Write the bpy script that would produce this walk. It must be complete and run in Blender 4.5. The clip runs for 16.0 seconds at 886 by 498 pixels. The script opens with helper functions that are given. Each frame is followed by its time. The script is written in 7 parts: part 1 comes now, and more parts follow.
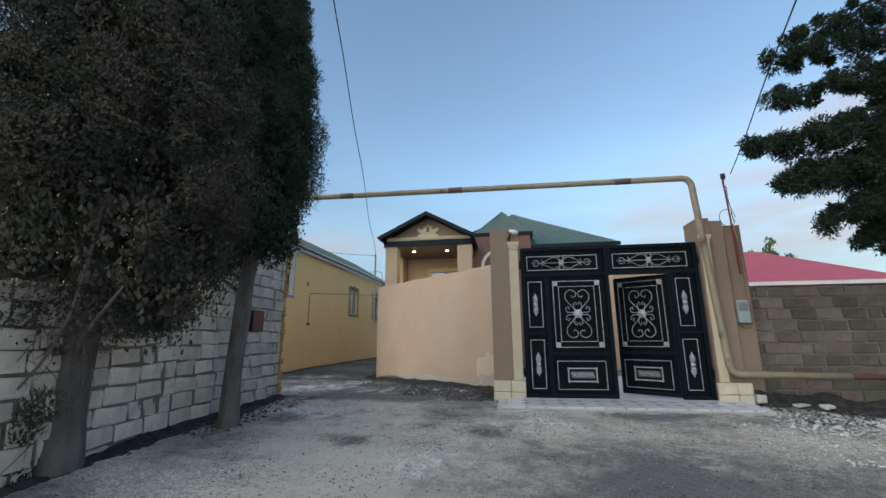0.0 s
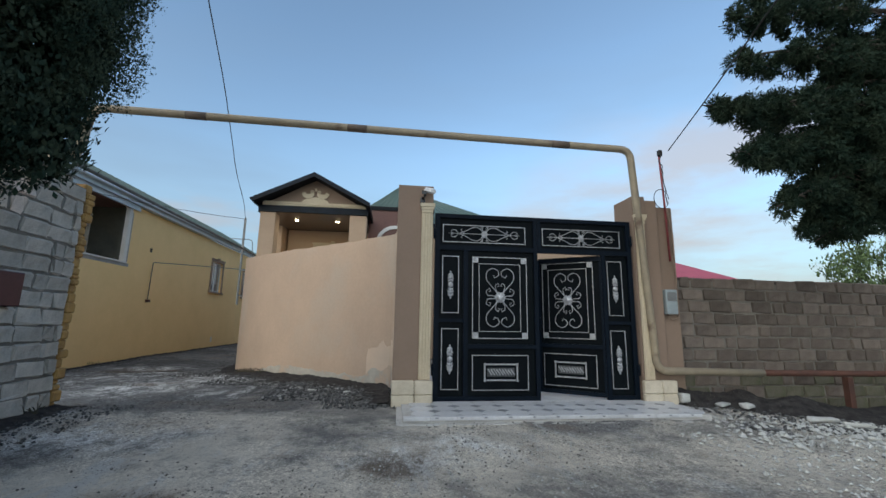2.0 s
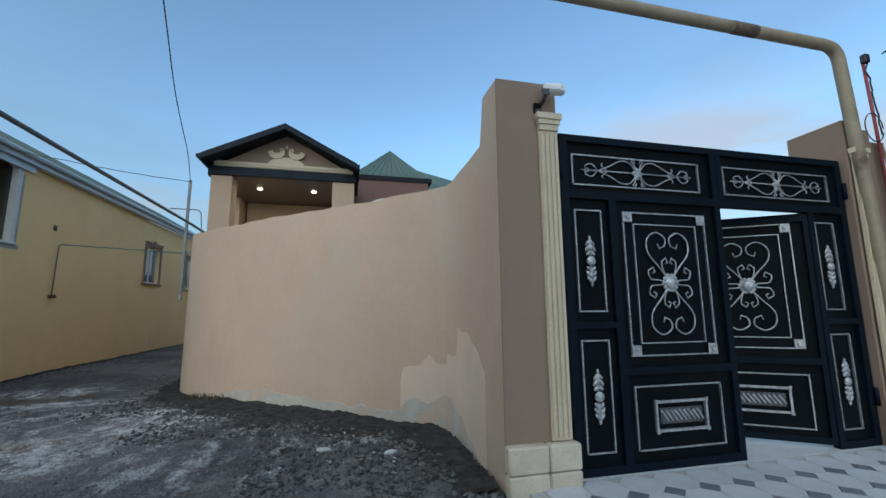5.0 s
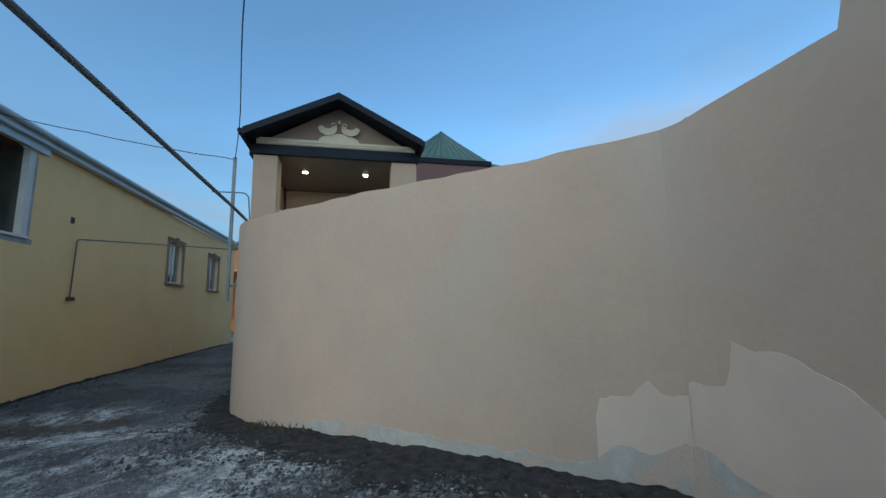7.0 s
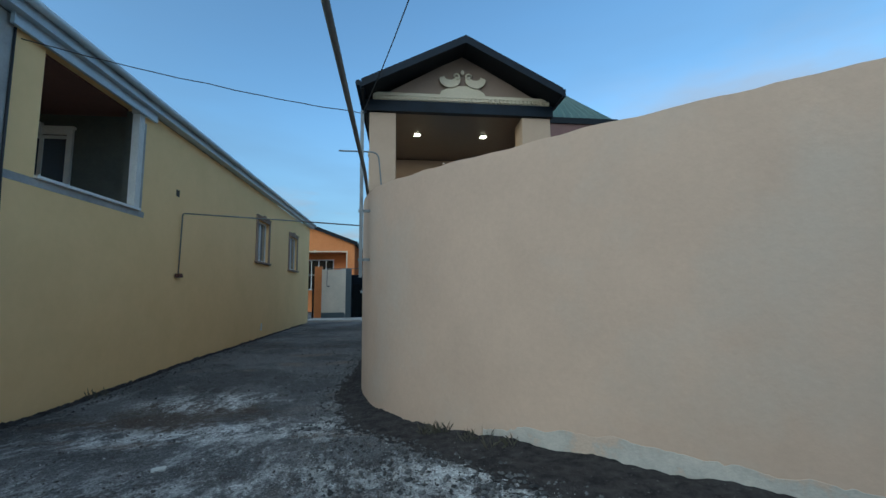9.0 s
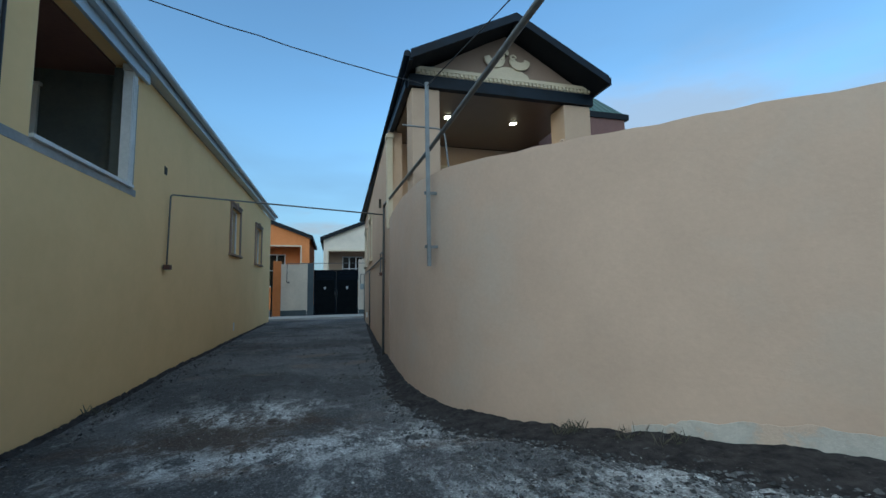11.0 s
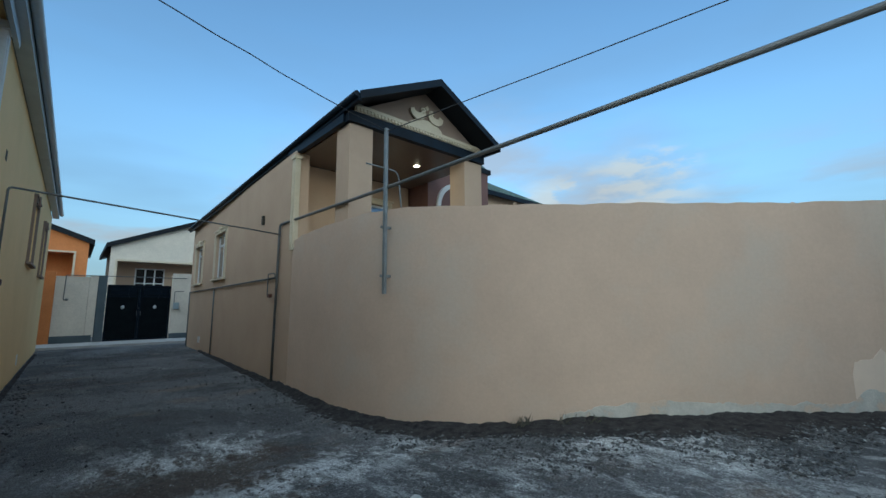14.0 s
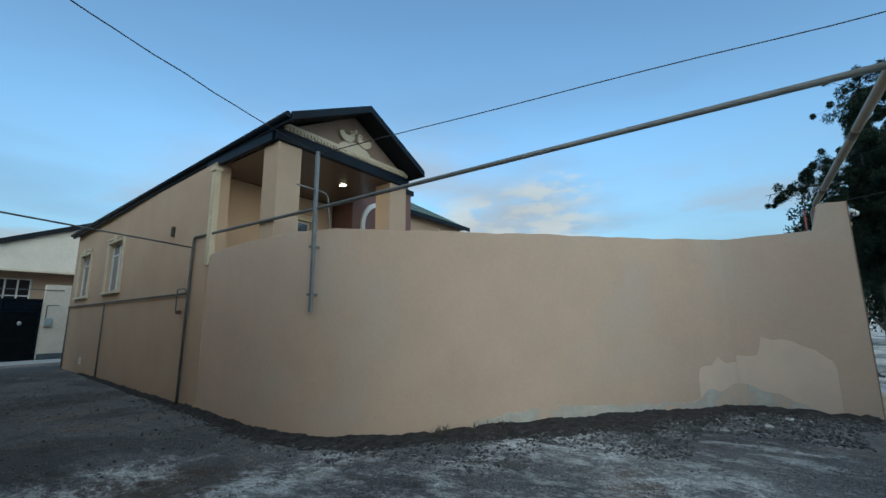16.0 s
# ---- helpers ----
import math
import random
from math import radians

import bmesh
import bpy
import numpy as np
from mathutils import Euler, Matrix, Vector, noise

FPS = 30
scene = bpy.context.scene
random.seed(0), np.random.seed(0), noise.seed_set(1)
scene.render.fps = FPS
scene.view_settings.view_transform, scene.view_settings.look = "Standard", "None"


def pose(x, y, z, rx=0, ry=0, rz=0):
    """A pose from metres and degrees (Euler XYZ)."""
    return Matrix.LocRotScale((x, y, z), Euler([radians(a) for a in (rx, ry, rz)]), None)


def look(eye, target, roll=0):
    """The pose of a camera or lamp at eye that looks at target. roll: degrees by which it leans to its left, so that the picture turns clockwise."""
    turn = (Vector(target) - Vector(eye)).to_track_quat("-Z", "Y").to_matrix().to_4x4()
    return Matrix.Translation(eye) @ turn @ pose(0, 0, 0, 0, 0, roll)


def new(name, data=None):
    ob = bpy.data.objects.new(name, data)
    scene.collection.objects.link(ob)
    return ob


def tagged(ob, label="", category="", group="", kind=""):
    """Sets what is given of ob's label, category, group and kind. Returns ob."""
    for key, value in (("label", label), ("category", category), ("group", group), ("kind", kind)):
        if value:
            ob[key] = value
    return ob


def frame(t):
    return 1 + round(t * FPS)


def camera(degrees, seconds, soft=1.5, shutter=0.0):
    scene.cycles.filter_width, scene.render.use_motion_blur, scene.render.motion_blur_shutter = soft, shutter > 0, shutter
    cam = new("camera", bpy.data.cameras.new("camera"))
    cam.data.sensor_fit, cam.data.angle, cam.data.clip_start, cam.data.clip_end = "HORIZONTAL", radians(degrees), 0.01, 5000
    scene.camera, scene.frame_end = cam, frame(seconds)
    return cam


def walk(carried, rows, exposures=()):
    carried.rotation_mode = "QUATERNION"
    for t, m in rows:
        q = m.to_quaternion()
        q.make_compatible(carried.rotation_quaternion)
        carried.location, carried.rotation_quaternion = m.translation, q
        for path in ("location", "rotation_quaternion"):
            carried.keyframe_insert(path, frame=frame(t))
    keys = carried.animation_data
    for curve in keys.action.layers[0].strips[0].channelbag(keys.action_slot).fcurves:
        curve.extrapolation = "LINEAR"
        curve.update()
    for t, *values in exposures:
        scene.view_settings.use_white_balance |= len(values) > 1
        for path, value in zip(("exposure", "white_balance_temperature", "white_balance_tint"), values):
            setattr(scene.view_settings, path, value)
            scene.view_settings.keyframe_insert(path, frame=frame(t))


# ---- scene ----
cam = camera(94.7, 16.0)
METRES, EYE, TILT, LEAN, TURN = 14.6, 1.5, 0.0, 0.0, 8.7
PATH = [
    (0, (0.027, -0.039, 1.562), (-0.272, 1.893, 1.983), -0.4),
    (0.5, (-0.056, 0.325, 1.585), (-0.001, 2.284, 1.986), -0.2),
    (1, (-0.139, 0.799, 1.592), (0.086, 2.743, 2.003), 0.1),
    (1.5, (-0.19, 1.288, 1.599), (0.052, 3.235, 1.989), 0.6),
    (2, (-0.295, 1.806, 1.583), (-0.056, 3.76, 1.937), 0.9),
    (2.5, (-0.448, 2.352, 1.585), (-0.217, 4.309, 1.927), 0.8),
    (3, (-0.645, 2.874, 1.628), (-0.369, 4.826, 1.963), 0.4),
    (5.5, (-1.649, 5.278, 1.78), (-1.187, 7.202, 2.075), -0.4),
    (6, (-1.983, 5.758, 1.818), (-1.528, 7.682, 2.124), -0.5),
    (6.5, (-2.317, 6.212, 1.818), (-1.834, 8.13, 2.118), -0.9),
    (7, (-2.658, 6.696, 1.813), (-2.228, 8.628, 2.102), -1.0),
    (7.5, (-3.005, 7.124, 1.794), (-2.565, 9.055, 2.07), -1.0),
    (8, (-3.369, 7.537, 1.798), (-3.004, 9.486, 2.057), -0.8),
    (8.5, (-3.781, 7.904, 1.796), (-3.476, 9.866, 2.034), -0.6),
    (9, (-4.211, 8.227, 1.774), (-3.995, 10.204, 1.983), -0.5),
    (9.5, (-4.669, 8.527, 1.724), (-4.46, 10.506, 1.93), -0.5),
    (12, (-6.948, 9.28, 1.685), (-6.132, 11.096, 1.875), -0.9),
    (12.5, (-7.377, 9.417, 1.647), (-6.446, 11.175, 1.854), -0.6),
    (13, (-7.706, 9.545, 1.696), (-6.618, 11.206, 1.936), -0.6),
    (13.5, (-8.0, 9.506, 1.786), (-6.772, 11.063, 2.042), -0.4),
    (14, (-8.224, 9.298, 1.824), (-6.899, 10.771, 2.098), -0.3),
    (14.5, (-8.423, 9.172, 1.876), (-7.027, 10.572, 2.177), -0.4),
    (15, (-8.621, 9.141, 1.889), (-7.16, 10.47, 2.206), -0.3),
    (15.5, (-8.7, 9.091, 1.894), (-7.179, 10.348, 2.223), -0.3),
    (16, (-8.656, 9.054, 1.879), (-7.07, 10.225, 2.218), -0.4),
]
# seconds, stops, kelvin, tint
EXPOSURES = [(0.0, 1.24, 7400, 5), (3.0, 1.13, 7200, 3), (5.5, 1.1, 6300, -3), (7.5, 0.86, 5750, -7), (9.0, 0.93, 5800, -8), (12.5, 0.98, 5750, -8), (16.0, 0.9, 6200, -7)]
walk(cam, [(t, look(eye, target, roll)) for t, eye, target, roll in PATH], EXPOSURES)

# world and light: clear dusk sky, low sun hidden behind thin cloud
world = bpy.data.worlds.new("world")
scene.world = world
world.use_nodes = True
wn, wl = world.node_tree.nodes, world.node_tree.links
wn.clear()
w_out = wn.new("ShaderNodeOutputWorld")
w_bg = wn.new("ShaderNodeBackground")
w_sky = wn.new("ShaderNodeTexSky")
w_sky.sky_type = "NISHITA"
w_sky.sun_disc = False
SUN_EL, SUN_ROT = 20.0, 228.0
w_sky.sun_elevation, w_sky.sun_rotation = radians(SUN_EL), radians(SUN_ROT)
w_sky.ozone_density = 3.0
w_sky.dust_density = 0.6
w_bg.inputs["Strength"].default_value = 0.13
w_co = wn.new("ShaderNodeTexCoord")
w_map = wn.new("ShaderNodeMapping")
w_map.inputs["Scale"].default_value = (1.0, 1.0, 4.5)
w_noise = wn.new("ShaderNodeTexNoise")
w_noise.inputs["Scale"].default_value = 2.6
w_noise.inputs["Detail"].default_value = 5.0
w_noise.inputs["Roughness"].default_value = 0.55
w_ramp = wn.new("ShaderNodeMapRange")
w_ramp.inputs["From Min"].default_value, w_ramp.inputs["From Max"].default_value = 0.5, 0.64
w_sep = wn.new("ShaderNodeSeparateXYZ")
w_low = wn.new("ShaderNodeMapRange")
w_low.inputs["From Min"].default_value, w_low.inputs["From Max"].default_value = 0.34, 0.08
w_mul = wn.new("ShaderNodeMath")
w_mul.operation = "MULTIPLY"
w_mix = wn.new("ShaderNodeMix")
w_mix.data_type = "RGBA"
w_mix.inputs["B"].default_value = (1.9, 1.7, 1.8, 1)
wl.new(w_co.outputs["Generated"], w_map.inputs["Vector"])
wl.new(w_map.outputs["Vector"], w_noise.inputs["Vector"])
wl.new(w_noise.outputs["Fac"], w_ramp.inputs["Value"])
wl.new(w_co.outputs["Generated"], w_sep.inputs["Vector"])
wl.new(w_sep.outputs["Z"], w_low.inputs["Value"])
wl.new(w_ramp.outputs["Result"], w_mul.inputs[0])
wl.new(w_low.outputs["Result"], w_mul.inputs[1])
wl.new(w_mul.outputs["Value"], w_mix.inputs["Factor"])
w_haze = wn.new("ShaderNodeMapRange")
w_haze.inputs["From Min"].default_value, w_haze.inputs["From Max"].default_value = 0.38, 0.0
w_haze.inputs["To Max"].default_value = 0.95
w_veil = wn.new("ShaderNodeMix")
w_veil.data_type = "RGBA"
w_veil.inputs["B"].default_value = (0.85, 1.2, 1.75, 1)
wl.new(w_sep.outputs["Z"], w_haze.inputs["Value"])
wl.new(w_haze.outputs["Result"], w_veil.inputs["Factor"])
wl.new(w_sky.outputs["Color"], w_veil.inputs["A"])
w_map2 = wn.new("ShaderNodeMapping")
w_map2.inputs["Scale"].default_value, w_map2.inputs["Location"].default_value = (0.8, 0.8, 3.2), (4.0, 1.0, 0.3)
w_noise2 = wn.new("ShaderNodeTexNoise")
w_noise2.inputs["Scale"].default_value, w_noise2.inputs["Detail"].default_value = 1.7, 4.0
w_ramp2 = wn.new("ShaderNodeMapRange")
w_ramp2.inputs["From Min"].default_value, w_ramp2.inputs["From Max"].default_value, w_ramp2.inputs["To Max"].default_value = 0.45, 0.7, 0.55
w_low2 = wn.new("ShaderNodeMapRange")
w_low2.inputs["From Min"].default_value, w_low2.inputs["From Max"].default_value = 0.75, 0.2
w_mul2 = wn.new("ShaderNodeMath")
w_mul2.operation = "MULTIPLY"
w_grey = wn.new("ShaderNodeMix")
w_grey.data_type = "RGBA"
w_grey.inputs["B"].default_value = (0.85, 1.2, 1.8, 1)
wl.new(w_co.outputs["Generated"], w_map2.inputs["Vector"])
wl.new(w_map2.outputs["Vector"], w_noise2.inputs["Vector"])
wl.new(w_noise2.outputs["Fac"], w_ramp2.inputs["Value"])
wl.new(w_sep.outputs["Z"], w_low2.inputs["Value"])
wl.new(w_ramp2.outputs["Result"], w_mul2.inputs[0])
wl.new(w_low2.outputs["Result"], w_mul2.inputs[1])
wl.new(w_mul2.outputs["Value"], w_grey.inputs["Factor"])
wl.new(w_veil.outputs["Result"], w_grey.inputs["A"])
wl.new(w_grey.outputs["Result"], w_mix.inputs["A"])
w_last = w_mix.outputs["Result"]
# a small white cumulus low in the east and a long pinkish bank to the north-east: direction, cosine range, scale, threshold, colour
for toward, lo, hi, size, cut, amount, tone in (((0.87, 0.44, 0.22), 0.978, 0.995, 8.0, (0.46, 0.56), 0.95, (2.7, 2.8, 3.1)), ((0.9, 0.34, 0.29), 0.995, 0.9995, 16.0, (0.45, 0.6), 0.9, (2.7, 2.8, 3.1)),
                                                ((0.68, 0.68, 0.22), 0.88, 0.98, 3.4, (0.4, 0.62), 0.65, (2.0, 1.85, 2.0))):
    toward = (toward[0], toward[1], toward[2] * 2.6)
    c_len = math.sqrt(sum(v * v for v in toward))
    c_dot = wn.new("ShaderNodeVectorMath")
    c_dot.operation = "DOT_PRODUCT"
    c_dot.inputs[1].default_value = [v / c_len for v in toward]
    c_norm = wn.new("ShaderNodeVectorMath")
    c_norm.operation = "NORMALIZE"
    c_flat = wn.new("ShaderNodeVectorMath")
    c_flat.operation = "MULTIPLY"
    c_flat.inputs[1].default_value = (1, 1, 2.6)
    wl.new(w_co.outputs["Generated"], c_flat.inputs[0])
    wl.new(c_flat.outputs["Vector"], c_norm.inputs[0])
    wl.new(c_norm.outputs["Vector"], c_dot.inputs[0])
    c_near = wn.new("ShaderNodeMapRange")
    c_near.interpolation_type = "SMOOTHSTEP"
    c_near.inputs["From Min"].default_value, c_near.inputs["From Max"].default_value = lo, hi
    wl.new(c_dot.outputs["Value"], c_near.inputs["Value"])
    c_map = wn.new("ShaderNodeMapping")
    c_map.inputs["Scale"].default_value, c_map.inputs["Location"].default_value = (1, 1, 1.6), (size, 0.4, 0.2)
    wl.new(c_norm.outputs["Vector"], c_map.inputs["Vector"])
    c_noise = wn.new("ShaderNodeTexNoise")
    c_noise.inputs["Scale"].default_value, c_noise.inputs["Detail"].default_value, c_noise.inputs["Roughness"].default_value = size, 6.0, 0.55
    wl.new(c_map.outputs["Vector"], c_noise.inputs["Vector"])
    c_cut = wn.new("ShaderNodeMapRange")
    c_cut.inputs["From Min"].default_value, c_cut.inputs["From Max"].default_value, c_cut.inputs["To Max"].default_value = *cut, amount
    wl.new(c_noise.outputs["Fac"], c_cut.inputs["Value"])
    c_mul = wn.new("ShaderNodeMath")
    c_mul.operation = "MULTIPLY"
    wl.new(c_near.outputs["Result"], c_mul.inputs[0])
    wl.new(c_cut.outputs["Result"], c_mul.inputs[1])
    c_mix = wn.new("ShaderNodeMix")
    c_mix.data_type = "RGBA"
    c_mix.inputs["B"].default_value = (*tone, 1)
    wl.new(c_mul.outputs["Value"], c_mix.inputs["Factor"])
    wl.new(w_last, c_mix.inputs["A"])
    w_last = c_mix.outputs["Result"]
wl.new(w_last, w_bg.inputs["Color"])
wl.new(w_bg.outputs["Background"], w_out.inputs["Surface"])

sun_data = bpy.data.lights.new("sun", "SUN")
sun_data.energy, sun_data.angle, sun_data.color = 1.2, radians(150), (1.0, 0.93, 0.86)
sun = new("sun", sun_data)
sun_dir = Vector((math.sin(radians(SUN_ROT)) * math.cos(radians(SUN_EL)), math.cos(radians(SUN_ROT)) * math.cos(radians(SUN_EL)), math.sin(radians(SUN_EL))))
sun.rotation_euler = sun_dir.to_track_quat("Z", "Y").to_euler()


# ---- materials ----
def material(name, base, other=None, rough=0.8, metal=0.0, scale=4.0, contrast=(0.35, 0.65), bump=0.15, bump_scale=60.0, spots=None, spot_scale=1.3, spot_range=(0.6, 0.7), vary=0.0, stretch=(1, 1, 1), specular=0.5, grain=0.1):
    """A surface with broad stains (other), grain relief, optional spots of a third colour, and a tone that varies from piece to piece."""
    m = bpy.data.materials.new(name)
    m.use_nodes = True
    n, l = m.node_tree.nodes, m.node_tree.links
    b = n["Principled BSDF"]
    b.inputs["Roughness"].default_value, b.inputs["Metallic"].default_value = rough, metal
    b.inputs["Specular IOR Level"].default_value = specular
    co = n.new("ShaderNodeTexCoord")
    mp = n.new("ShaderNodeMapping")
    mp.inputs["Scale"].default_value = stretch
    l.new(co.outputs["Object"], mp.inputs["Vector"])
    col = None

    def noise_mask(sc, lo, hi, detail=6.0):
        t = n.new("ShaderNodeTexNoise")
        t.inputs["Scale"].default_value, t.inputs["Detail"].default_value, t.inputs["Roughness"].default_value = sc, detail, 0.62
        l.new(mp.outputs["Vector"], t.inputs["Vector"])
        r = n.new("ShaderNodeMapRange")
        r.inputs["From Min"].default_value, r.inputs["From Max"].default_value = lo, hi
        l.new(t.outputs["Fac"], r.inputs["Value"])
        return t, r.outputs["Result"]

    def mixed(a, bcol, fac):
        x = n.new("ShaderNodeMix")
        x.data_type = "RGBA"
        l.new(fac, x.inputs["Factor"])
        if hasattr(a, "links"):
            l.new(a, x.inputs["A"])
        else:
            x.inputs["A"].default_value = (*a, 1)
        x.inputs["B"].default_value = (*bcol, 1)
        return x.outputs["Result"]

    col = base
    if other is not None:
        _, f = noise_mask(scale, *contrast)
        col = mixed(col, other, f)
    if spots is not None:
        _, f = noise_mask(spot_scale, *spot_range, detail=9.0)
        col = mixed(col, spots, f)
    if other is not None or vary:
        g, f = noise_mask(scale * 14, 0.25, 0.75)
        hs = n.new("ShaderNodeHueSaturation")
        mr = n.new("ShaderNodeMapRange")
        mr.inputs["To Min"].default_value, mr.inputs["To Max"].default_value = 1 - grain, 1 + grain
        l.new(f, mr.inputs["Value"])
        if hasattr(col, "links"):
            l.new(col, hs.inputs["Color"])
        else:
            hs.inputs["Color"].default_value = (*col, 1)
        if vary:
            oi = n.new("ShaderNodeObjectInfo")
            vr = n.new("ShaderNodeMapRange")
            vr.inputs["To Min"].default_value, vr.inputs["To Max"].default_value = 1 - vary, 1 + vary
            l.new(oi.outputs["Random"], vr.inputs["Value"])
            mu = n.new("ShaderNodeMath")
            mu.operation = "MULTIPLY"
            l.new(vr.outputs["Result"], mu.inputs[0])
            l.new(mr.outputs["Result"], mu.inputs[1])
            l.new(mu.outputs["Value"], hs.inputs["Value"])
        else:
            l.new(mr.outputs["Result"], hs.inputs["Value"])
        col = hs.outputs["Color"]
    if hasattr(col, "links"):
        l.new(col, b.inputs["Base Color"])
    else:
        b.inputs["Base Color"].default_value = (*col, 1)
    if bump:
        t, _ = noise_mask(bump_scale, 0, 1)
        bp = n.new("ShaderNodeBump")
        bp.inputs["Strength"].default_value, bp.inputs["Distance"].default_value = bump, 0.02
        l.new(t.outputs["Fac"], bp.inputs["Height"])
        l.new(bp.outputs["Normal"], b.inputs["Normal"])
    return m


def island_vary(m, amount=0.25):
    """Lets the tone of m vary from one loose piece of a joined mesh to the next."""
    n, l = m.node_tree.nodes, m.node_tree.links
    b = n["Principled BSDF"]
    g = n.new("ShaderNodeNewGeometry")
    r = n.new("ShaderNodeMapRange")
    r.inputs["To Min"].default_value, r.inputs["To Max"].default_value = 1 - amount, 1 + amount
    l.new(g.outputs["Random Per Island"], r.inputs["Value"])
    h = n.new("ShaderNodeHueSaturation")
    l.new(r.outputs["Result"], h.inputs["Value"])
    if b.inputs["Base Color"].links:
        l.new(b.inputs["Base Color"].links[0].from_socket, h.inputs["Color"])
    else:
        h.inputs["Color"].default_value = b.inputs["Base Color"].default_value
    l.new(h.outputs["Color"], b.inputs["Base Color"])
    return m


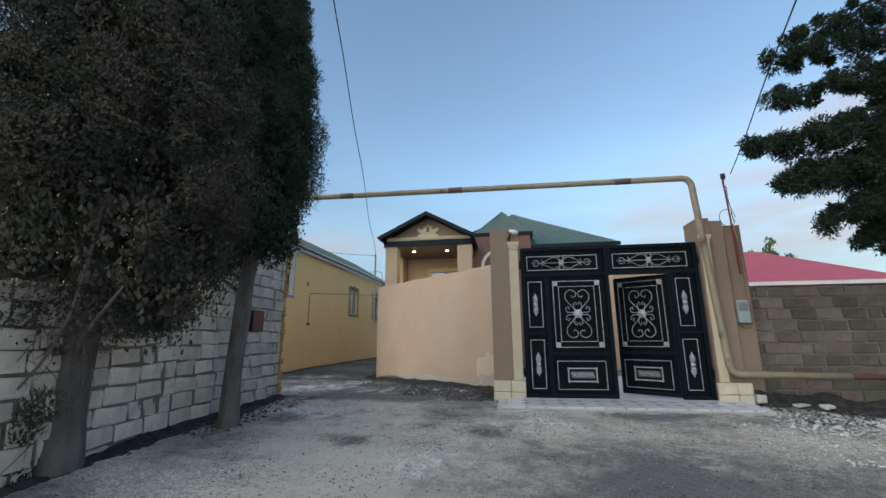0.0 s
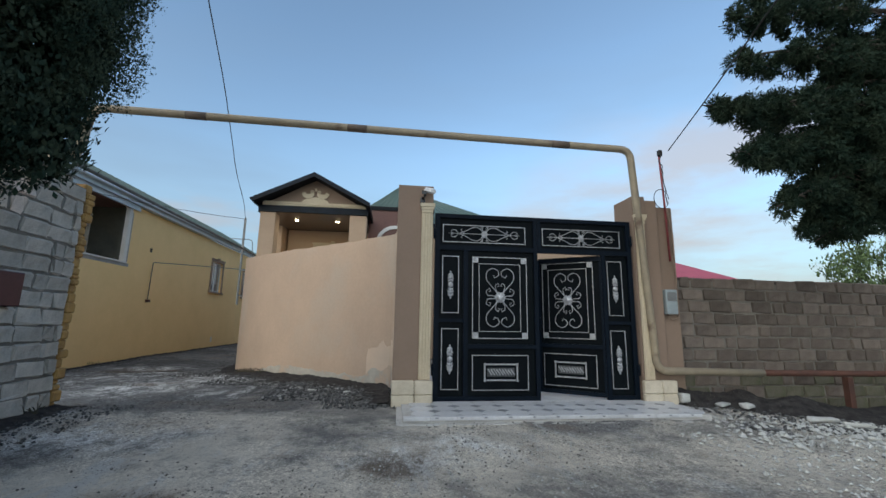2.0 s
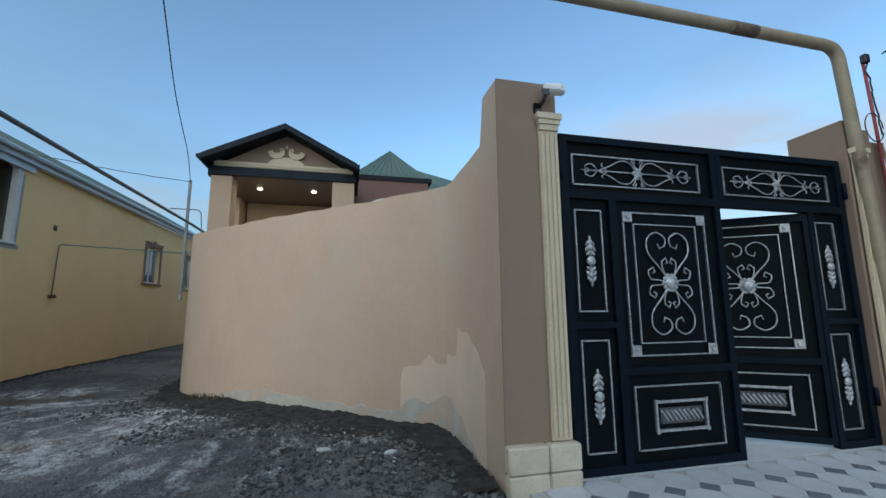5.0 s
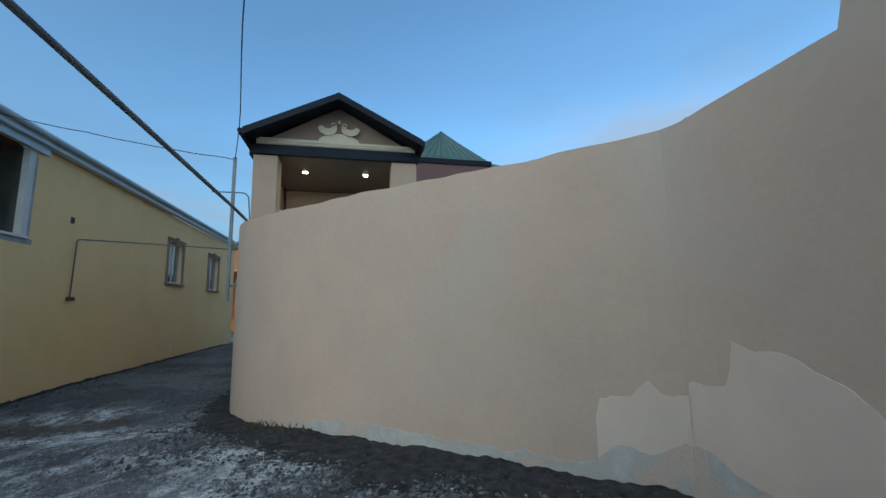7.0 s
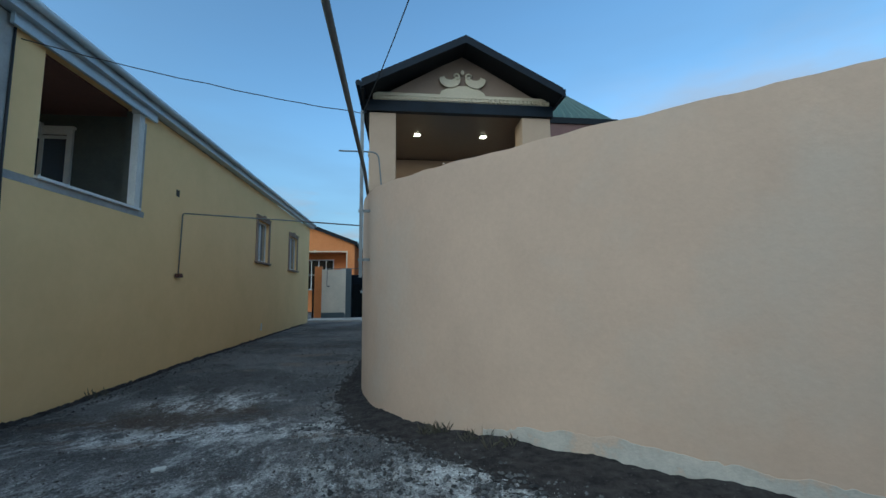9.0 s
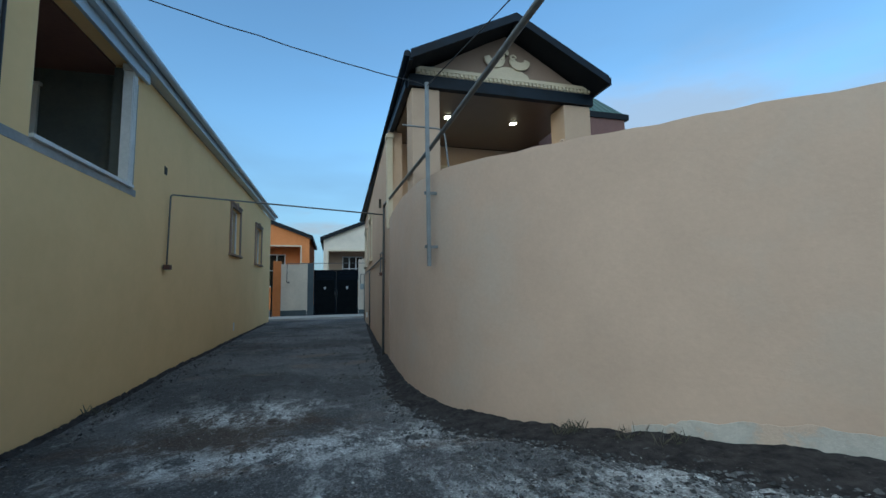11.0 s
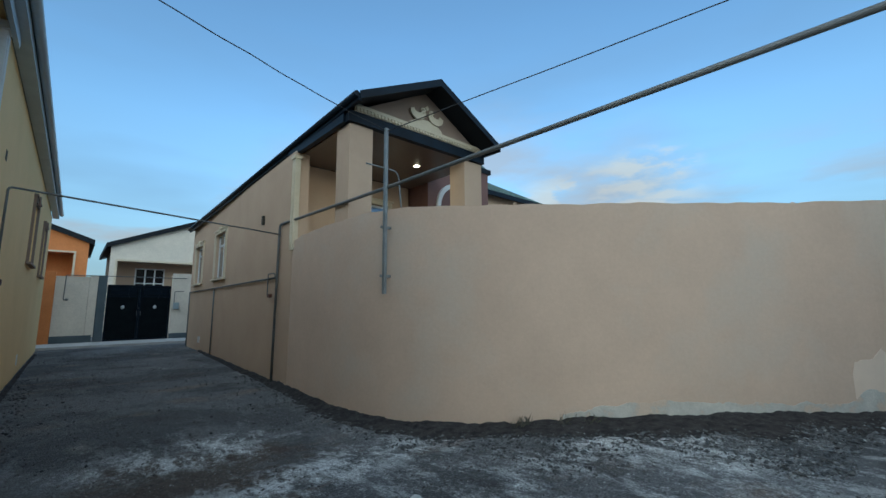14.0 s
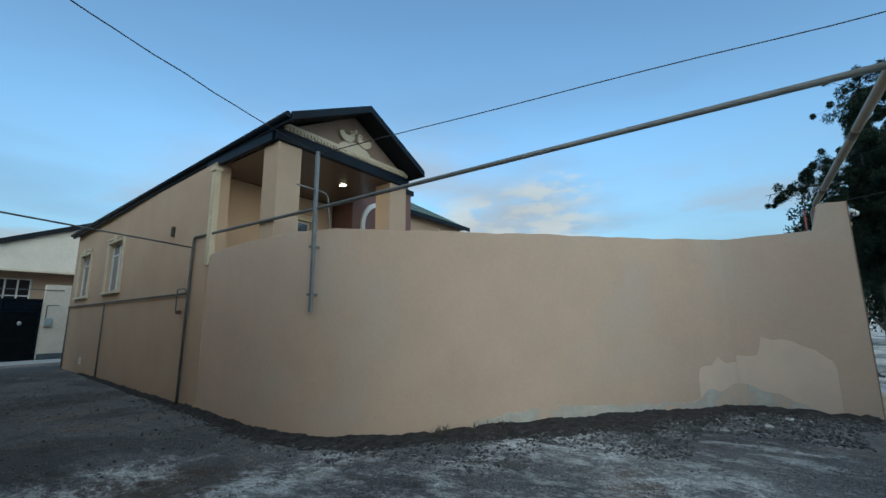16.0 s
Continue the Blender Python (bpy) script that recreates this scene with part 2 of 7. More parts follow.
M = {
    "ground_plain": material("ground_plain", (0.115, 0.112, 0.108), (0.2, 0.19, 0.175), 0.95, scale=0.55, bump=0.9, bump_scale=22, spots=(0.4, 0.4, 0.4), spot_scale=0.9, spot_range=(0.6, 0.72)),
    "soil": material("soil", (0.024, 0.023, 0.024), (0.062, 0.058, 0.056), 1.0, scale=9, bump=1.0, bump_scale=26, spots=(0.14, 0.135, 0.13), spot_scale=30, spot_range=(0.63, 0.7), specular=0.1),
    "stone": island_vary(material("stone", (0.075, 0.072, 0.07), (0.14, 0.137, 0.13), 0.9, scale=6, bump=0.4), 0.6),
    "concrete": material("concrete", (0.36, 0.36, 0.35), (0.48, 0.48, 0.47), 0.9, scale=2.5, bump=0.3, bump_scale=70),
    "stucco": material("stucco_peach", (0.575, 0.43, 0.325), (0.5, 0.375, 0.285), 0.88, scale=1.3, contrast=(0.3, 0.7), bump=0.13, bump_scale=24, grain=0.04, specular=0.2, spots=(0.52, 0.42, 0.335), spot_scale=0.8, spot_range=(0.5, 0.68)),
    "stucco_house": material("stucco_house", (0.5, 0.37, 0.265), (0.46, 0.335, 0.24), 0.88, scale=0.9, bump=0.06, bump_scale=80, grain=0.02, specular=0.2),
    "pillar": material("pillar_paint", (0.275, 0.2, 0.155), (0.25, 0.185, 0.142), 0.85, scale=1.5, bump=0.06, bump_scale=90, grain=0.03, specular=0.2),
    "patch": material("stucco_patch", (0.69, 0.55, 0.43), (0.62, 0.5, 0.4), 0.9, scale=1.2, bump=0.06, bump_scale=60, grain=0.02, specular=0.2),
    "cement_patch": material("cement_patch", (0.54, 0.51, 0.45), (0.36, 0.35, 0.32), 0.9, scale=2.6, bump=0.4, bump_scale=40, grain=0.08, specular=0.2, spots=(0.53, 0.42, 0.33), spot_scale=2.6, spot_range=(0.5, 0.58)),
    "whitewash": material("whitewash", (0.7, 0.7, 0.66), (0.5, 0.5, 0.46), 0.9, scale=6, bump=0.4),
    "cream": material("cream_moulding", (0.6, 0.52, 0.38), (0.54, 0.46, 0.33), 0.7, scale=3, bump=0.08),
    "cream_stone": material("cream_stone", (0.62, 0.56, 0.45), (0.5, 0.44, 0.34), 0.85, scale=5, bump=0.6, bump_scale=25),
    "plum": material("plum_plaster", (0.17, 0.09, 0.075), (0.145, 0.075, 0.065), 0.7, scale=1.5, bump=0.1),
    "yellow": material("stucco_yellow", (0.88, 0.62, 0.31), (0.8, 0.56, 0.27), 0.88, scale=0.6, contrast=(0.3, 0.7), bump=0.06, bump_scale=80, grain=0.02, specular=0.2),
    "plaster_grey": material("plaster_grey", (0.3, 0.3, 0.29), (0.4, 0.4, 0.385), 0.9, scale=2.2, bump=0.2),
    "white": material("white_paint", (0.7, 0.7, 0.68), (0.62, 0.62, 0.6), 0.5, scale=2, bump=0.03),
    "white_wall": material("white_wall", (0.68, 0.61, 0.51), (0.61, 0.55, 0.46), 0.85, scale=1.2, bump=0.1),
    "orange": material("orange_wall", (0.6, 0.22, 0.07), (0.55, 0.19, 0.055), 0.85, scale=1.2, bump=0.1),
    "slate": material("slate_paint", (0.06, 0.085, 0.1), (0.08, 0.105, 0.12), 0.7, scale=2, bump=0.1),
    # balcony interior: its shade is put into this dark colour
    "dark_room": material("balcony_in_shade", (0.07, 0.08, 0.075), (0.11, 0.12, 0.11), 0.8, scale=1.2, bump=0.1),
    "roof_green": material("roof_green", (0.055, 0.1, 0.09), (0.07, 0.12, 0.105), 0.5, scale=1.5, bump=0.04),
    "roof_dark": material("roof_dark", (0.008, 0.01, 0.013), (0.013, 0.016, 0.02), 0.55, scale=1.5, bump=0.05, specular=0.15),
    "roof_red": material("roof_red", (0.42, 0.07, 0.1), (0.36, 0.06, 0.085), 0.5, scale=1.5, bump=0.04),
    "fascia": material("fascia_blue", (0.007, 0.014, 0.024), (0.004, 0.007, 0.012), 0.45, scale=3, bump=0.05, specular=0.18),
    "fascia_light": material("fascia_light", (0.46, 0.54, 0.6), (0.4, 0.48, 0.54), 0.4, metal=0.1, scale=3, bump=0.03),
    # beige ceiling panels, the shade under the porch roof darkening their colour
    "soffit": material("soffit_panel_shaded", (0.15, 0.105, 0.075), (0.135, 0.095, 0.068), 0.3, scale=1.2, bump=0.03),
    "gate": material("gate_enamel", (0.004, 0.008, 0.014), (0.006, 0.011, 0.019), 0.45, scale=3, bump=0.05, bump_scale=40, specular=0.06),
    "gate_panel": material("gate_panel", (0.003, 0.005, 0.007), (0.005, 0.008, 0.01), 0.5, scale=3, bump=0.05, bump_scale=40, specular=0.05),
    "silver": material("silver_paint", (0.5, 0.52, 0.55), (0.26, 0.275, 0.3), 0.4, metal=0.5, scale=30, bump=0.1),
    "silver_dark": material("silver_shade", (0.1, 0.11, 0.12), (0.05, 0.055, 0.06), 0.5, metal=0.3, scale=30, bump=0.3),
    "pipe": material("pipe_cream", (0.32, 0.265, 0.185), (0.24, 0.2, 0.145), 0.55, scale=4, bump=0.1, spots=(0.12, 0.075, 0.05), spot_scale=1.2, spot_range=(0.6, 0.68)),
    "band": material("joint_brown", (0.15, 0.11, 0.085), (0.1, 0.075, 0.06), 0.7, scale=8, bump=0.2),
    "rust": material("pipe_rust", (0.12, 0.05, 0.035), (0.075, 0.035, 0.028), 0.75, scale=5, bump=0.2),
    "pipe_grey": material("pipe_grey", (0.11, 0.115, 0.115), (0.15, 0.155, 0.155), 0.55, metal=0.3, scale=5, bump=0),
    "galv": material("galvanised", (0.17, 0.18, 0.185), (0.22, 0.235, 0.24), 0.5, metal=0.3, scale=6, bump=0),
    "cable": material("cable_black", (0.02, 0.02, 0.022), None, 0.6, bump=0),
    "block": material("grey_block", (0.78, 0.69, 0.58), (0.52, 0.46, 0.39), 0.95, scale=3.5, bump=1.0, bump_scale=16, vary=0.14, specular=0.2),
    "rubble": material("pale_rubble", (0.5, 0.52, 0.51), (0.36, 0.37, 0.36), 0.95, scale=6, bump=0.6, bump_scale=30),
    "dark_stone": island_vary(material("dark_gravel", (0.06, 0.063, 0.066), (0.12, 0.122, 0.122), 0.95, scale=8, bump=0.2, specular=0.2), 0.55),
    "block_grey": material("smeared_block", (0.56, 0.53, 0.475), (0.38, 0.365, 0.33), 0.95, scale=3.5, bump=1.0, bump_scale=11, vary=0.14, specular=0.2),
    "block_moss": material("mossy_block", (0.15, 0.135, 0.11), (0.085, 0.095, 0.05), 0.95, scale=2.5, bump=0.9, bump_scale=22, vary=0.15),
    "block_brown": material("brown_block", (0.13, 0.107, 0.093), (0.2, 0.17, 0.147), 0.95, scale=3, bump=1.0, bump_scale=12, vary=0.34, specular=0.2),
    "block_pink": material("pale_block", (0.85, 0.72, 0.62), (0.6, 0.52, 0.45), 0.95, scale=3.5, bump=0.8, bump_scale=28, vary=0.15),
    "mortar": material("mortar", (0.15, 0.14, 0.125), (0.22, 0.205, 0.18), 0.95, scale=3, bump=0.8, bump_scale=35),
    "mortar_render": material("mortar_smear", (0.27, 0.255, 0.23), (0.2, 0.19, 0.17), 0.95, scale=3, bump=0.5, bump_scale=35),
    "ochre": material("ochre_edge", (0.5, 0.3, 0.1), (0.34, 0.2, 0.08), 0.95, scale=7, bump=0.9, bump_scale=20),
    "bark": material("bark", (0.075, 0.066, 0.06), (0.15, 0.135, 0.125), 0.95, scale=9, bump=1.0, bump_scale=24, stretch=(1, 1, 0.25)),
    "bark_dark": material("dark_bark", (0.035, 0.03, 0.027), (0.07, 0.06, 0.055), 0.95, scale=9, bump=1.0, bump_scale=24, stretch=(1, 1, 0.25)),
    "leaf": island_vary(material("cypress_leaf", (0.016, 0.033, 0.024), (0.045, 0.065, 0.045), 0.85, scale=3.5, contrast=(0.4, 0.6), bump=0, specular=0.08), 0.22),
    "leaf_dark": island_vary(material("conifer_leaf", (0.016, 0.032, 0.024), (0.032, 0.048, 0.032), 0.85, scale=3.5, contrast=(0.4, 0.6), bump=0, specular=0.06), 0.2),
    "leaf_dry": island_vary(material("cypress_leaf_dry", (0.095, 0.082, 0.069), (0.034, 0.044, 0.034), 0.9, scale=3.0, contrast=(0.38, 0.6), bump=0, specular=0.05), 0.12),
    "leaf_light": island_vary(material("leaf_light", (0.1, 0.15, 0.06), (0.07, 0.11, 0.05), 0.7, scale=1.5, bump=0, specular=0.25), 0.4),
    "tile_white": material("tile_white", (0.55, 0.57, 0.6), (0.47, 0.49, 0.52), 0.35, scale=3, bump=0.05, vary=0.06),
    "tile_grey": material("tile_grey", (0.13, 0.15, 0.18), (0.17, 0.19, 0.22), 0.35, scale=3, bump=0.05, vary=0.1),
    "box_grey": material("box_grey", (0.3, 0.36, 0.38), (0.26, 0.31, 0.33), 0.5, scale=4, bump=0.03),
    "plastic_white": material("plastic_white", (0.75, 0.76, 0.78), None, 0.35, bump=0),
    "lens": material("lens_black", (0.01, 0.01, 0.012), None, 0.1, bump=0),
    "red_pole": material("red_paint", (0.3, 0.05, 0.06), (0.2, 0.04, 0.045), 0.6, scale=10, bump=0.1),
    "maroon": material("maroon_paint", (0.09, 0.025, 0.03), (0.07, 0.02, 0.025), 0.5, scale=5, bump=0.05),
    "grass_dry": material("dry_grass", (0.09, 0.08, 0.06), (0.06, 0.06, 0.04), 0.9, scale=5, bump=0),
    "hole": material("hole_dark", (0.05, 0.045, 0.035), None, 0.9, bump=0),
}


def glass_material():
    m = bpy.data.materials.new("window_glass")
    m.use_nodes = True
    b = m.node_tree.nodes["Principled BSDF"]
    b.inputs["Base Color"].default_value = (0.2, 0.26, 0.34, 1)
    b.inputs["Metallic"].default_value = 0.6
    b.inputs["Roughness"].default_value = 0.04
    b.inputs["Specular IOR Level"].default_value = 0.9
    b.inputs["Coat Weight"].default_value = 0.6
    return m


# worn places on the ground: x, y, half width, half depth
PALE_SPOTS = [(-1.5, 5.1, 1.3, 1.2), (-2.3, 6.9, 1.5, 0.5), (3.5, 5.2, 0.6, 1.2), (0.2, 6.6, 0.9, 0.4), (-2.9, 3.6, 1.3, 0.9)]
BROWN_SPOTS = [(-7.2, 14.3, 1.3, 0.7), (-1.9, 5.0, 0.35, 0.3), (-6.9, 13.6, 0.4, 0.22), (-0.2, 5.6, 0.4, 0.3), (-4.9, 13.0, 0.5, 0.2)]
DARK_SPOTS = [(1.8, 4.0, 2.4, 1.2), (4.0, 3.0, 2.5, 1.2), (-2.2, 7.9, 1.8, 0.4), (-0.6, 7.1, 0.8, 0.8), (1.2, 4.8, 1.5, 1.0), (-3.3, 4.6, 0.5, 0.9), (2.8, 6.1, 1.6, 0.5), (3.6, 4.2, 1.6, 0.9)]
CHALK_SPOTS = [(-7.0, 14.9, 1.0, 0.5), (-6.8, 13.2, 1.3, 0.45), (-3.9, 11.5, 1.6, 0.5), (-3.4, 10.8, 0.8, 0.7), (-5.4, 13.4, 1.3, 0.6), (-3.2, 6.4, 1.0, 0.5), (-0.9, 4.3, 0.4, 0.35), (0.2, 5.9, 0.8, 0.35), (-4.6, 9.3, 0.9, 0.8)]


def ground_material():
    """Packed pale dirt before the gate, dark worn asphalt in the alley, chalky patches and brown stains over both."""
    m = bpy.data.materials.new("ground_surface")
    m.use_nodes = True
    n, l = m.node_tree.nodes, m.node_tree.links
    b = n["Principled BSDF"]
    b.inputs["Roughness"].default_value = 0.95
    b.inputs["Specular IOR Level"].default_value = 0.2
    co = n.new("ShaderNodeTexCoord")
    sep = n.new("ShaderNodeSeparateXYZ")
    l.new(co.outputs["Object"], sep.inputs["Vector"])

    def tex(scale, detail=8, rough=0.65, stretch=(1, 1, 1), shift=0.0):
        mp = n.new("ShaderNodeMapping")
        mp.inputs["Scale"].default_value = stretch
        mp.inputs["Location"].default_value = (shift, shift * 0.7, 0)
        mp.inputs["Rotation"].default_value = (0, 0, 0.35)
        l.new(co.outputs["Object"], mp.inputs["Vector"])
        t = n.new("ShaderNodeTexNoise")
        t.inputs["Scale"].default_value, t.inputs["Detail"].default_value, t.inputs["Roughness"].default_value = scale, detail, rough
        l.new(mp.outputs["Vector"], t.inputs["Vector"])
        return t.outputs["Fac"]

    def rng(v, a, c, lo=0.0, hi=1.0):
        r = n.new("ShaderNodeMapRange")
        r.inputs["From Min"].default_value, r.inputs["From Max"].default_value = a, c
        r.inputs["To Min"].default_value, r.inputs["To Max"].default_value = lo, hi
        l.new(v, r.inputs["Value"])
        return r.outputs["Result"]

    def op(kind, a, c):
        x = n.new("ShaderNodeMath")
        x.operation = kind
        for i, v in enumerate((a, c)):
            if isinstance(v, (int, float)):
                x.inputs[i].default_value = v
            else:
                l.new(v, x.inputs[i])
        return x.outputs["Value"]

    def mix(a, c, f):
        x = n.new("ShaderNodeMix")
        x.data_type = "RGBA"
        for s, v in (("A", a), ("B", c)):
            if isinstance(v, tuple):
                x.inputs[s].default_value = (*v, 1)
            else:
                l.new(v, x.inputs[s])
        l.new(f, x.inputs["Factor"])
        return x.outputs["Result"]

    far = op("ADD", rng(sep.outputs["Y"], 5.0, 9.5), rng(tex(0.5, 4), 0.3, 0.7, -0.35, 0.35))
    def patch(cx, cy, rx, ry, edge=0.5):
        dx = op("DIVIDE", op("ADD", sep.outputs["X"], -cx), rx)
        dy = op("DIVIDE", op("ADD", sep.outputs["Y"], -cy), ry)
        d = op("POWER", op("ADD", op("MULTIPLY", dx, dx), op("MULTIPLY", dy, dy)), 0.5)
        ragged = op("ADD", d, rng(tex(1.6, 12, 0.75, shift=cx), 0.35, 0.65, -0.6, 0.6))
        return rng(ragged, 1.0 + edge * 0.3, 1.0 - edge, 0.0, 1.0)

    base = mix((0.45, 0.43, 0.385), (0.088, 0.092, 0.096), rng(far, 0.25, 0.75))
    gravel = mix(base, (0.15, 0.154, 0.158), rng(tex(0.38, 9, 0.62, shift=3), 0.46, 0.53, 0.0, 0.92))
    pale = mix(gravel, (0.52, 0.49, 0.43), op("MULTIPLY", rng(tex(0.42, 8, 0.6, shift=11), 0.5, 0.57), rng(far, 0.9, 0.15)))
    for spot in PALE_SPOTS:
        pale = mix(pale, (0.56, 0.53, 0.47), op("MULTIPLY", patch(*spot), 0.8))
    earth = mix(pale, (0.2, 0.155, 0.12), rng(tex(0.75, 9, 0.65, (0.7, 1.3, 1), shift=21), 0.57, 0.66, 0.0, 0.6))
    damp = mix(earth, (0.05, 0.048, 0.046), op("MULTIPLY", rng(tex(0.6, 9, 0.7, (0.8, 1.2, 1), shift=51), 0.54, 0.62, 0.0, 0.65), rng(far, 0.2, 1.0)))
    for spot in BROWN_SPOTS:
        damp = mix(damp, (0.09, 0.068, 0.052), op("MULTIPLY", patch(*spot), 0.8))
    chalk = mix(damp, (0.42, 0.435, 0.435), op("MULTIPLY", rng(tex(1.3, 12, 0.8, (1.5, 0.6, 1), 31), 0.545, 0.61, 0.0, 0.8), rng(sep.outputs["Y"], 17.0, 12.0, 0.12, 1.0)))
    near = rng(op("ABSOLUTE", op("ADD", sep.outputs["Y"], -10.4), 0.0), 2.6, 0.8)
    streak = mix(chalk, (0.55, 0.56, 0.56), op("MULTIPLY", rng(tex(2.4, 13, 0.85, (1.2, 0.6, 1), 43), 0.52, 0.58, 0.0, 0.55), near))
    for spot in DARK_SPOTS:
        streak = mix(streak, (0.15, 0.15, 0.148), op("MULTIPLY", op("MULTIPLY", patch(*spot, 0.8), 0.85), rng(tex(3.5, 13, 0.8, shift=81), 0.4, 0.55, 0.25, 1.0)))
    for spot in CHALK_SPOTS:
        streak = mix(streak, (0.66, 0.68, 0.68), op("MULTIPLY", patch(*spot, 0.7), rng(tex(3.2, 13, 0.85, (1.3, 0.7, 1), 61), 0.46, 0.55, 0.0, 0.85)))
    coarse = mix(streak, (0.06, 0.06, 0.06), op("MULTIPLY", rng(tex(14, 10, 0.85, shift=5), 0.51, 0.6, 0.0, 0.62), rng(tex(0.38, 9, 0.62, shift=3), 0.42, 0.55, 0.25, 1.0)))
    grit = mix(coarse, (0.025, 0.025, 0.025), rng(tex(45, 7, 0.8, shift=2), 0.55, 0.62, 0.0, 0.5))
    grit2 = mix(grit, (0.5, 0.5, 0.48), rng(tex(36, 6, 0.75, shift=7), 0.6, 0.66, 0.0, 0.65))
    cells = n.new("ShaderNodeTexVoronoi")
    cells.inputs["Scale"].default_value = 75
    l.new(co.outputs["Object"], cells.inputs["Vector"])
    pick = n.new("ShaderNodeSeparateColor")
    l.new(cells.outputs["Color"], pick.inputs["Color"])
    tone = n.new("ShaderNodeHueSaturation")
    loose = rng(op("ADD", tex(0.8, 8, 0.7, shift=70), rng(far, 0, 1, 0.0, 0.12)), 0.46, 0.58, 0.0, 1.0)
    low = op("SUBTRACT", 1.32, op("MULTIPLY", loose, 0.3))
    span = op("MULTIPLY", loose, op("POWER", pick.outputs["Red"], 2.0))
    l.new(op("ADD", low, op("MULTIPLY", span, 0.95)), tone.inputs["Value"])
    l.new(grit2, tone.inputs["Color"])
    l.new(tone.outputs["Color"], b.inputs["Base Color"])
    h = op("ADD", op("MULTIPLY", tex(5, 10, 0.75), 1.0), op("ADD", op("MULTIPLY", tex(40, 6, 0.75), 0.45), op("MULTIPLY", op("MULTIPLY", cells.outputs["Distance"], loose), -0.25)))
    bp = n.new("ShaderNodeBump")
    bp.inputs["Strength"].default_value, bp.inputs["Distance"].default_value = 1.0, 0.05
    l.new(h, bp.inputs["Height"])
    l.new(bp.outputs["Normal"], b.inputs["Normal"])
    return m


M["ground"] = ground_material()
M["glass"] = glass_material()
lamp_mat = bpy.data.materials.new("lamp_lens")
lamp_mat.use_nodes = True
lamp_mat.node_tree.nodes["Principled BSDF"].inputs["Emission Color"].default_value = (1.0, 0.86, 0.62, 1)
lamp_mat.node_tree.nodes["Principled BSDF"].inputs["Emission Strength"].default_value = 14.0
M["lamp"] = lamp_mat


# ---- mesh helpers ----
def box(bm, x0, x1, y0, y1, z0, z1, bevel=0.0):
    v = [bm.verts.new(p) for p in ((x0, y0, z0), (x1, y0, z0), (x1, y1, z0), (x0, y1, z0), (x0, y0, z1), (x1, y0, z1), (x1, y1, z1), (x0, y1, z1))]
    fs = [bm.faces.new([v[i] for i in q]) for q in ((3, 2, 1, 0), (4, 5, 6, 7), (0, 1, 5, 4), (1, 2, 6, 5), (2, 3, 7, 6), (3, 0, 4, 7))]
    if bevel:
        bmesh.ops.bevel(bm, geom=list({e for f in fs for e in f.edges}), offset=bevel, segments=1, affect="EDGES")
    return v


def prism(bm, low, high):
    """A solid between two rings of points with the same count."""
    a = [bm.verts.new(p) for p in low]
    b = [bm.verts.new(p) for p in high]
    n = len(a)
    bm.faces.new(a[::-1])
    bm.faces.new(b)
    for i in range(n):
        bm.faces.new((a[i], a[(i + 1) % n], b[(i + 1) % n], b[i]))


def tube(bm, pts, r, sides=8, r_end=None):
    pts = [Vector(p) for p in pts]
    rings = []
    side = None
    for i, p in enumerate(pts):
        d = (pts[min(i + 1, len(pts) - 1)] - pts[max(i - 1, 0)]).normalized()
        if side is None:
            side = d.orthogonal().normalized()
        side = (side - d * side.dot(d)).normalized()
        up = d.cross(side)
        rr = r if r_end is None else r + (r_end - r) * i / max(1, len(pts) - 1)
        rings.append([bm.verts.new(p + (side * math.cos(a) + up * math.sin(a)) * rr) for a in (2 * math.pi * k / sides for k in range(sides))])
    for a, b in zip(rings, rings[1:]):
        for k in range(sides):
            bm.faces.new((a[k], a[(k + 1) % sides], b[(k + 1) % sides], b[k])).smooth = True
    bm.faces.new(rings[0][::-1])
    bm.faces.new(rings[-1])


def bend(pts, r=0.15, n=6):
    """Rounds the corners of a line of points."""
    pts = [Vector(p) for p in pts]
    out = [pts[0]]
    for a, b, c in zip(pts, pts[1:], pts[2:]):
        p, q = b + (a - b).normalized() * r, b + (c - b).normalized() * r
        out += [p.lerp(b, t).lerp(b.lerp(q, t), t) for t in (k / n for k in range(n + 1))]
    return out + [pts[-1]]


def put(name, bm, mat, parent=None, label="", kind="", category="", group=""):
    me = bpy.data.meshes.new(name)
    bmesh.ops.recalc_face_normals(bm, faces=bm.faces)
    bm.to_mesh(me)
    bm.free()
    me.materials.append(M[mat])
    ob = new(name, me)
    if parent:
        ob.parent = parent
    return tagged(ob, label, category, group, kind)


part = put


def thing(name, place, label, category, group=""):
    ob = new(name)
    ob.location = place
    return tagged(ob, label, category, group)


def raw(name, verts, faces, mat, parent=None, label="", kind="", smooth=False, category="", group=""):
    me = bpy.data.meshes.new(name)
    me.from_pydata([tuple(map(float, v)) for v in verts], [], [tuple(map(int, f)) for f in faces])
    if smooth:
        me.polygons.foreach_set("use_smooth", [True] * len(me.polygons))
    me.materials.append(M[mat])
    ob = new(name, me)
    if parent:
        ob.parent = parent
    return tagged(ob, label, category, group, kind)


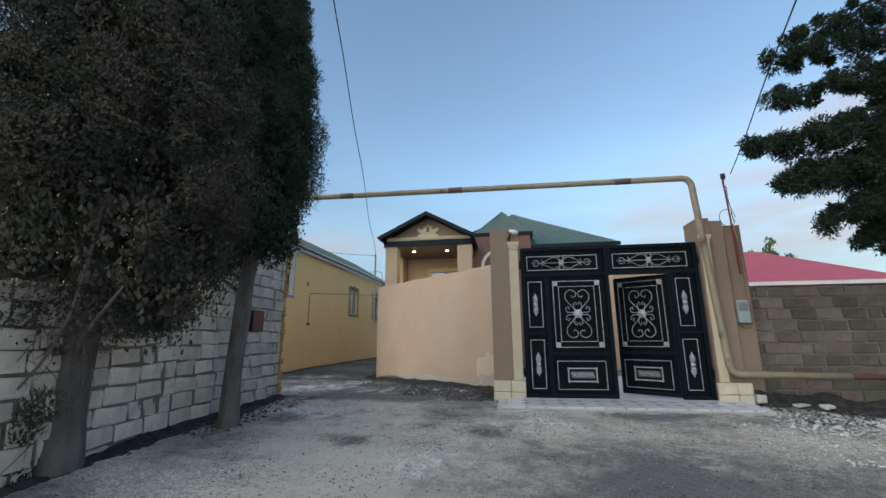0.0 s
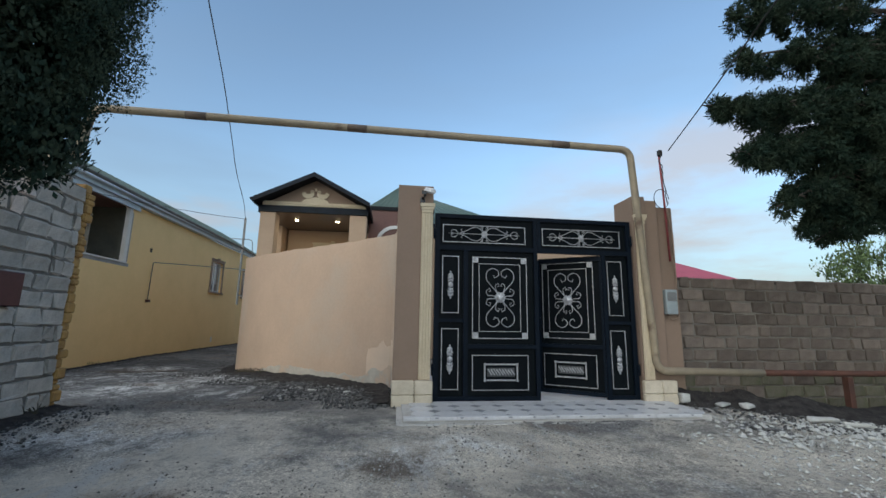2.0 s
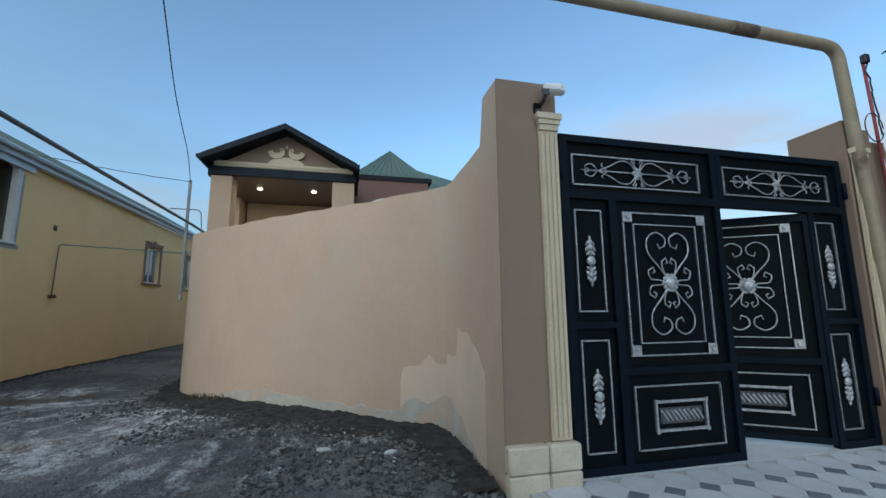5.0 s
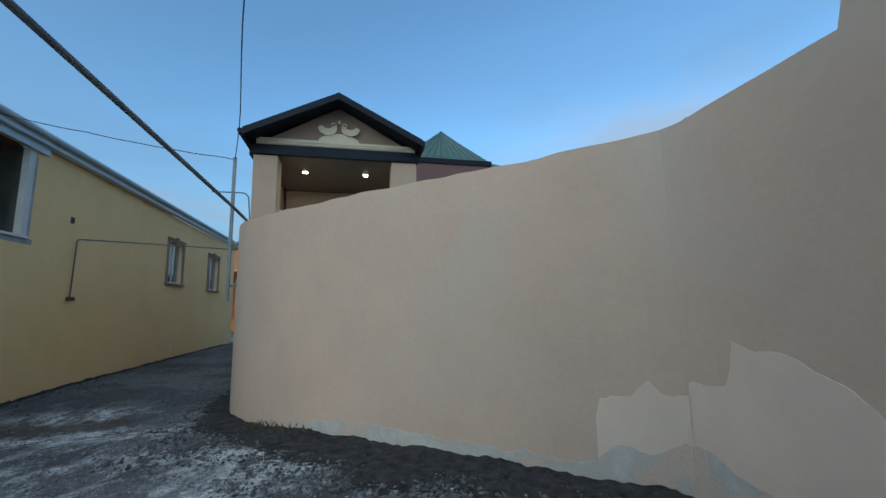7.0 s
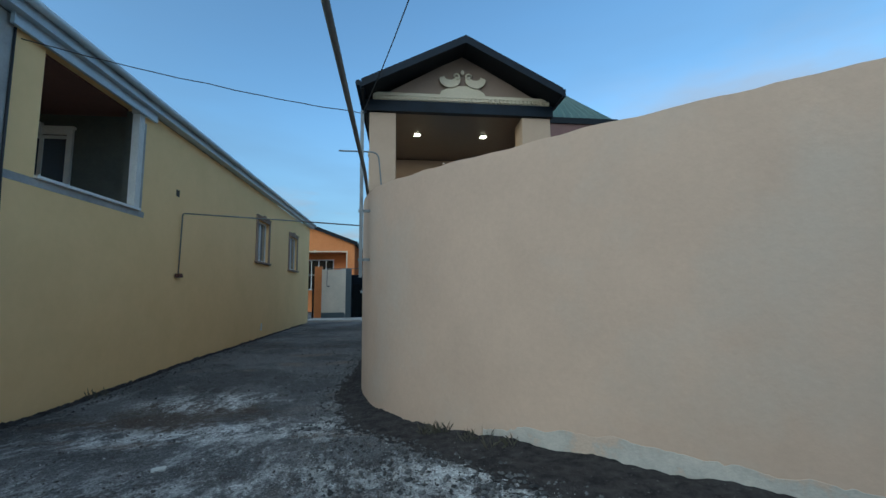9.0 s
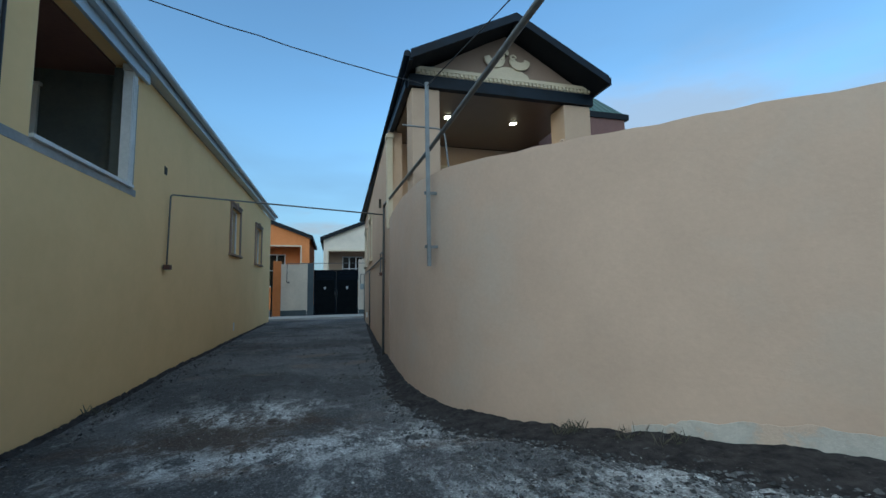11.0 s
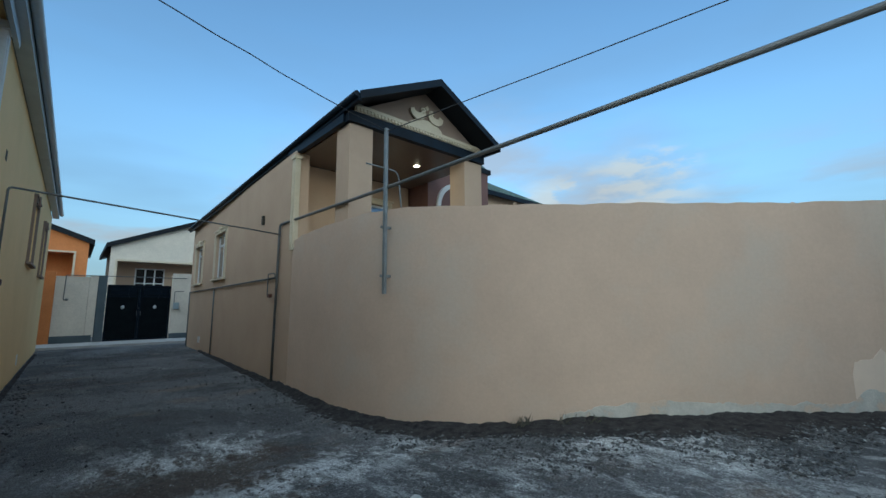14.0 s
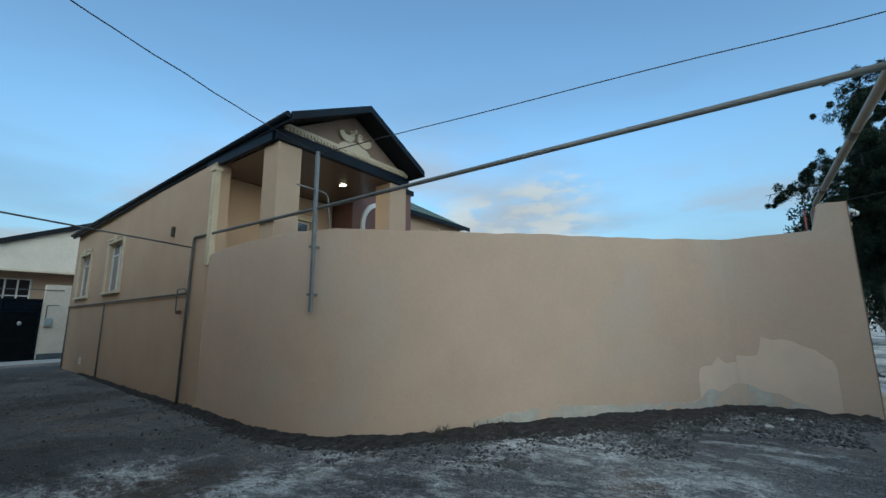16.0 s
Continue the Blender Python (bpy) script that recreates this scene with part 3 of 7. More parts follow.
def wall_slab(bm, p0, p1, z0, z1, thick, holes=()):
    """A straight wall from p0 to p1 in plan, its thickness to the left of that way, with openings (s0, s1, za, zb) cut through."""
    p0, p1 = Vector((*p0, 0)), Vector((*p1, 0))
    d = (p1 - p0).normalized()
    nrm = Vector((-d.y, d.x, 0)) * thick
    length = (p1 - p0).length
    ss = sorted({0, length, *[h[0] for h in holes], *[h[1] for h in holes]})
    zs = sorted({z0, z1, *[h[2] for h in holes], *[h[3] for h in holes]})
    cache = {}

    def v(i, j, k):
        if (i, j, k) not in cache:
            q = p0 + d * ss[i] + nrm * k
            cache[i, j, k] = bm.verts.new((q.x, q.y, zs[j]))
        return cache[i, j, k]

    def solid(i, j):
        if not (0 <= i < len(ss) - 1 and 0 <= j < len(zs) - 1):
            return False
        s, z = (ss[i] + ss[i + 1]) / 2, (zs[j] + zs[j + 1]) / 2
        return not any(h[0] < s < h[1] and h[2] < z < h[3] for h in holes)

    for i in range(len(ss) - 1):
        for j in range(len(zs) - 1):
            if not solid(i, j):
                continue
            bm.faces.new((v(i, j, 0), v(i + 1, j, 0), v(i + 1, j + 1, 0), v(i, j + 1, 0)))
            bm.faces.new((v(i, j, 1), v(i, j + 1, 1), v(i + 1, j + 1, 1), v(i + 1, j, 1)))
            if not solid(i - 1, j):
                bm.faces.new((v(i, j, 0), v(i, j + 1, 0), v(i, j + 1, 1), v(i, j, 1)))
            if not solid(i + 1, j):
                bm.faces.new((v(i + 1, j, 0), v(i + 1, j, 1), v(i + 1, j + 1, 1), v(i + 1, j + 1, 0)))
            if not solid(i, j - 1):
                bm.faces.new((v(i, j, 0), v(i, j, 1), v(i + 1, j, 1), v(i + 1, j, 0)))
            if not solid(i, j + 1):
                bm.faces.new((v(i, j + 1, 0), v(i + 1, j + 1, 0), v(i + 1, j + 1, 1), v(i, j + 1, 1)))


def smooth_line(points, step=0.15):
    """A smooth curve through points in plan, as points about step apart."""
    P = [np.array(p, float) for p in points]
    P = [2 * P[0] - P[1]] + P + [2 * P[-1] - P[-2]]
    out = []
    for a, b, c, d in zip(P, P[1:], P[2:], P[3:]):
        n = max(1, int(np.linalg.norm(c - b) / step))
        for k in range(n):
            t = k / n
            out.append(0.5 * (2 * b + (c - a) * t + (2 * a - 5 * b + 4 * c - d) * t * t + (3 * b - a - 3 * c + d) * t ** 3))
    out.append(P[-2])
    return out


def ground_z(x, y):
    """Height of the ground: it climbs to the gate and falls again into the alley."""
    base = float(np.interp(y, (-40, 0, 3, 5, 7, 8.5, 11, 12.2, 13.2, 14.5, 16, 18, 30, 60), (0.0, 0.1, 0.26, 0.36, 0.45, 0.45, 0.39, 0.33, 0.21, 0.13, 0.15, 0.19, 0.17, 0.25)))
    left = min(1.0, max(0.0, (-x - 2.0) / 2.5)) * min(1.0, max(0.0, (7.0 - y) / 2.5)) * 0.12
    bump = 0.018 * noise.noise(Vector((x * 0.9, y * 0.9, 0))) + 0.011 * noise.noise(Vector((x * 4, y * 4, 3))) + 0.009 * noise.noise(Vector((x * 11, y * 11, 5)))
    base -= 0.3 * min(1.0, max(0.0, (x - 4.4) / 4.0)) * min(1.0, max(0.0, (y - 4.0) / 2.5))
    return base + left + bump


# ---- ground ----
def axis(lo, hi, fine, far):
    a = list(np.arange(lo, hi, fine))
    left, right, step = lo, hi, fine
    lows, highs = [], [hi]
    while right < far:
        step *= 1.35
        left, right = left - step, right + step
        lows.append(left)
        highs.append(right)
    return np.array(lows[::-1] + a + highs)


gx, gy = np.concatenate((axis(-9.3, 8.0, 0.07, 900),)), np.concatenate((axis(1.5, 20.0, 0.07, 900),))
gv = [(x, y, ground_z(x, y)) for y in gy for x in gx]
gf = [(j * len(gx) + i, j * len(gx) + i + 1, (j + 1) * len(gx) + i + 1, (j + 1) * len(gx) + i) for j in range(len(gy) - 1) for i in range(len(gx) - 1)]
raw("ground", gv, gf, "ground", label="worn grey asphalt and packed dirt with pale chalky patches", kind="structure", smooth=True)

# ---- yard wall of the house, curving into the alley ----
CREASE = (-0.27, 9.42)
FOOT = [(-0.25, 7.7), (-0.25, 8.02), (-0.25, 8.6), (-0.26, 9.18), (-0.36, 9.45), (-0.73, 9.81), (-1.38, 10.44), (-2.06, 11.02), (-2.85, 11.82), (-3.25, 12.25), (-3.72, 12.78), (-4.22, 13.48), (-4.52, 14.1), (-4.75, 14.9), (-4.86, 15.8), (-4.88, 17.2), (-4.86, 18.38)]
TOP_S, TOP_Z = (0, 4.0, 5.5, 6.7, 7.5, 8.4, 10.0, 11.3, 12.2), (3.19, 3.19, 3.21, 3.25, 3.31, 3.33, 3.29, 3.19, 3.17)
curve_line = smooth_line(FOOT, 0.1)


def ribbon_wall(bm, line, z0, top, thick, rough=0.0):
    """A wall that follows a line in plan, its thickness to the right of that way."""
    n = len(line)
    cols = []
    for i, p in enumerate(line):
        d = line[min(i + 1, n - 1)] - line[max(i - 1, 0)]
        d = d / np.linalg.norm(d)
        q = p + np.array((d[1], -d[0])) * thick
        zt = (top(i) if callable(top) else top) + rough * noise.noise(Vector((p[0] * 3, p[1] * 3, 7)))
        cols.append([bm.verts.new(c) for c in ((p[0], p[1], z0), (p[0], p[1], zt), (q[0], q[1], zt), (q[0], q[1], z0))])
    for a, b in zip(cols, cols[1:]):
        for k in range(4):
            bm.faces.new((a[k], a[(k + 1) % 4], b[(k + 1) % 4], b[k]))
    bm.faces.new(cols[0])
    bm.faces.new(cols[-1][::-1])


bm = bmesh.new()
ribbon_wall(bm, curve_line, -0.3, lambda i: 3.6 if curve_line[i][1] < 8.1 else float(np.interp(0.1 * i, TOP_S, TOP_Z)), 0.2, 0.035)
yard_wall = put("wall_yard", bm, "stucco", label="peach stucco garden wall curving into the alley", kind="structure")


def along(line):
    s = np.concatenate(([0], np.cumsum([np.linalg.norm(b - a) for a, b in zip(line, line[1:])])))
    return s, np.array(line)


def wall_patch(name, s0, s1, low, high, mat, label, off=0.004, step=0.04, seed=1):
    """A thin patch of other plaster lying on the yard wall, with ragged upper and lower edges."""
    S, L = along(curve_line)
    bm = bmesh.new()
    prev = None
    for k in range(int((s1 - s0) / step) + 1):
        s = s0 + k * step
        p = np.array((np.interp(s, S, L[:, 0]), np.interp(s, S, L[:, 1])))
        q = np.array((np.interp(s + 0.05, S, L[:, 0]), np.interp(s + 0.05, S, L[:, 1])))
        d = (q - p) / np.linalg.norm(q - p)
        out = p + np.array((-d[1], d[0])) * off
        rag = 0.05 * noise.noise(Vector((s * 5, seed, 0))) + 0.02 * noise.noise(Vector((s * 22, seed, 4)))
        lo, hi = low(s), max(high(s) + rag, low(s) + 0.01)
        cur = (bm.verts.new((out[0], out[1], lo)), bm.verts.new((out[0], out[1], hi)), bm.verts.new((p[0] - 0 * d[0], p[1], hi)), bm.verts.new((p[0], p[1], lo)))
        if prev:
            for a in range(4):
                bm.faces.new((prev[a], prev[(a + 1) % 4], cur[(a + 1) % 4], cur[a]))
        prev = cur
    return put(name, bm, mat, label=label, kind="structure")


def shape(*pts):
    xs, ys = zip(*pts)
    return lambda s: float(np.interp(s, xs, ys))


wall_patch("plaster_patch", 0.4, 1.6, lambda s: 0.3, shape((0.4, 1.12), (0.44, 1.25), (0.6, 1.38), (0.8, 1.47), (1.0, 1.53), (1.24, 1.56), (1.27, 1.4), (1.31, 1.28), (1.5, 1.24), (1.6, 1.26)), "patch", "pale unpainted plaster patch", 0.003, seed=2)
wall_patch("plaster_patch", 1.605, 2.3, lambda s: 0.3, shape((1.6, 1.16), (1.75, 1.14), (1.9, 1.2), (2.0, 1.12), (2.1, 1.1), (2.26, 1.08), (2.3, 0.85)), "patch", "pale unpainted plaster patch", 0.003, seed=5)
wall_patch("cement_footing", 0.5, 6.0, lambda s: 0.1, shape((0.5, 0.42), (0.9, 0.62), (1.3, 0.74), (1.5, 0.82), (1.65, 0.82), (1.8, 0.74), (2.2, 0.7), (2.4, 0.56), (3.2, 0.56), (4.0, 0.58), (4.7, 0.6), (5.3, 0.55), (5.6, 0.5), (6.0, 0.4)), "cement_patch", "grey-white cement smear along the wall foot", 0.005, seed=9)

S_, L_ = along(curve_line)
rng = random.Random(31)
bm = bmesh.new()
for centre, count in ((1.75, 8), (2.15, 10), (3.3, 5), (6.6, 5), (2.5, 6)):
    for _ in range(count):
        q = centre + rng.gauss(0, 0.12)
        p = Vector((float(np.interp(q, S_, L_[:, 0])) + rng.uniform(0.01, 0.14), float(np.interp(q, S_, L_[:, 1])) + rng.uniform(0.01, 0.1), float(np.interp(q, TOP_S, TOP_Z)) + 0.004))
        m = Matrix.Translation(p) @ Matrix.Rotation(rng.uniform(0, 3), 4, (0.3, 0.2, 1)) @ Matrix.Diagonal((rng.uniform(0.7, 1.6), 1, rng.uniform(0.5, 0.9), 1))
        bmesh.ops.create_icosphere(bm, subdivisions=1, radius=rng.uniform(0.008, 0.024), matrix=m)
put("mortar_crumbs", bm, "stucco", label="crumbs of peach plaster left on the wall top", category="rubble", kind="stuff")

# ---- gate pillars ----
GATE_Y = 7.72


def block_pillar(name, x0, x1, y0, y1, z1, label):
    bm = bmesh.new()
    box(bm, x0, x1, y0, y1, 0.2, z1, 0.012)
    return put(name, bm, "pillar", label=label, kind="structure")


bm = bmesh.new()
box(bm, -0.045, 0.27, 7.7, 8.06, 0.2, 3.6)
box(bm, -0.252, 0.27, 7.685, 7.6985, 0.2, 3.6)
put("pillar_west", bm, "pillar", label="brown painted front of a gate pillar", kind="structure")
block_pillar("pillar_east_front", 3.44, 3.66, 7.66, 8.2, 3.62, "brown painted gate pillar")
block_pillar("pillar_east_middle", 3.665, 3.9, 7.72, 8.2, 3.58, "brown painted stepped pillar")
block_pillar("pillar_east_back", 3.905, 4.22, 7.8, 8.2, 3.5, "brown painted stepped pillar")


def pilaster(name, x0, x1, y, z0, z1, label):
    """A fluted pilaster with a stepped capital, its face at y towards the street."""
    bm = bmesh.new()
    box(bm, x0, x1, y, y + 0.02, z0, z1 - 0.14)
    w = (x1 - x0)
    for k in range(4):
        c = x0 + w * (k + 0.5) / 4
        box(bm, c - w * 0.075, c + w * 0.075, y - 0.012, y - 0.0005, z0 + 0.02, z1 - 0.16, 0.004)
    for k, (a, h) in enumerate(((0.0, 0.05), (0.012, 0.04), (0.025, 0.05))):
        zb = z1 - 0.14 + (0, 0.05, 0.09)[k]
        box(bm, x0 - a, x1 + a, y - 0.02 - a, y + 0.02, zb + 0.001, zb + h)
    return put(name, bm, "cream", label=label, kind="structure")


pilaster("pilaster_west", 0.1, 0.265, 7.665, 0.8, 3.32, "cream fluted pilaster beside the gate")
pilaster("pilaster_east", 3.45, 3.6, 7.62, 0.8, 3.3, "cream fluted pilaster beside the gate")


def stone_base(name, x0, x1, y0, y1, z0, z1):
    bm = bmesh.new()
    mid = (z0 + z1) / 2
    for a, b in ((z0, mid - 0.003), (mid + 0.003, z1)):
        for c, d in ((x0, x0 + (x1 - x0) * 0.55 - 0.003), (x0 + (x1 - x0) * 0.55 + 0.003, x1)):
            box(bm, c, d, y0, y1, a, b, 0.012)
    return put(name, bm, "cream_stone", label="cream rough-faced stone base", kind="structure")


stone_base("pillar_base_west", -0.26, 0.3, 7.6, 7.695, 0.42, 0.79)
stone_base("pillar_base_east", 3.4, 3.92, 7.58, 7.655, 0.42, 0.79)

# ---- house behind the yard wall ----
house = thing("house", (-3.0, 20.0, 0.2), "peach stucco house with dark metal roof and gabled porch", "house")
HI = Matrix.Translation((3.0, -20.0, -0.2))


def hpart(name, bm, mat, label="", parent=None, kind=""):
    ob = put(name, bm, mat, parent or house, label, kind)
    if not parent:
        ob.matrix_parent_inverse = HI
    return ob


SIDE0, SIDE1 = (-4.86, 18.38), (-4.48, 29.9)
HOUSE_WIN = [(5.4, 6.9, 2.76, 4.3), (9.1, 10.6, 2.74, 4.26)]
bm = bmesh.new()
side_d = (Vector(SIDE1) - Vector(SIDE0)).normalized()
wall_slab(bm, SIDE1, (SIDE0[0] - side_d.x * 0.6, SIDE0[1] - side_d.y * 0.6), -0.2, 5.2, 0.3, [(11.526 - b, 11.526 - a, c, d) for a, b, c, d in HOUSE_WIN])
bmesh.ops.reverse_faces(bm, faces=bm.faces)
hpart("wall", bm, "stucco_house", "peach stucco side wall")
bm = bmesh.new()
wall_slab(bm, (-4.5, 18.4), (-1.36, 18.4), 0.2, 5.14, 0.25, [(1.1, 2.45, 2.3, 4.5)])
hpart("wall", bm, "stucco_house")
bm = bmesh.new()
wall_slab(bm, (-1.3, 17.6), (1.15, 17.6), 0.2, 6.0, 0.25)
wall_slab(bm, (-1.3, 20.0), (-1.3, 17.855), 0.2, 6.0, 0.24)
hpart("wall", bm, "plum", "dark plum painted bay wall")
bm = bmesh.new()
wall_slab(bm, (1.16, 18.0), (4.6, 18.0), 0.2, 5.45, 0.25)
wall_slab(bm, (4.6, 18.26), (4.6, 29.9), 0.2, 5.45, 0.25)
wall_slab(bm, (4.3, 29.9), (-4.4, 29.9), 0.2, 5.45, 0.25)
hpart("wall", bm, "stucco_house")
bm = bmesh.new()
wall_slab(bm, (3.2, 12.5), (6.4, 12.5), 0.2, 3.9, 0.25)
wall_slab(bm, (6.4, 12.8), (6.4, 17.9), 0.2, 3.9, 0.25)
hpart("wall", bm, "stucco_house", "peach stucco yard wall")
# porch deck and ceiling
bm = bmesh.new()
box(bm, -4.7, -1.3, 15.7, 18.39, 0.2, 2.1)
hpart("porch_floor", bm, "concrete")
# ceiling colour is a brown well below beige, with porch shade in it
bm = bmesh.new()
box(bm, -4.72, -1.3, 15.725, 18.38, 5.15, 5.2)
hpart("porch_ceiling", bm, "soffit", "glossy beige panelled porch ceiling, darkened to brown for shade")
# columns
for x0, cw in ((-4.76, 0.49), (-1.83, 0.57)):
    bm = bmesh.new()
    box(bm, x0, x0 + cw, 15.66, 16.15, 2.1 if x0 < -4 else 2.1, 5.14, 0.008)
    hpart("column", bm, "stucco_house", "square peach stucco porch column")
bm = bmesh.new()
box(bm, -4.915, -4.883, 17.78, 17.88, 3.0, 5.0)
box(bm, -4.915, -4.8, 17.72, 17.777, 3.0, 5.0)
for k in range(2):
    box(bm, -4.925, -4.9155, 17.795 + k * 0.045, 17.82 + k * 0.045, 3.05, 4.9)
box(bm, -4.94, -4.78, 17.7, 17.91, 5.001, 5.08)
hpart("pilaster", bm, "cream", "cream fluted pilaster")
# beam
bm = bmesh.new()
box(bm, -4.82, -1.22, 15.6, 15.72, 5.15, 5.36)
box(bm, -4.86, -4.76, 15.73, 18.3, 5.15, 5.34)
hpart("beam", bm, "fascia", "dark blue painted steel porch beam")
bm = bmesh.new()
prism(bm, [(-4.72, 15.64, 5.36), (-1.3, 15.64, 5.36), (-3.0, 15.64, 6.33)], [(-4.72, 15.74, 5.36), (-1.3, 15.74, 5.36), (-3.0, 15.74, 6.33)])
hpart("gable_wall", bm, "pillar", "brownish plaster gable")
bm = bmesh.new()
box(bm, -4.7, -1.3, 15.575, 15.63, 5.44, 5.5)
box(bm, -4.7, -1.3, 15.6, 15.63, 5.365, 5.439)
for k in range(44):
    x = -4.68 + k * 0.0775
    box(bm, x, x + 0.045, 15.565, 15.6, 5.375, 5.43)
hpart("dentil_moulding", bm, "cream", "cream dentil moulding")
# scrolled ornament
bm = bmesh.new()
cx, cz = -3.0, 5.5


def plate(bm, ring, y0, y1):
    prism(bm, [(x, y0, z) for x, z in ring], [(x, y1, z) for x, z in ring])


plate(bm, [(cx + 0.42 * math.cos(a) * (1.0 if abs(math.cos(a)) < 0.9 else 1.05), cz + 0.2 * math.sin(a)) for a in np.linspace(0, math.pi, 15)], 15.6, 15.635)
for s in (-1, 1):
    ring = []
    for a in np.linspace(0.1 * math.pi, -1.05 * math.pi, 18):
        ring.append((cx + s * (0.245 - 0.2 * math.cos(a)), cz + 0.31 + 0.16 * math.sin(a)))
    ring2 = [(cx + s * (0.245 - 0.1 * math.cos(a)), cz + 0.36 + 0.06 * math.sin(a)) for a in np.linspace(-1.05 * math.pi, 0.1 * math.pi, 18)]
    for p, q, r, t in zip(ring, ring[1:], ring2[::-1], ring2[::-1][1:]):
        prism(bm, [(p[0], 15.57, p[1]), (q[0], 15.57, q[1]), (t[0], 15.57, t[1]), (r[0], 15.57, r[1])], [(p[0], 15.599, p[1]), (q[0], 15.599, q[1]), (t[0], 15.599, t[1]), (r[0], 15.599, r[1])])
    tube(bm, [(cx + s * (0.115 + 0.05 * math.cos(a)), 15.575, cz + 0.37 + 0.05 * math.sin(a)) for a in np.linspace(0, 1.6 * math.pi, 12)], 0.02, 6)
plate(bm, [(cx + 0.035 * math.cos(a), cz + 0.46 + 0.05 * math.sin(a)) for a in np.linspace(0, 2 * math.pi, 10)[:-1]], 15.575, 15.62)
hpart("gable_ornament", bm, "cream", "cream double scroll relief")


def roof_sheet(bm, ring, thick=0.05):
    prism(bm, [(x, y, z - thick) for x, y, z in ring], ring)


def ribs(bm, a, b, c, d, n, w=0.025, h=0.03):
    """Raised seams between the edge a-b and the edge d-c of a roof plane."""
    a, b, c, d = (Vector(p) for p in (a, b, c, d))
    for k in range(1, n):
        t = k / n
        p, q = a.lerp(b, t), d.lerp(c, t)
        if (q - p).length < 0.1:
            continue
        side = (b - a).normalized() * w
        up = Vector((0, 0, h))
        prism(bm, [p - side, p + side, q + side, q - side], [p - side * 0.4 + up, p + side * 0.4 + up, q + side * 0.4 + up, q - side * 0.4 + up])


EZ = 5.47
FL, FZ = -4.66, 5.2
main_l, main_r, y_f, y_b = -4.85, 4.88, 17.75, 29.9
rl, rr = (0.5, 22.5, 8.3), (0.5, 25.6, 8.3)
faces = [
    [(main_l, 19.8, EZ - 0.08), (FL, y_b, FZ), rr, rl],
    [(main_r, y_b, EZ), (main_r, y_f, EZ), rl, rr],
    [(FL, y_b, FZ), (main_r, y_b, EZ), rr],
    [(-1.1, y_f, EZ), (main_r, y_f, EZ), rl],
    [(-1.1, y_f, EZ), rl, (main_l, 19.8, EZ), (-3.0, 19.8, 6.45)],
]
bm = bmesh.new()
for f in faces[:4]:
    roof_sheet(bm, f)
ribs(bm, *faces[0][:2], *faces[0][2:], 30)
ribs(bm, faces[3][0], faces[3][1], rl, rl, 14)
hpart("roof", bm, "roof_green", "dark green ribbed metal roof")
apex, gl, gr, gy = 6.40, -4.87, -1.2, 15.15
bm = bmesh.new()
roof_sheet(bm, [(gl, gy, EZ), (-3.0, gy, apex), (-3.0, 21.0, apex), (gl + 0.09, 21.0, EZ - 0.107)], 0.04)
roof_sheet(bm, [(-3.0, gy, apex), (gr, gy, EZ), (gr, 21.0, EZ), (-3.0, 21.0, apex)], 0.04)
hpart("porch_roof", bm, "roof_dark", "dark metal gabled porch roof")
# verge boards and dark soffits
for xa, xb in ((gl, -3.0), (gr, -3.0)):
    bm = bmesh.new()
    prism(bm, [(xa, gy - 0.03, EZ - 0.12), (xb, gy - 0.03, apex - 0.12), (xb, gy - 0.03, apex + 0.03), (xa, gy - 0.03, EZ + 0.03)],
          [(xa, gy - 0.002, EZ - 0.12), (xb, gy - 0.002, apex - 0.12), (xb, gy - 0.002, apex + 0.03), (xa, gy - 0.002, EZ + 0.03)])
    hpart("verge_board", bm, "fascia", "dark blue metal verge board")
    bm = bmesh.new()
    prism(bm, [(xa, gy, EZ - 0.1), (xb, gy, apex - 0.1), (xb, 15.63, apex - 0.1), (xa, 15.63, EZ - 0.1)],
          [(xa, gy, EZ - 0.045), (xb, gy, apex - 0.045), (xb, 15.63, apex - 0.045), (xa, 15.63, EZ - 0.045)])
    hpart("soffit", bm, "roof_dark", "black metal soffit")
bm = bmesh.new()
gx_, fx_ = gl - 0.05, FL - 0.05
tube(bm, [(gx_, gy, EZ - 0.03), (fx_, y_b, FZ - 0.03)], 0.055, 8)
prism(bm, [(gx_ + 0.03, gy, EZ - 0.14), (gx_ + 0.09, gy, EZ - 0.14), (gx_ + 0.09, gy, EZ - 0.01), (gx_ + 0.03, gy, EZ - 0.01)], [(fx_ + 0.03, y_b, FZ - 0.14), (fx_ + 0.09, y_b, FZ - 0.14), (fx_ + 0.09, y_b, FZ - 0.01), (fx_ + 0.03, y_b, FZ - 0.01)])
box(bm, gr, gr + 0.06, gy, y_f, EZ - 0.12, EZ + 0.02)
box(bm, gr, main_r, y_f - 0.05, y_f, EZ - 0.14, EZ + 0.01)
hpart("gutter", bm, "fascia", "dark blue metal gutter")
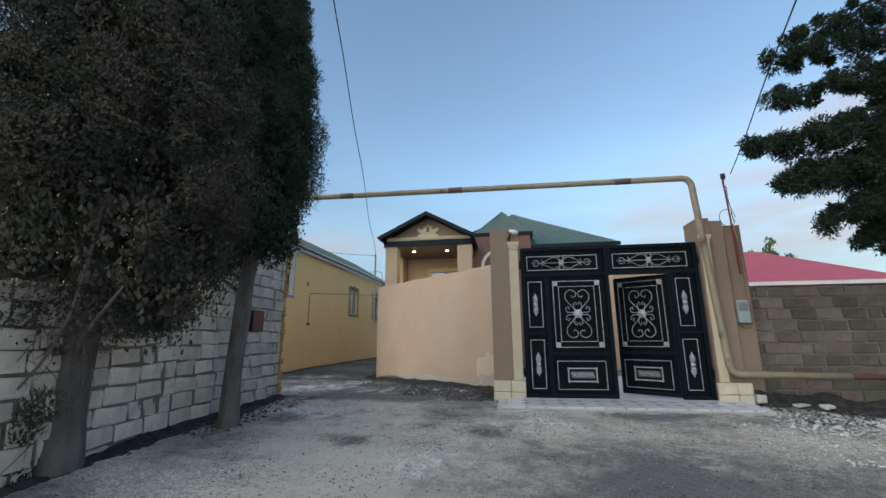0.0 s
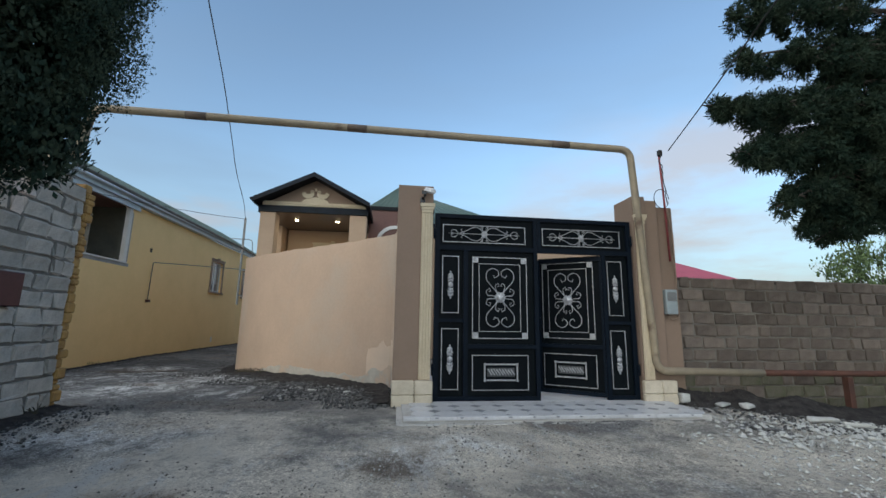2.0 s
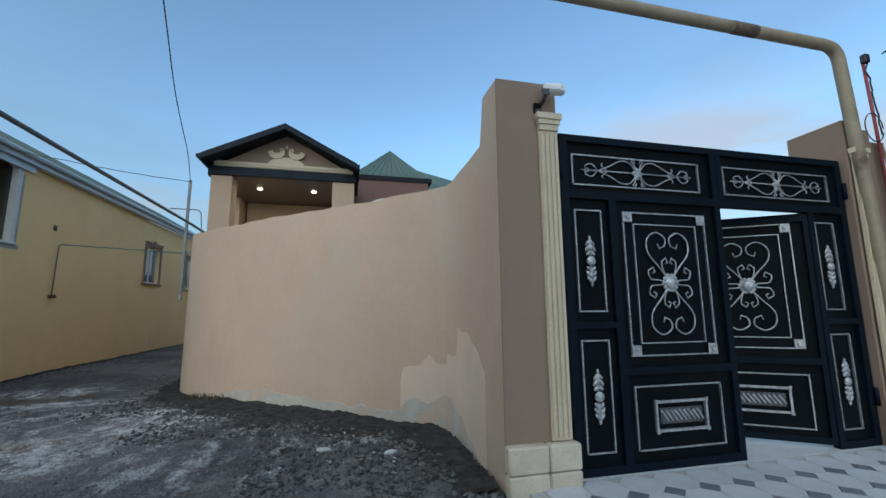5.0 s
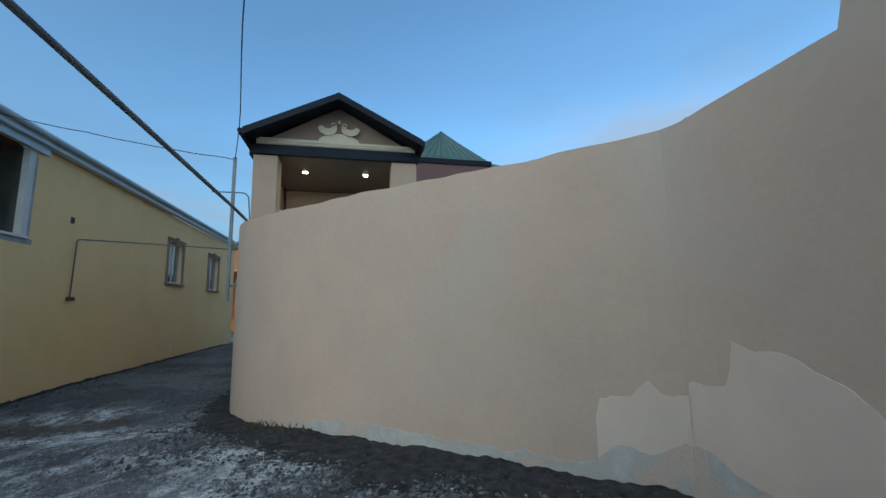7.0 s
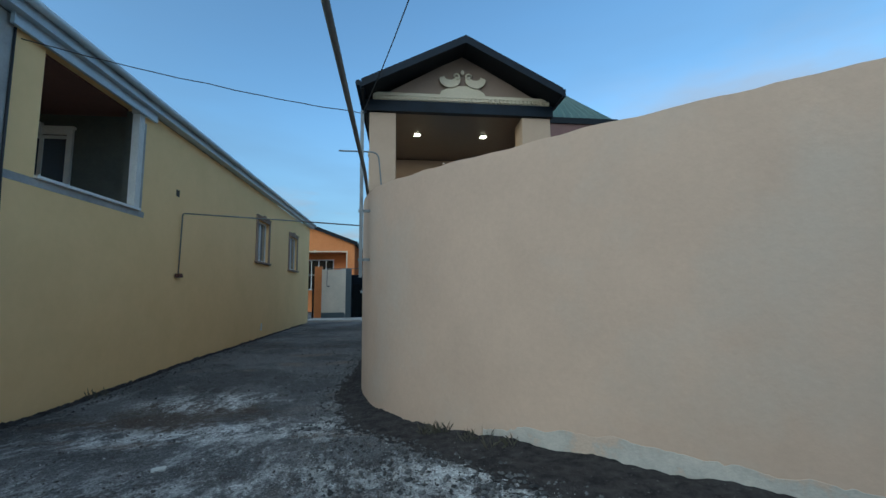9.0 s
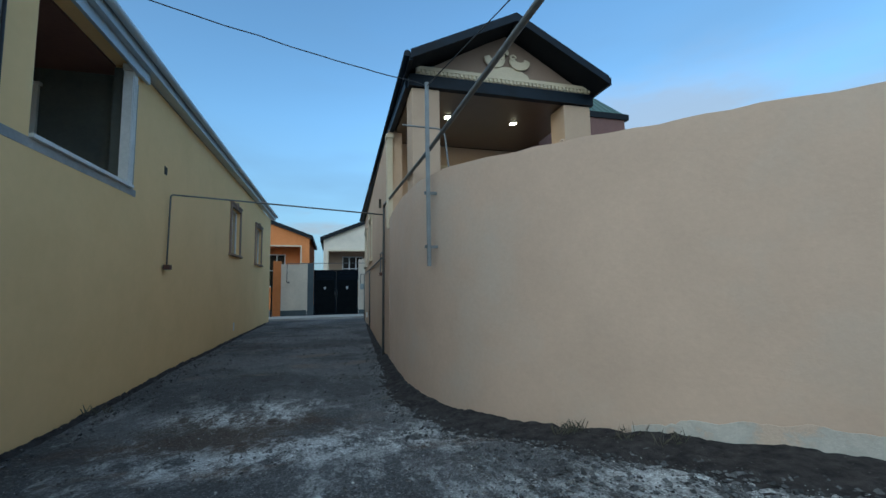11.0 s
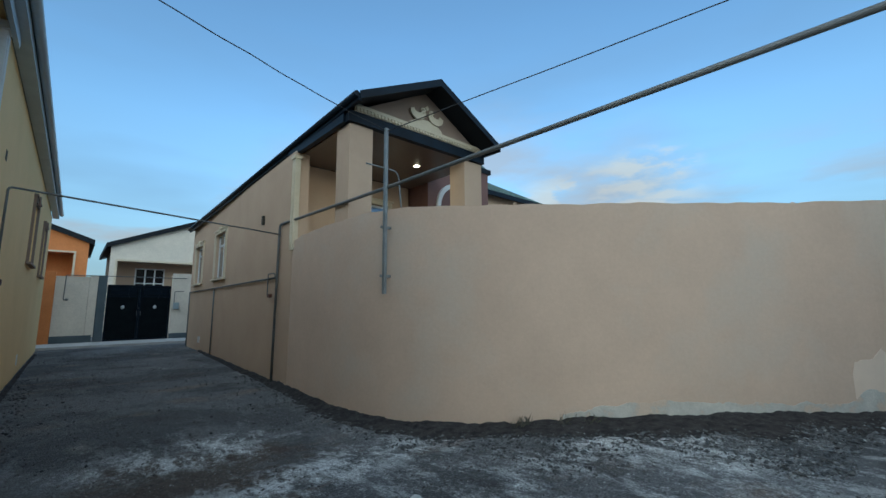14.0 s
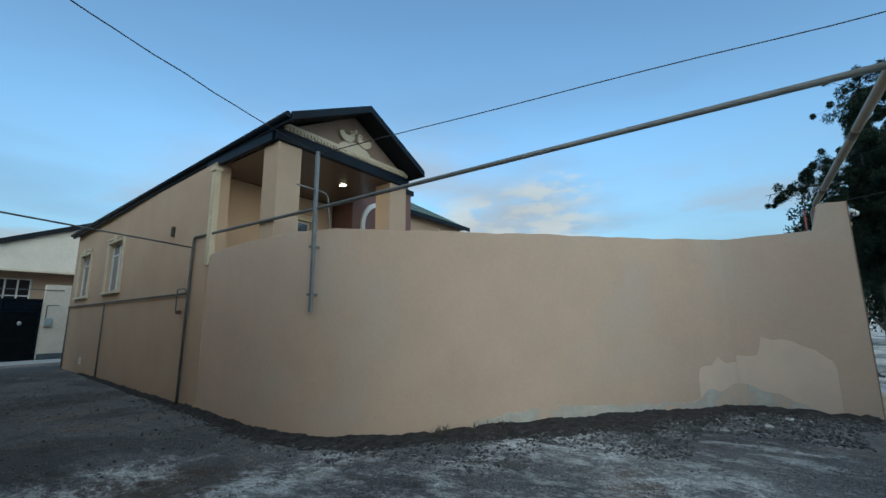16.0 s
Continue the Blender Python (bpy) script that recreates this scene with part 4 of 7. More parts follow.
# bay roof
bz = 6.03
bx0, bx1, by0, by1, bap = -1.36, 1.22, 17.6, 19.4, (-0.05, 18.4, 7.22)
bm = bmesh.new()
bring = [(bx0, by0, bz), (bx1, by0, bz), (bx1, by1, bz), (bx0, by1, bz)]
for i in range(4):
    roof_sheet(bm, [bring[i], bring[(i + 1) % 4], bap], 0.04)
    ribs(bm, bring[i], bring[(i + 1) % 4], bap, bap, 12)
hpart("bay_roof", bm, "roof_green", "green ribbed pyramid roof over the bay")
bm = bmesh.new()
box(bm, bx0 - 0.04, bx1 + 0.04, by0 - 0.04, by0, bz - 0.13, bz + 0.02)
box(bm, bx0 - 0.04, bx0, by0 + 0.001, by1, bz - 0.13, bz + 0.02)
box(bm, bx1, bx1 + 0.04, by0 + 0.001, by1, bz - 0.13, bz + 0.02)
box(bm, bx0, bx1, by0 + 0.001, by1, bz - 0.12, bz - 0.07)
hpart("bay_gutter", bm, "roof_dark", "black metal eave trim")
# arch on the bay
bm = bmesh.new()
ac, az, ar = -0.27, 4.55, 0.74
for k in range(18):
    a0, a1 = math.pi * k / 18, math.pi * (k + 1) / 18
    q = [(ac + r * math.cos(a), z0 + r * math.sin(a)) for r, a, z0 in ((ar - 0.13, a0, az), (ar, a0, az), (ar, a1, az), (ar - 0.13, a1, az))]
    prism(bm, [(x, 17.53, z) for x, z in q], [(x, 17.6, z) for x, z in q])
for s in (-1, 1):
    box(bm, min(ac + s * ar, ac + s * (ar - 0.13)), max(ac + s * ar, ac + s * (ar - 0.13)), 17.53, 17.6, 2.6, az)
hpart("arch_trim", bm, "white", "white arched window surround")
bm = bmesh.new()
prism(bm, [(ac + (ar - 0.13) * math.cos(a), 17.57, az + (ar - 0.13) * math.sin(a)) for a in np.linspace(0, math.pi, 16)], [(ac + (ar - 0.13) * math.cos(a), 17.59, az + (ar - 0.13) * math.sin(a)) for a in np.linspace(0, math.pi, 16)])
box(bm, ac - ar + 0.13, ac + ar - 0.13, 17.57, 17.59, 2.6, az)
hpart("arched_pane", bm, "plum", "dark plum painted arched panel")


def window(name, label, w, h, depth_side, trim, trim_label, columns=2, transom=0.0, thing_group="", ornate=True):
    """A window standing in the plane x-z with its face towards -y, its middle foot at the origin."""
    root = thing(name, (0, 0, 0), label, "window", thing_group)
    t = 0.1
    bm = bmesh.new()
    box(bm, -w / 2 - t, -w / 2, -0.05, 0.0, 0, h)
    box(bm, w / 2, w / 2 + t, -0.05, 0.0, 0, h)
    box(bm, -w / 2 - t, w / 2 + t, -0.05, 0.0, h + 0.001, h + t)
    if ornate:
        box(bm, -w / 2 - t - 0.03, w / 2 + t + 0.03, -0.075, 0.0, h + t + 0.001, h + t + 0.05)
        box(bm, -0.07, 0.07, -0.09, -0.001, h - 0.02, h + t + 0.12, 0.01)
    part("surround", bm, trim, root, trim_label)
    bm = bmesh.new()
    box(bm, -w / 2 - t - 0.05, w / 2 + t + 0.05, -0.1, 0.0, -0.07, -0.001, 0.01)
    part("sill", bm, trim, root)
    bm = bmesh.new()
    f = 0.06
    y0, y1 = depth_side - 0.03, depth_side + 0.03
    box(bm, -w / 2 + 0.002, -w / 2 + f, y0, y1, 0.001, h - 0.001)
    box(bm, w / 2 - f, w / 2 - 0.002, y0, y1, 0.001, h - 0.001)
    box(bm, -w / 2 + f, w / 2 - f, y0, y1, 0.001, f)
    box(bm, -w / 2 + f, w / 2 - f, y0, y1, h - f, h - 0.001)
    for k in range(1, columns):
        x = -w / 2 + w * k / columns
        box(bm, x - 0.035, x + 0.035, y0, y1, f, h - f)
    if transom:
        box(bm, -w / 2 + f, w / 2 - f, y0 - 0.003, y1 - 0.003, transom - 0.03, transom + 0.03)
    part("window_frame", bm, "white", root, "white plastic frame")
    for k in range(columns):
        bm = bmesh.new()
        box(bm, -w / 2 + w * k / columns + 0.03, -w / 2 + w * (k + 1) / columns - 0.03, depth_side - 0.008, depth_side + 0.008, 0.05, h - 0.05)
        part("pane", bm, "glass", root)
    return root


def placed(root, x, y, z, rz):
    root.matrix_world = pose(x, y, z, 0, 0, rz)
    return root


HOUSE_RZ = -90 + math.degrees(math.atan2(SIDE0[0] - SIDE1[0], SIDE1[1] - SIDE0[1]))
for a, b, c, d in HOUSE_WIN:
    q = Vector(SIDE0) + side_d * ((a + b) / 2)
    placed(window("window", "white-framed house window with cream surround in a peach wall", b - a, d - c, 0.12, "cream", "cream moulded surround", 2, 1.15, "house side windows"), q.x, q.y, c, HOUSE_RZ)
placed(window("window", "white porch window with cream surround", 1.35, 2.2, 0.1, "cream", "cream moulded surround", 2, 1.6), -4.5 + 1.775, 18.4, 2.3, 0)

# porch ceiling lamps
for x in (-3.82, -2.38):
    root = thing("ceiling_light", (x, 16.72, 5.15), "lit square recessed porch ceiling light", "ceiling light", "porch ceiling lights")
    bm = bmesh.new()
    box(bm, -0.075, 0.075, -0.075, 0.075, -0.012, 0.0, 0.003)
    part("frame", bm, "white", root)
    bm = bmesh.new()
    box(bm, -0.055, 0.055, -0.055, 0.055, -0.02, -0.0125)
    part("diffuser", bm, "lamp", root, "glowing warm diffuser")
    ld = bpy.data.lights.new("porch_lamp", "AREA")
    ld.size, ld.energy, ld.color = 0.1, 3.5, (1.0, 0.85, 0.62)
    lo = new("porch_lamp", ld)
    lo.location = (x, 16.72, 5.12)

# ---- yellow house ----
YX = -9.14
yellow = thing("yellow_house", (-11.0, 22.0, 0.2), "yellow stucco house with a corner balcony and metal eaves", "house")
YI = Matrix.Translation((11.0, -22.0, -0.2))


def ypart(name, bm, mat, label=""):
    ob = put(name, bm, mat, yellow, label)
    ob.matrix_parent_inverse = YI
    return ob


YO0 = 9.0
YEL_WIN = [(22.98, 24.25, 2.9, 4.38), (27.2, 28.6, 2.84, 4.38)]
bm = bmesh.new()
wall_slab(bm, (YX, YO0), (YX, 31.4), -0.2, 5.35, 0.28, [(14.2 - YO0, 16.42 - YO0, 3.39, 5.34)] + [(a - YO0, b - YO0, c, d) for a, b, c, d in YEL_WIN])
wall_slab(bm, (YX - 0.29, 31.4), (-15, 31.4), -0.2, 5.35, 0.25)
wall_slab(bm, (-15, YO0 + 0.2), (YX - 0.29, YO0 + 0.2), -0.2, 5.35, 0.25)
ypart("wall", bm, "yellow", "yellow stucco wall")
# walls of the recess, coloured as dark as the shade in there
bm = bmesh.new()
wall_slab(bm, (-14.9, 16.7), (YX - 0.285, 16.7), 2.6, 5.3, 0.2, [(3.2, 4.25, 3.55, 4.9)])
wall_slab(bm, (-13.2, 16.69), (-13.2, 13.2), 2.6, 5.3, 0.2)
ypart("balcony_wall", bm, "dark_room", "balcony walls coloured dark grey for the shade inside")
bm = bmesh.new()
box(bm, -13.2, YX - 0.285, 13.2, 16.69, 5.3, 5.34)
ypart("balcony_ceiling", bm, "plum", "brown balcony ceiling")
bm = bmesh.new()
box(bm, -13.2, YX - 0.285, 12.5, 16.69, 2.4, 2.6)
ypart("balcony_floor", bm, "concrete")
bm = bmesh.new()
box(bm, YX - 0.1, YX + 0.03, 16.27, 16.42, 3.41, 5.2)
for k in range(3):
    box(bm, YX + 0.031, YX + 0.045, 16.29 + 0.043 * k, 16.31 + 0.043 * k, 3.43, 5.15)
box(bm, YX - 0.1, YX + 0.05, 16.23, 16.44, 5.2, 5.3)
box(bm, YX - 0.02, YX + 0.05, 14.2, 16.45, 3.36, 3.405)
ypart("opening_trim", bm, "white", "white fluted trim round the balcony opening")
# thin dark sheet added over the yellow reveal, standing in for shade
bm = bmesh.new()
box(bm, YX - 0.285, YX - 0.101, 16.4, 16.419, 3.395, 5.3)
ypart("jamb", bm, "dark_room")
bm = bmesh.new()
box(bm, YX + 0.001, YX + 0.004, 13.75, 16.62, 3.25, 3.359)
box(bm, YX + 0.001, YX + 0.004, 16.43, 16.53, 3.36, 5.1)
ypart("cement_patch", bm, "plaster_grey", "grey cement repair strip")
bm = bmesh.new()
box(bm, YX + 0.001, YX + 0.015, 12.0, 13.7, 3.38, 5.34)
ypart("cement_pier", bm, "plaster_grey", "unpainted grey cement pier")
# roof of the yellow house
bm = bmesh.new()
yr = [(-8.93, YO0 - 0.4, 5.55), (-8.93, 31.65, 5.55), (-12.2, 31.65, 7.45), (-12.2, YO0 - 0.4, 7.45)]
roof_sheet(bm, yr)
roof_sheet(bm, [(-12.2, YO0 - 0.4, 7.45), (-12.2, 31.65, 7.45), (-15.5, 31.65, 5.55), (-15.5, YO0 - 0.4, 5.55)])
ribs(bm, yr[0], yr[1], yr[2], yr[3], 60)
ypart("roof", bm, "roof_green", "green-grey ribbed metal roof")
bm = bmesh.new()
tube(bm, [(-8.88, YO0 - 0.4, 5.53), (-8.88, 31.7, 5.53)], 0.06, 8)
box(bm, -8.98, -8.945, YO0 - 0.4, 31.7, 5.36, 5.5)
box(bm, -9.13, -8.98, YO0 - 0.4, 31.7, 5.36, 5.39)
ypart("gutter", bm, "fascia_light", "pale blue-grey metal gutter and fascia")
bm = bmesh.new()
box(bm, -9.09, -9.04, 13.6, 16.7, 5.2, 5.355)
ypart("fascia", bm, "fascia_light", "pale blue metal lintel strip")
bm = bmesh.new()
for z, y in ((5.2, 11.0),):
    prism(bm, [(-8.9, YO0 - 0.39, 5.36), (-12.2, YO0 - 0.39, 5.36), (-12.2, YO0 - 0.39, 6.9)], [(-8.9, YO0, 5.36), (-12.2, YO0, 5.36), (-12.2, YO0, 6.9)])
ypart("gable_wall", bm, "yellow")
for a, b, c, d in YEL_WIN:
    placed(window("window", "white-framed window with brown stone surround in a yellow wall", b - a, d - c, 0.12, "pillar", "brown moulded surround", 2, 0, "yellow house windows"), YX, (a + b) / 2, c, 90)
placed(window("window", "white-framed balcony window of the yellow house", 1.05, 1.35, 0.08, "white", "", 2), -14.9 + 3.725, 16.7, 3.55, 0)

# ---- buildings and gates at the end of the alley ----
FY = 33.9
bm = bmesh.new()
box(bm, -9.4, -3.6, 31.75, FY - 0.05, 0.0, 0.27)
put("apron", bm, "concrete", label="pale concrete apron at the end of the alley", kind="structure")
bm = bmesh.new()
box(bm, -8.88, -7.755, FY, FY + 0.2, 0.2, 3.2)
put("wall_lane_end", bm, "white_wall", label="off-white rendered garden wall", kind="structure")
bm = bmesh.new()
box(bm, -9.3, -7.5, FY - 0.03, FY - 0.001, 0.1, 0.58)
box(bm, -4.55, -3.7, FY - 0.03, FY - 0.001, 0.1, 0.52)
put("plinth", bm, "slate", label="slate grey painted plinth", kind="structure")
bm = bmesh.new()
box(bm, -7.44, -7.12, FY - 0.05, FY + 0.25, 0.27, 3.28, 0.01)
put("gate_post", bm, "slate", label="slate grey painted gate post", kind="structure")
bm = bmesh.new()
box(bm, -7.75, -7.445, FY - 0.02, FY + 0.22, 0.5, 3.28, 0.01)
box(bm, -4.55, -3.7, FY - 0.001, FY + 0.25, 0.3, 3.5, 0.01)
put("gate_post_white", bm, "white_wall", label="off-white gate post", kind="structure")
bm = bmesh.new()
box(bm, -9.3, -8.885, FY - 0.05, FY + 0.25, 0.26, 3.38, 0.01)
put("gate_post_orange", bm, "orange", label="orange painted gate post", kind="structure")
gate2 = thing("black_gate", (-5.85, FY, 0.27), "closed black sheet metal double gate with louvred top", "gate")
for x0, x1 in ((-1.25, 0.0), (0.005, 1.255)):
    bm = bmesh.new()
    box(bm, x0, x1, 0.03, 0.05, 0.02, 2.58)
    part("leaf", bm, "gate_panel", gate2)
    bm = bmesh.new()
    for a, b, c, d in ((x0, x0 + 0.06, 0, 2.6), (x1 - 0.06, x1, 0, 2.6), (x0 + 0.06, x1 - 0.06, 0, 0.07), (x0 + 0.06, x1 - 0.06, 2.53, 2.6), (x0 + 0.06, x1 - 0.06, 2.02, 2.1)):
        box(bm, a, b, 0.0, 0.029, c, d)
    for c, d in ((2.14, 2.3), (2.34, 2.5)):
        box(bm, x0 + 0.12, x1 - 0.12, 0.012, 0.028, c, d)
    for j in range(5):
        box(bm, x0 + 0.14, x1 - 0.14, 0.004, 0.011, 2.155 + j * 0.07, 2.18 + j * 0.07)
    part("frame", bm, "gate", gate2)
    bm = bmesh.new()
    bmesh.ops.create_icosphere(bm, subdivisions=2, radius=0.075, matrix=Matrix.Translation(((x0 + x1) / 2, 0.01, 1.55)) @ Matrix.Diagonal((1, 0.35, 1.2, 1)))
    part("rosette", bm, "silver", gate2, "silver round ornament")
    bm = bmesh.new()
    tube(bm, [(x0 + (1.18 if x0 < 0 else 0.07), -0.01, 1.15), (x0 + (1.18 if x0 < 0 else 0.07), -0.01, 1.35)], 0.014, 6)
    part("door_handle", bm, "silver_dark", gate2)
gate3 = thing("black_side_gate", (-9.3, 33.4, 0.25), "closed black metal side gate", "gate")
bm = bmesh.new()
box(bm, -0.04, 0.0, -0.0, 0.39, 0.0, 2.4)
part("leaf", bm, "gate_panel", gate3)


def lane_house(name, label, x0, x1, y0, eave, ridge_x, ridge_z, wall_mat, roof_mat, porch, win, frame_mat):
    root = thing(name, ((x0 + x1) / 2, y0, 0.4), label, "house")
    inv = Matrix.Translation((-(x0 + x1) / 2, -y0, -0.4))

    def add(n, bm, mat, lab=""):
        ob = put(n, bm, mat, root, lab)
        ob.matrix_parent_inverse = inv
        return ob
    px0, px1, pz0, pz1 = porch
    bm = bmesh.new()
    wall_slab(bm, (x0, y0), (x1, y0), 0.3, eave, 0.3, [(px0 - x0, px1 - x0, pz0, pz1)])
    wall_slab(bm, (x0 + 0.2, y0 + 9), (x0 + 0.2, y0 + 0.31), 0.3, eave, 0.2)
    wall_slab(bm, (x1, y0 + 0.31), (x1, y0 + 9), 0.3, eave, 0.2)
    prism(bm, [(x0, y0, eave), (x1, y0, eave), (ridge_x, y0, ridge_z - 0.1)], [(x0, y0 + 0.3, eave), (x1, y0 + 0.3, eave), (ridge_x, y0 + 0.3, ridge_z - 0.1)])
    add("wall", bm, wall_mat)
    bm = bmesh.new()
    wall_slab(bm, (x0 + 0.25, y0 + 1.9), (x1 - 0.25, y0 + 1.9), 0.3, pz1 + 0.1, 0.2)
    box(bm, x0 + 0.25, x1 - 0.25, y0 + 0.31, y0 + 1.89, pz1 + 0.05, pz1 + 0.1)
    add("porch_wall", bm, wall_mat if wall_mat == "orange" else "stucco_house")
    bm = bmesh.new()
    box(bm, px0 - 0.1, px0, y0 - 0.04, y0 + 0.05, pz0, pz1)
    box(bm, px1, px1 + 0.1, y0 - 0.04, y0 + 0.05, pz0, pz1)
    box(bm, px0 - 0.1, px1 + 0.1, y0 - 0.04, y0 - 0.001, pz1, pz1 + 0.1)
    box(bm, (px0 + px1) / 2 - 0.1, (px0 + px1) / 2 + 0.1, y0 - 0.07, y0 - 0.041, pz1 - 0.03, pz1 + 0.16)
    add("porch_trim", bm, frame_mat, "cream porch trim")
    bm = bmesh.new()
    o = 0.25
    for xa in (x0 - o, x1 + o):
        roof_sheet(bm, [(xa, y0 - o, eave + 0.02), (ridge_x, y0 - o, ridge_z + 0.04), (ridge_x, y0 + 9.2, ridge_z + 0.04), (xa, y0 + 9.2, eave + 0.02)], 0.3)
    add("roof", bm, roof_mat, "dark ribbed metal roof")
    wx0, wx1, wz0, wz1, cols = win
    bm = bmesh.new()
    yy = y0 + 1.88
    box(bm, wx0, wx1, yy - 0.05, yy, wz0, wz0 + 0.08)
    box(bm, wx0, wx1, yy - 0.05, yy, wz1 - 0.08, wz1)
    box(bm, wx0, wx1, yy - 0.05, yy, (wz0 + wz1) / 2 - 0.03, (wz0 + wz1) / 2 + 0.03)
    for k in range(cols + 1):
        xx = wx0 + (wx1 - wx0 - 0.08) * k / cols
        box(bm, xx, xx + 0.08, yy - 0.06, yy - 0.051, wz0, wz1)
    add("window_frame", bm, "white", "white window frame")
    bm = bmesh.new()
    box(bm, wx0 + 0.05, wx1 - 0.05, yy - 0.03, yy - 0.01, wz0 + 0.05, wz1 - 0.05)
    add("pane", bm, "lens", "dark window glass")
    return root


lane_house("cream_house", "cream rendered house with a deep porch and dark roof", -6.75, 3.6, 42.0, 5.78, -1.6, 8.0, "white_wall", "roof_dark", (-6.38, 1.6, 1.2, 4.72), (-5.3, -3.6, 2.4, 4.45, 3), "cream")
lane_house("orange_house", "orange rendered house with cream porch trim and dark roof", -15.6, -7.8, 42.0, 5.87, -11.6, 7.4, "orange", "roof_dark", (-13.4, -8.45, 1.2, 5.05), (-12.2, -9.7, 2.0, 4.6, 4), "cream")

# ---- neighbour beyond the block wall ----
red = thing("red_roof_house", (13.0, 25.0, 0.4), "low house with a crimson metal hip roof", "house")
RI = Matrix.Translation((-13.0, -25.0, -0.4))
bm = bmesh.new()
box(bm, 9.0, 18.5, 22.5, 31.0, 0.3, 4.0)
put("wall", bm, "stucco_house", red).matrix_parent_inverse = RI
bm = bmesh.new()
ring = [(8.4, 22.0, 4.05), (19.2, 22.0, 4.05), (19.2, 31.5, 4.05), (8.4, 31.5, 4.05)]
ra, rb = (12.6, 26.5, 6.4), (15.0, 26.5, 6.4)
for f in ([ring[0], ring[1], rb, ra], [ring[1], ring[2], rb], [ring[2], ring[3], ra, rb], [ring[3], ring[0], ra]):
    roof_sheet(bm, f)
put("roof", bm, "roof_red", red, "crimson metal roof").matrix_parent_inverse = RI
bm = bmesh.new()
box(bm, 8.3, 19.3, 21.9, 22.0, 3.9, 4.08)
put("eave_trim", bm, "white", red, "white eave trim").matrix_parent_inverse = RI

# small fittings at the end of the alley
gm = thing("gas_meter", (-4.35, FY - 0.05, 1.7), "small grey gas meter on an off-white gate post", "gas meter")
bm = bmesh.new()
box(bm, -0.12, 0.12, -0.14, 0.03, 0, 0.34, 0.02)
part("case", bm, "box_grey", gm)
bm = bmesh.new()
tube(bm, bend([(-0.1, -0.05, 0.34), (-0.1, -0.05, 0.9), (0.3, -0.05, 0.9)], 0.06, 3), 0.018, 6)
part("feed_pipe", bm, "pipe_grey", gm)
wp = thing("wall_pipe", (-8.55, FY - 0.05, 2.15), "thin grey gas pipe along an off-white wall", "pipe")
bm = bmesh.new()
tube(bm, bend([(0.12, 0, 0.02), (-0.02, 0, 0.0), (0.0, 0, 1.1), (4.6, 0.0, 1.12)], 0.05, 3), 0.018, 6)
part("pipe_run", bm, "pipe_grey", wp)
bm = bmesh.new()
box(bm, 0.04, 0.14, -0.04, 0.04, -0.03, 0.06, 0.01)
part("valve", bm, "pipe_grey", wp)

# ---- main gate ----
GX0, GX1, GZ0, GZ1 = 0.31, 3.41, 0.5, 3.2
gate = thing("main_gate", (GX0, GATE_Y, GZ0), "black enamelled metal double gate with silver scrollwork, one leaf open", "gate")


def bars(bm, rects, y0, y1):
    for x0, x1, z0, z1 in rects:
        box(bm, x0, x1, y0, y1, z0, z1)


def border(bm, x0, x1, z0, z1, w, y0, y1):
    bars(bm, ((x0, x1, z0, z0 + w), (x0, x1, z1 - w, z1), (x0, x0 + w, z0 + w, z1 - w), (x1 - w, x1, z0 + w, z1 - w)), y0, y1)


bm = bmesh.new()
W, H = GX1 - GX0, GZ1 - GZ0
bars(bm, ((0, 0.07, 0, H), (W - 0.07, W, 0, H), (0.07, W - 0.07, H - 0.06, H), (0.07, 1.51, 0, 0.06), (0.07, 1.51, 2.15, 2.22), (1.51, 1.57, 0, H - 0.06), (1.575, 1.63, 2.15, H - 0.06), (1.63, W - 0.07, 2.15, 2.22), (2.6, 2.66, 0.0, 2.15), (2.66, W - 0.07, 0, 0.06), (0.43, 0.5, 0.06, 2.15), (0.5, 1.51, 0.72, 0.78), (0.07, 0.43, 1.09, 1.14), (2.66, W - 0.07, 1.09, 1.14)), 0.0, 0.06)
part("gate_frame", bm, "gate", gate, "black steel box-section frame")


def panel(root, x0, x1, z0, z1, fx0, fx1, fz0, fz1):
    bm = bmesh.new()
    box(bm, x0, x1, 0.035, 0.045, z0, z1)
    part("panel", bm, "gate_panel", root)
    bm = bmesh.new()
    border(bm, fx0, fx1, fz0, fz1, 0.009, 0.02, 0.034)
    for k in range(int((fz1 - fz0) / 0.03)):
        for x in (fx0 + 0.006, fx1 - 0.006):
            box(bm, x - 0.006, x + 0.006, 0.015, 0.0195, fz0 + k * 0.03, fz0 + k * 0.03 + 0.015)
    for k in range(int((fx1 - fx0) / 0.03)):
        for z in (fz0 + 0.006, fz1 - 0.006):
            box(bm, fx0 + k * 0.03, fx0 + k * 0.03 + 0.015, 0.015, 0.0195, z - 0.006, z + 0.006)
    part("rope_border", bm, "silver", root, "twisted silver border")


def curve_bar(bm, pts, r=0.007, y=0.015, n=24):
    """A round bar through points in the plane of the gate, smoothed."""
    line = smooth_line(pts, 0.03)
    tube(bm, [(p[0], y, p[1]) for p in line], r, 5)


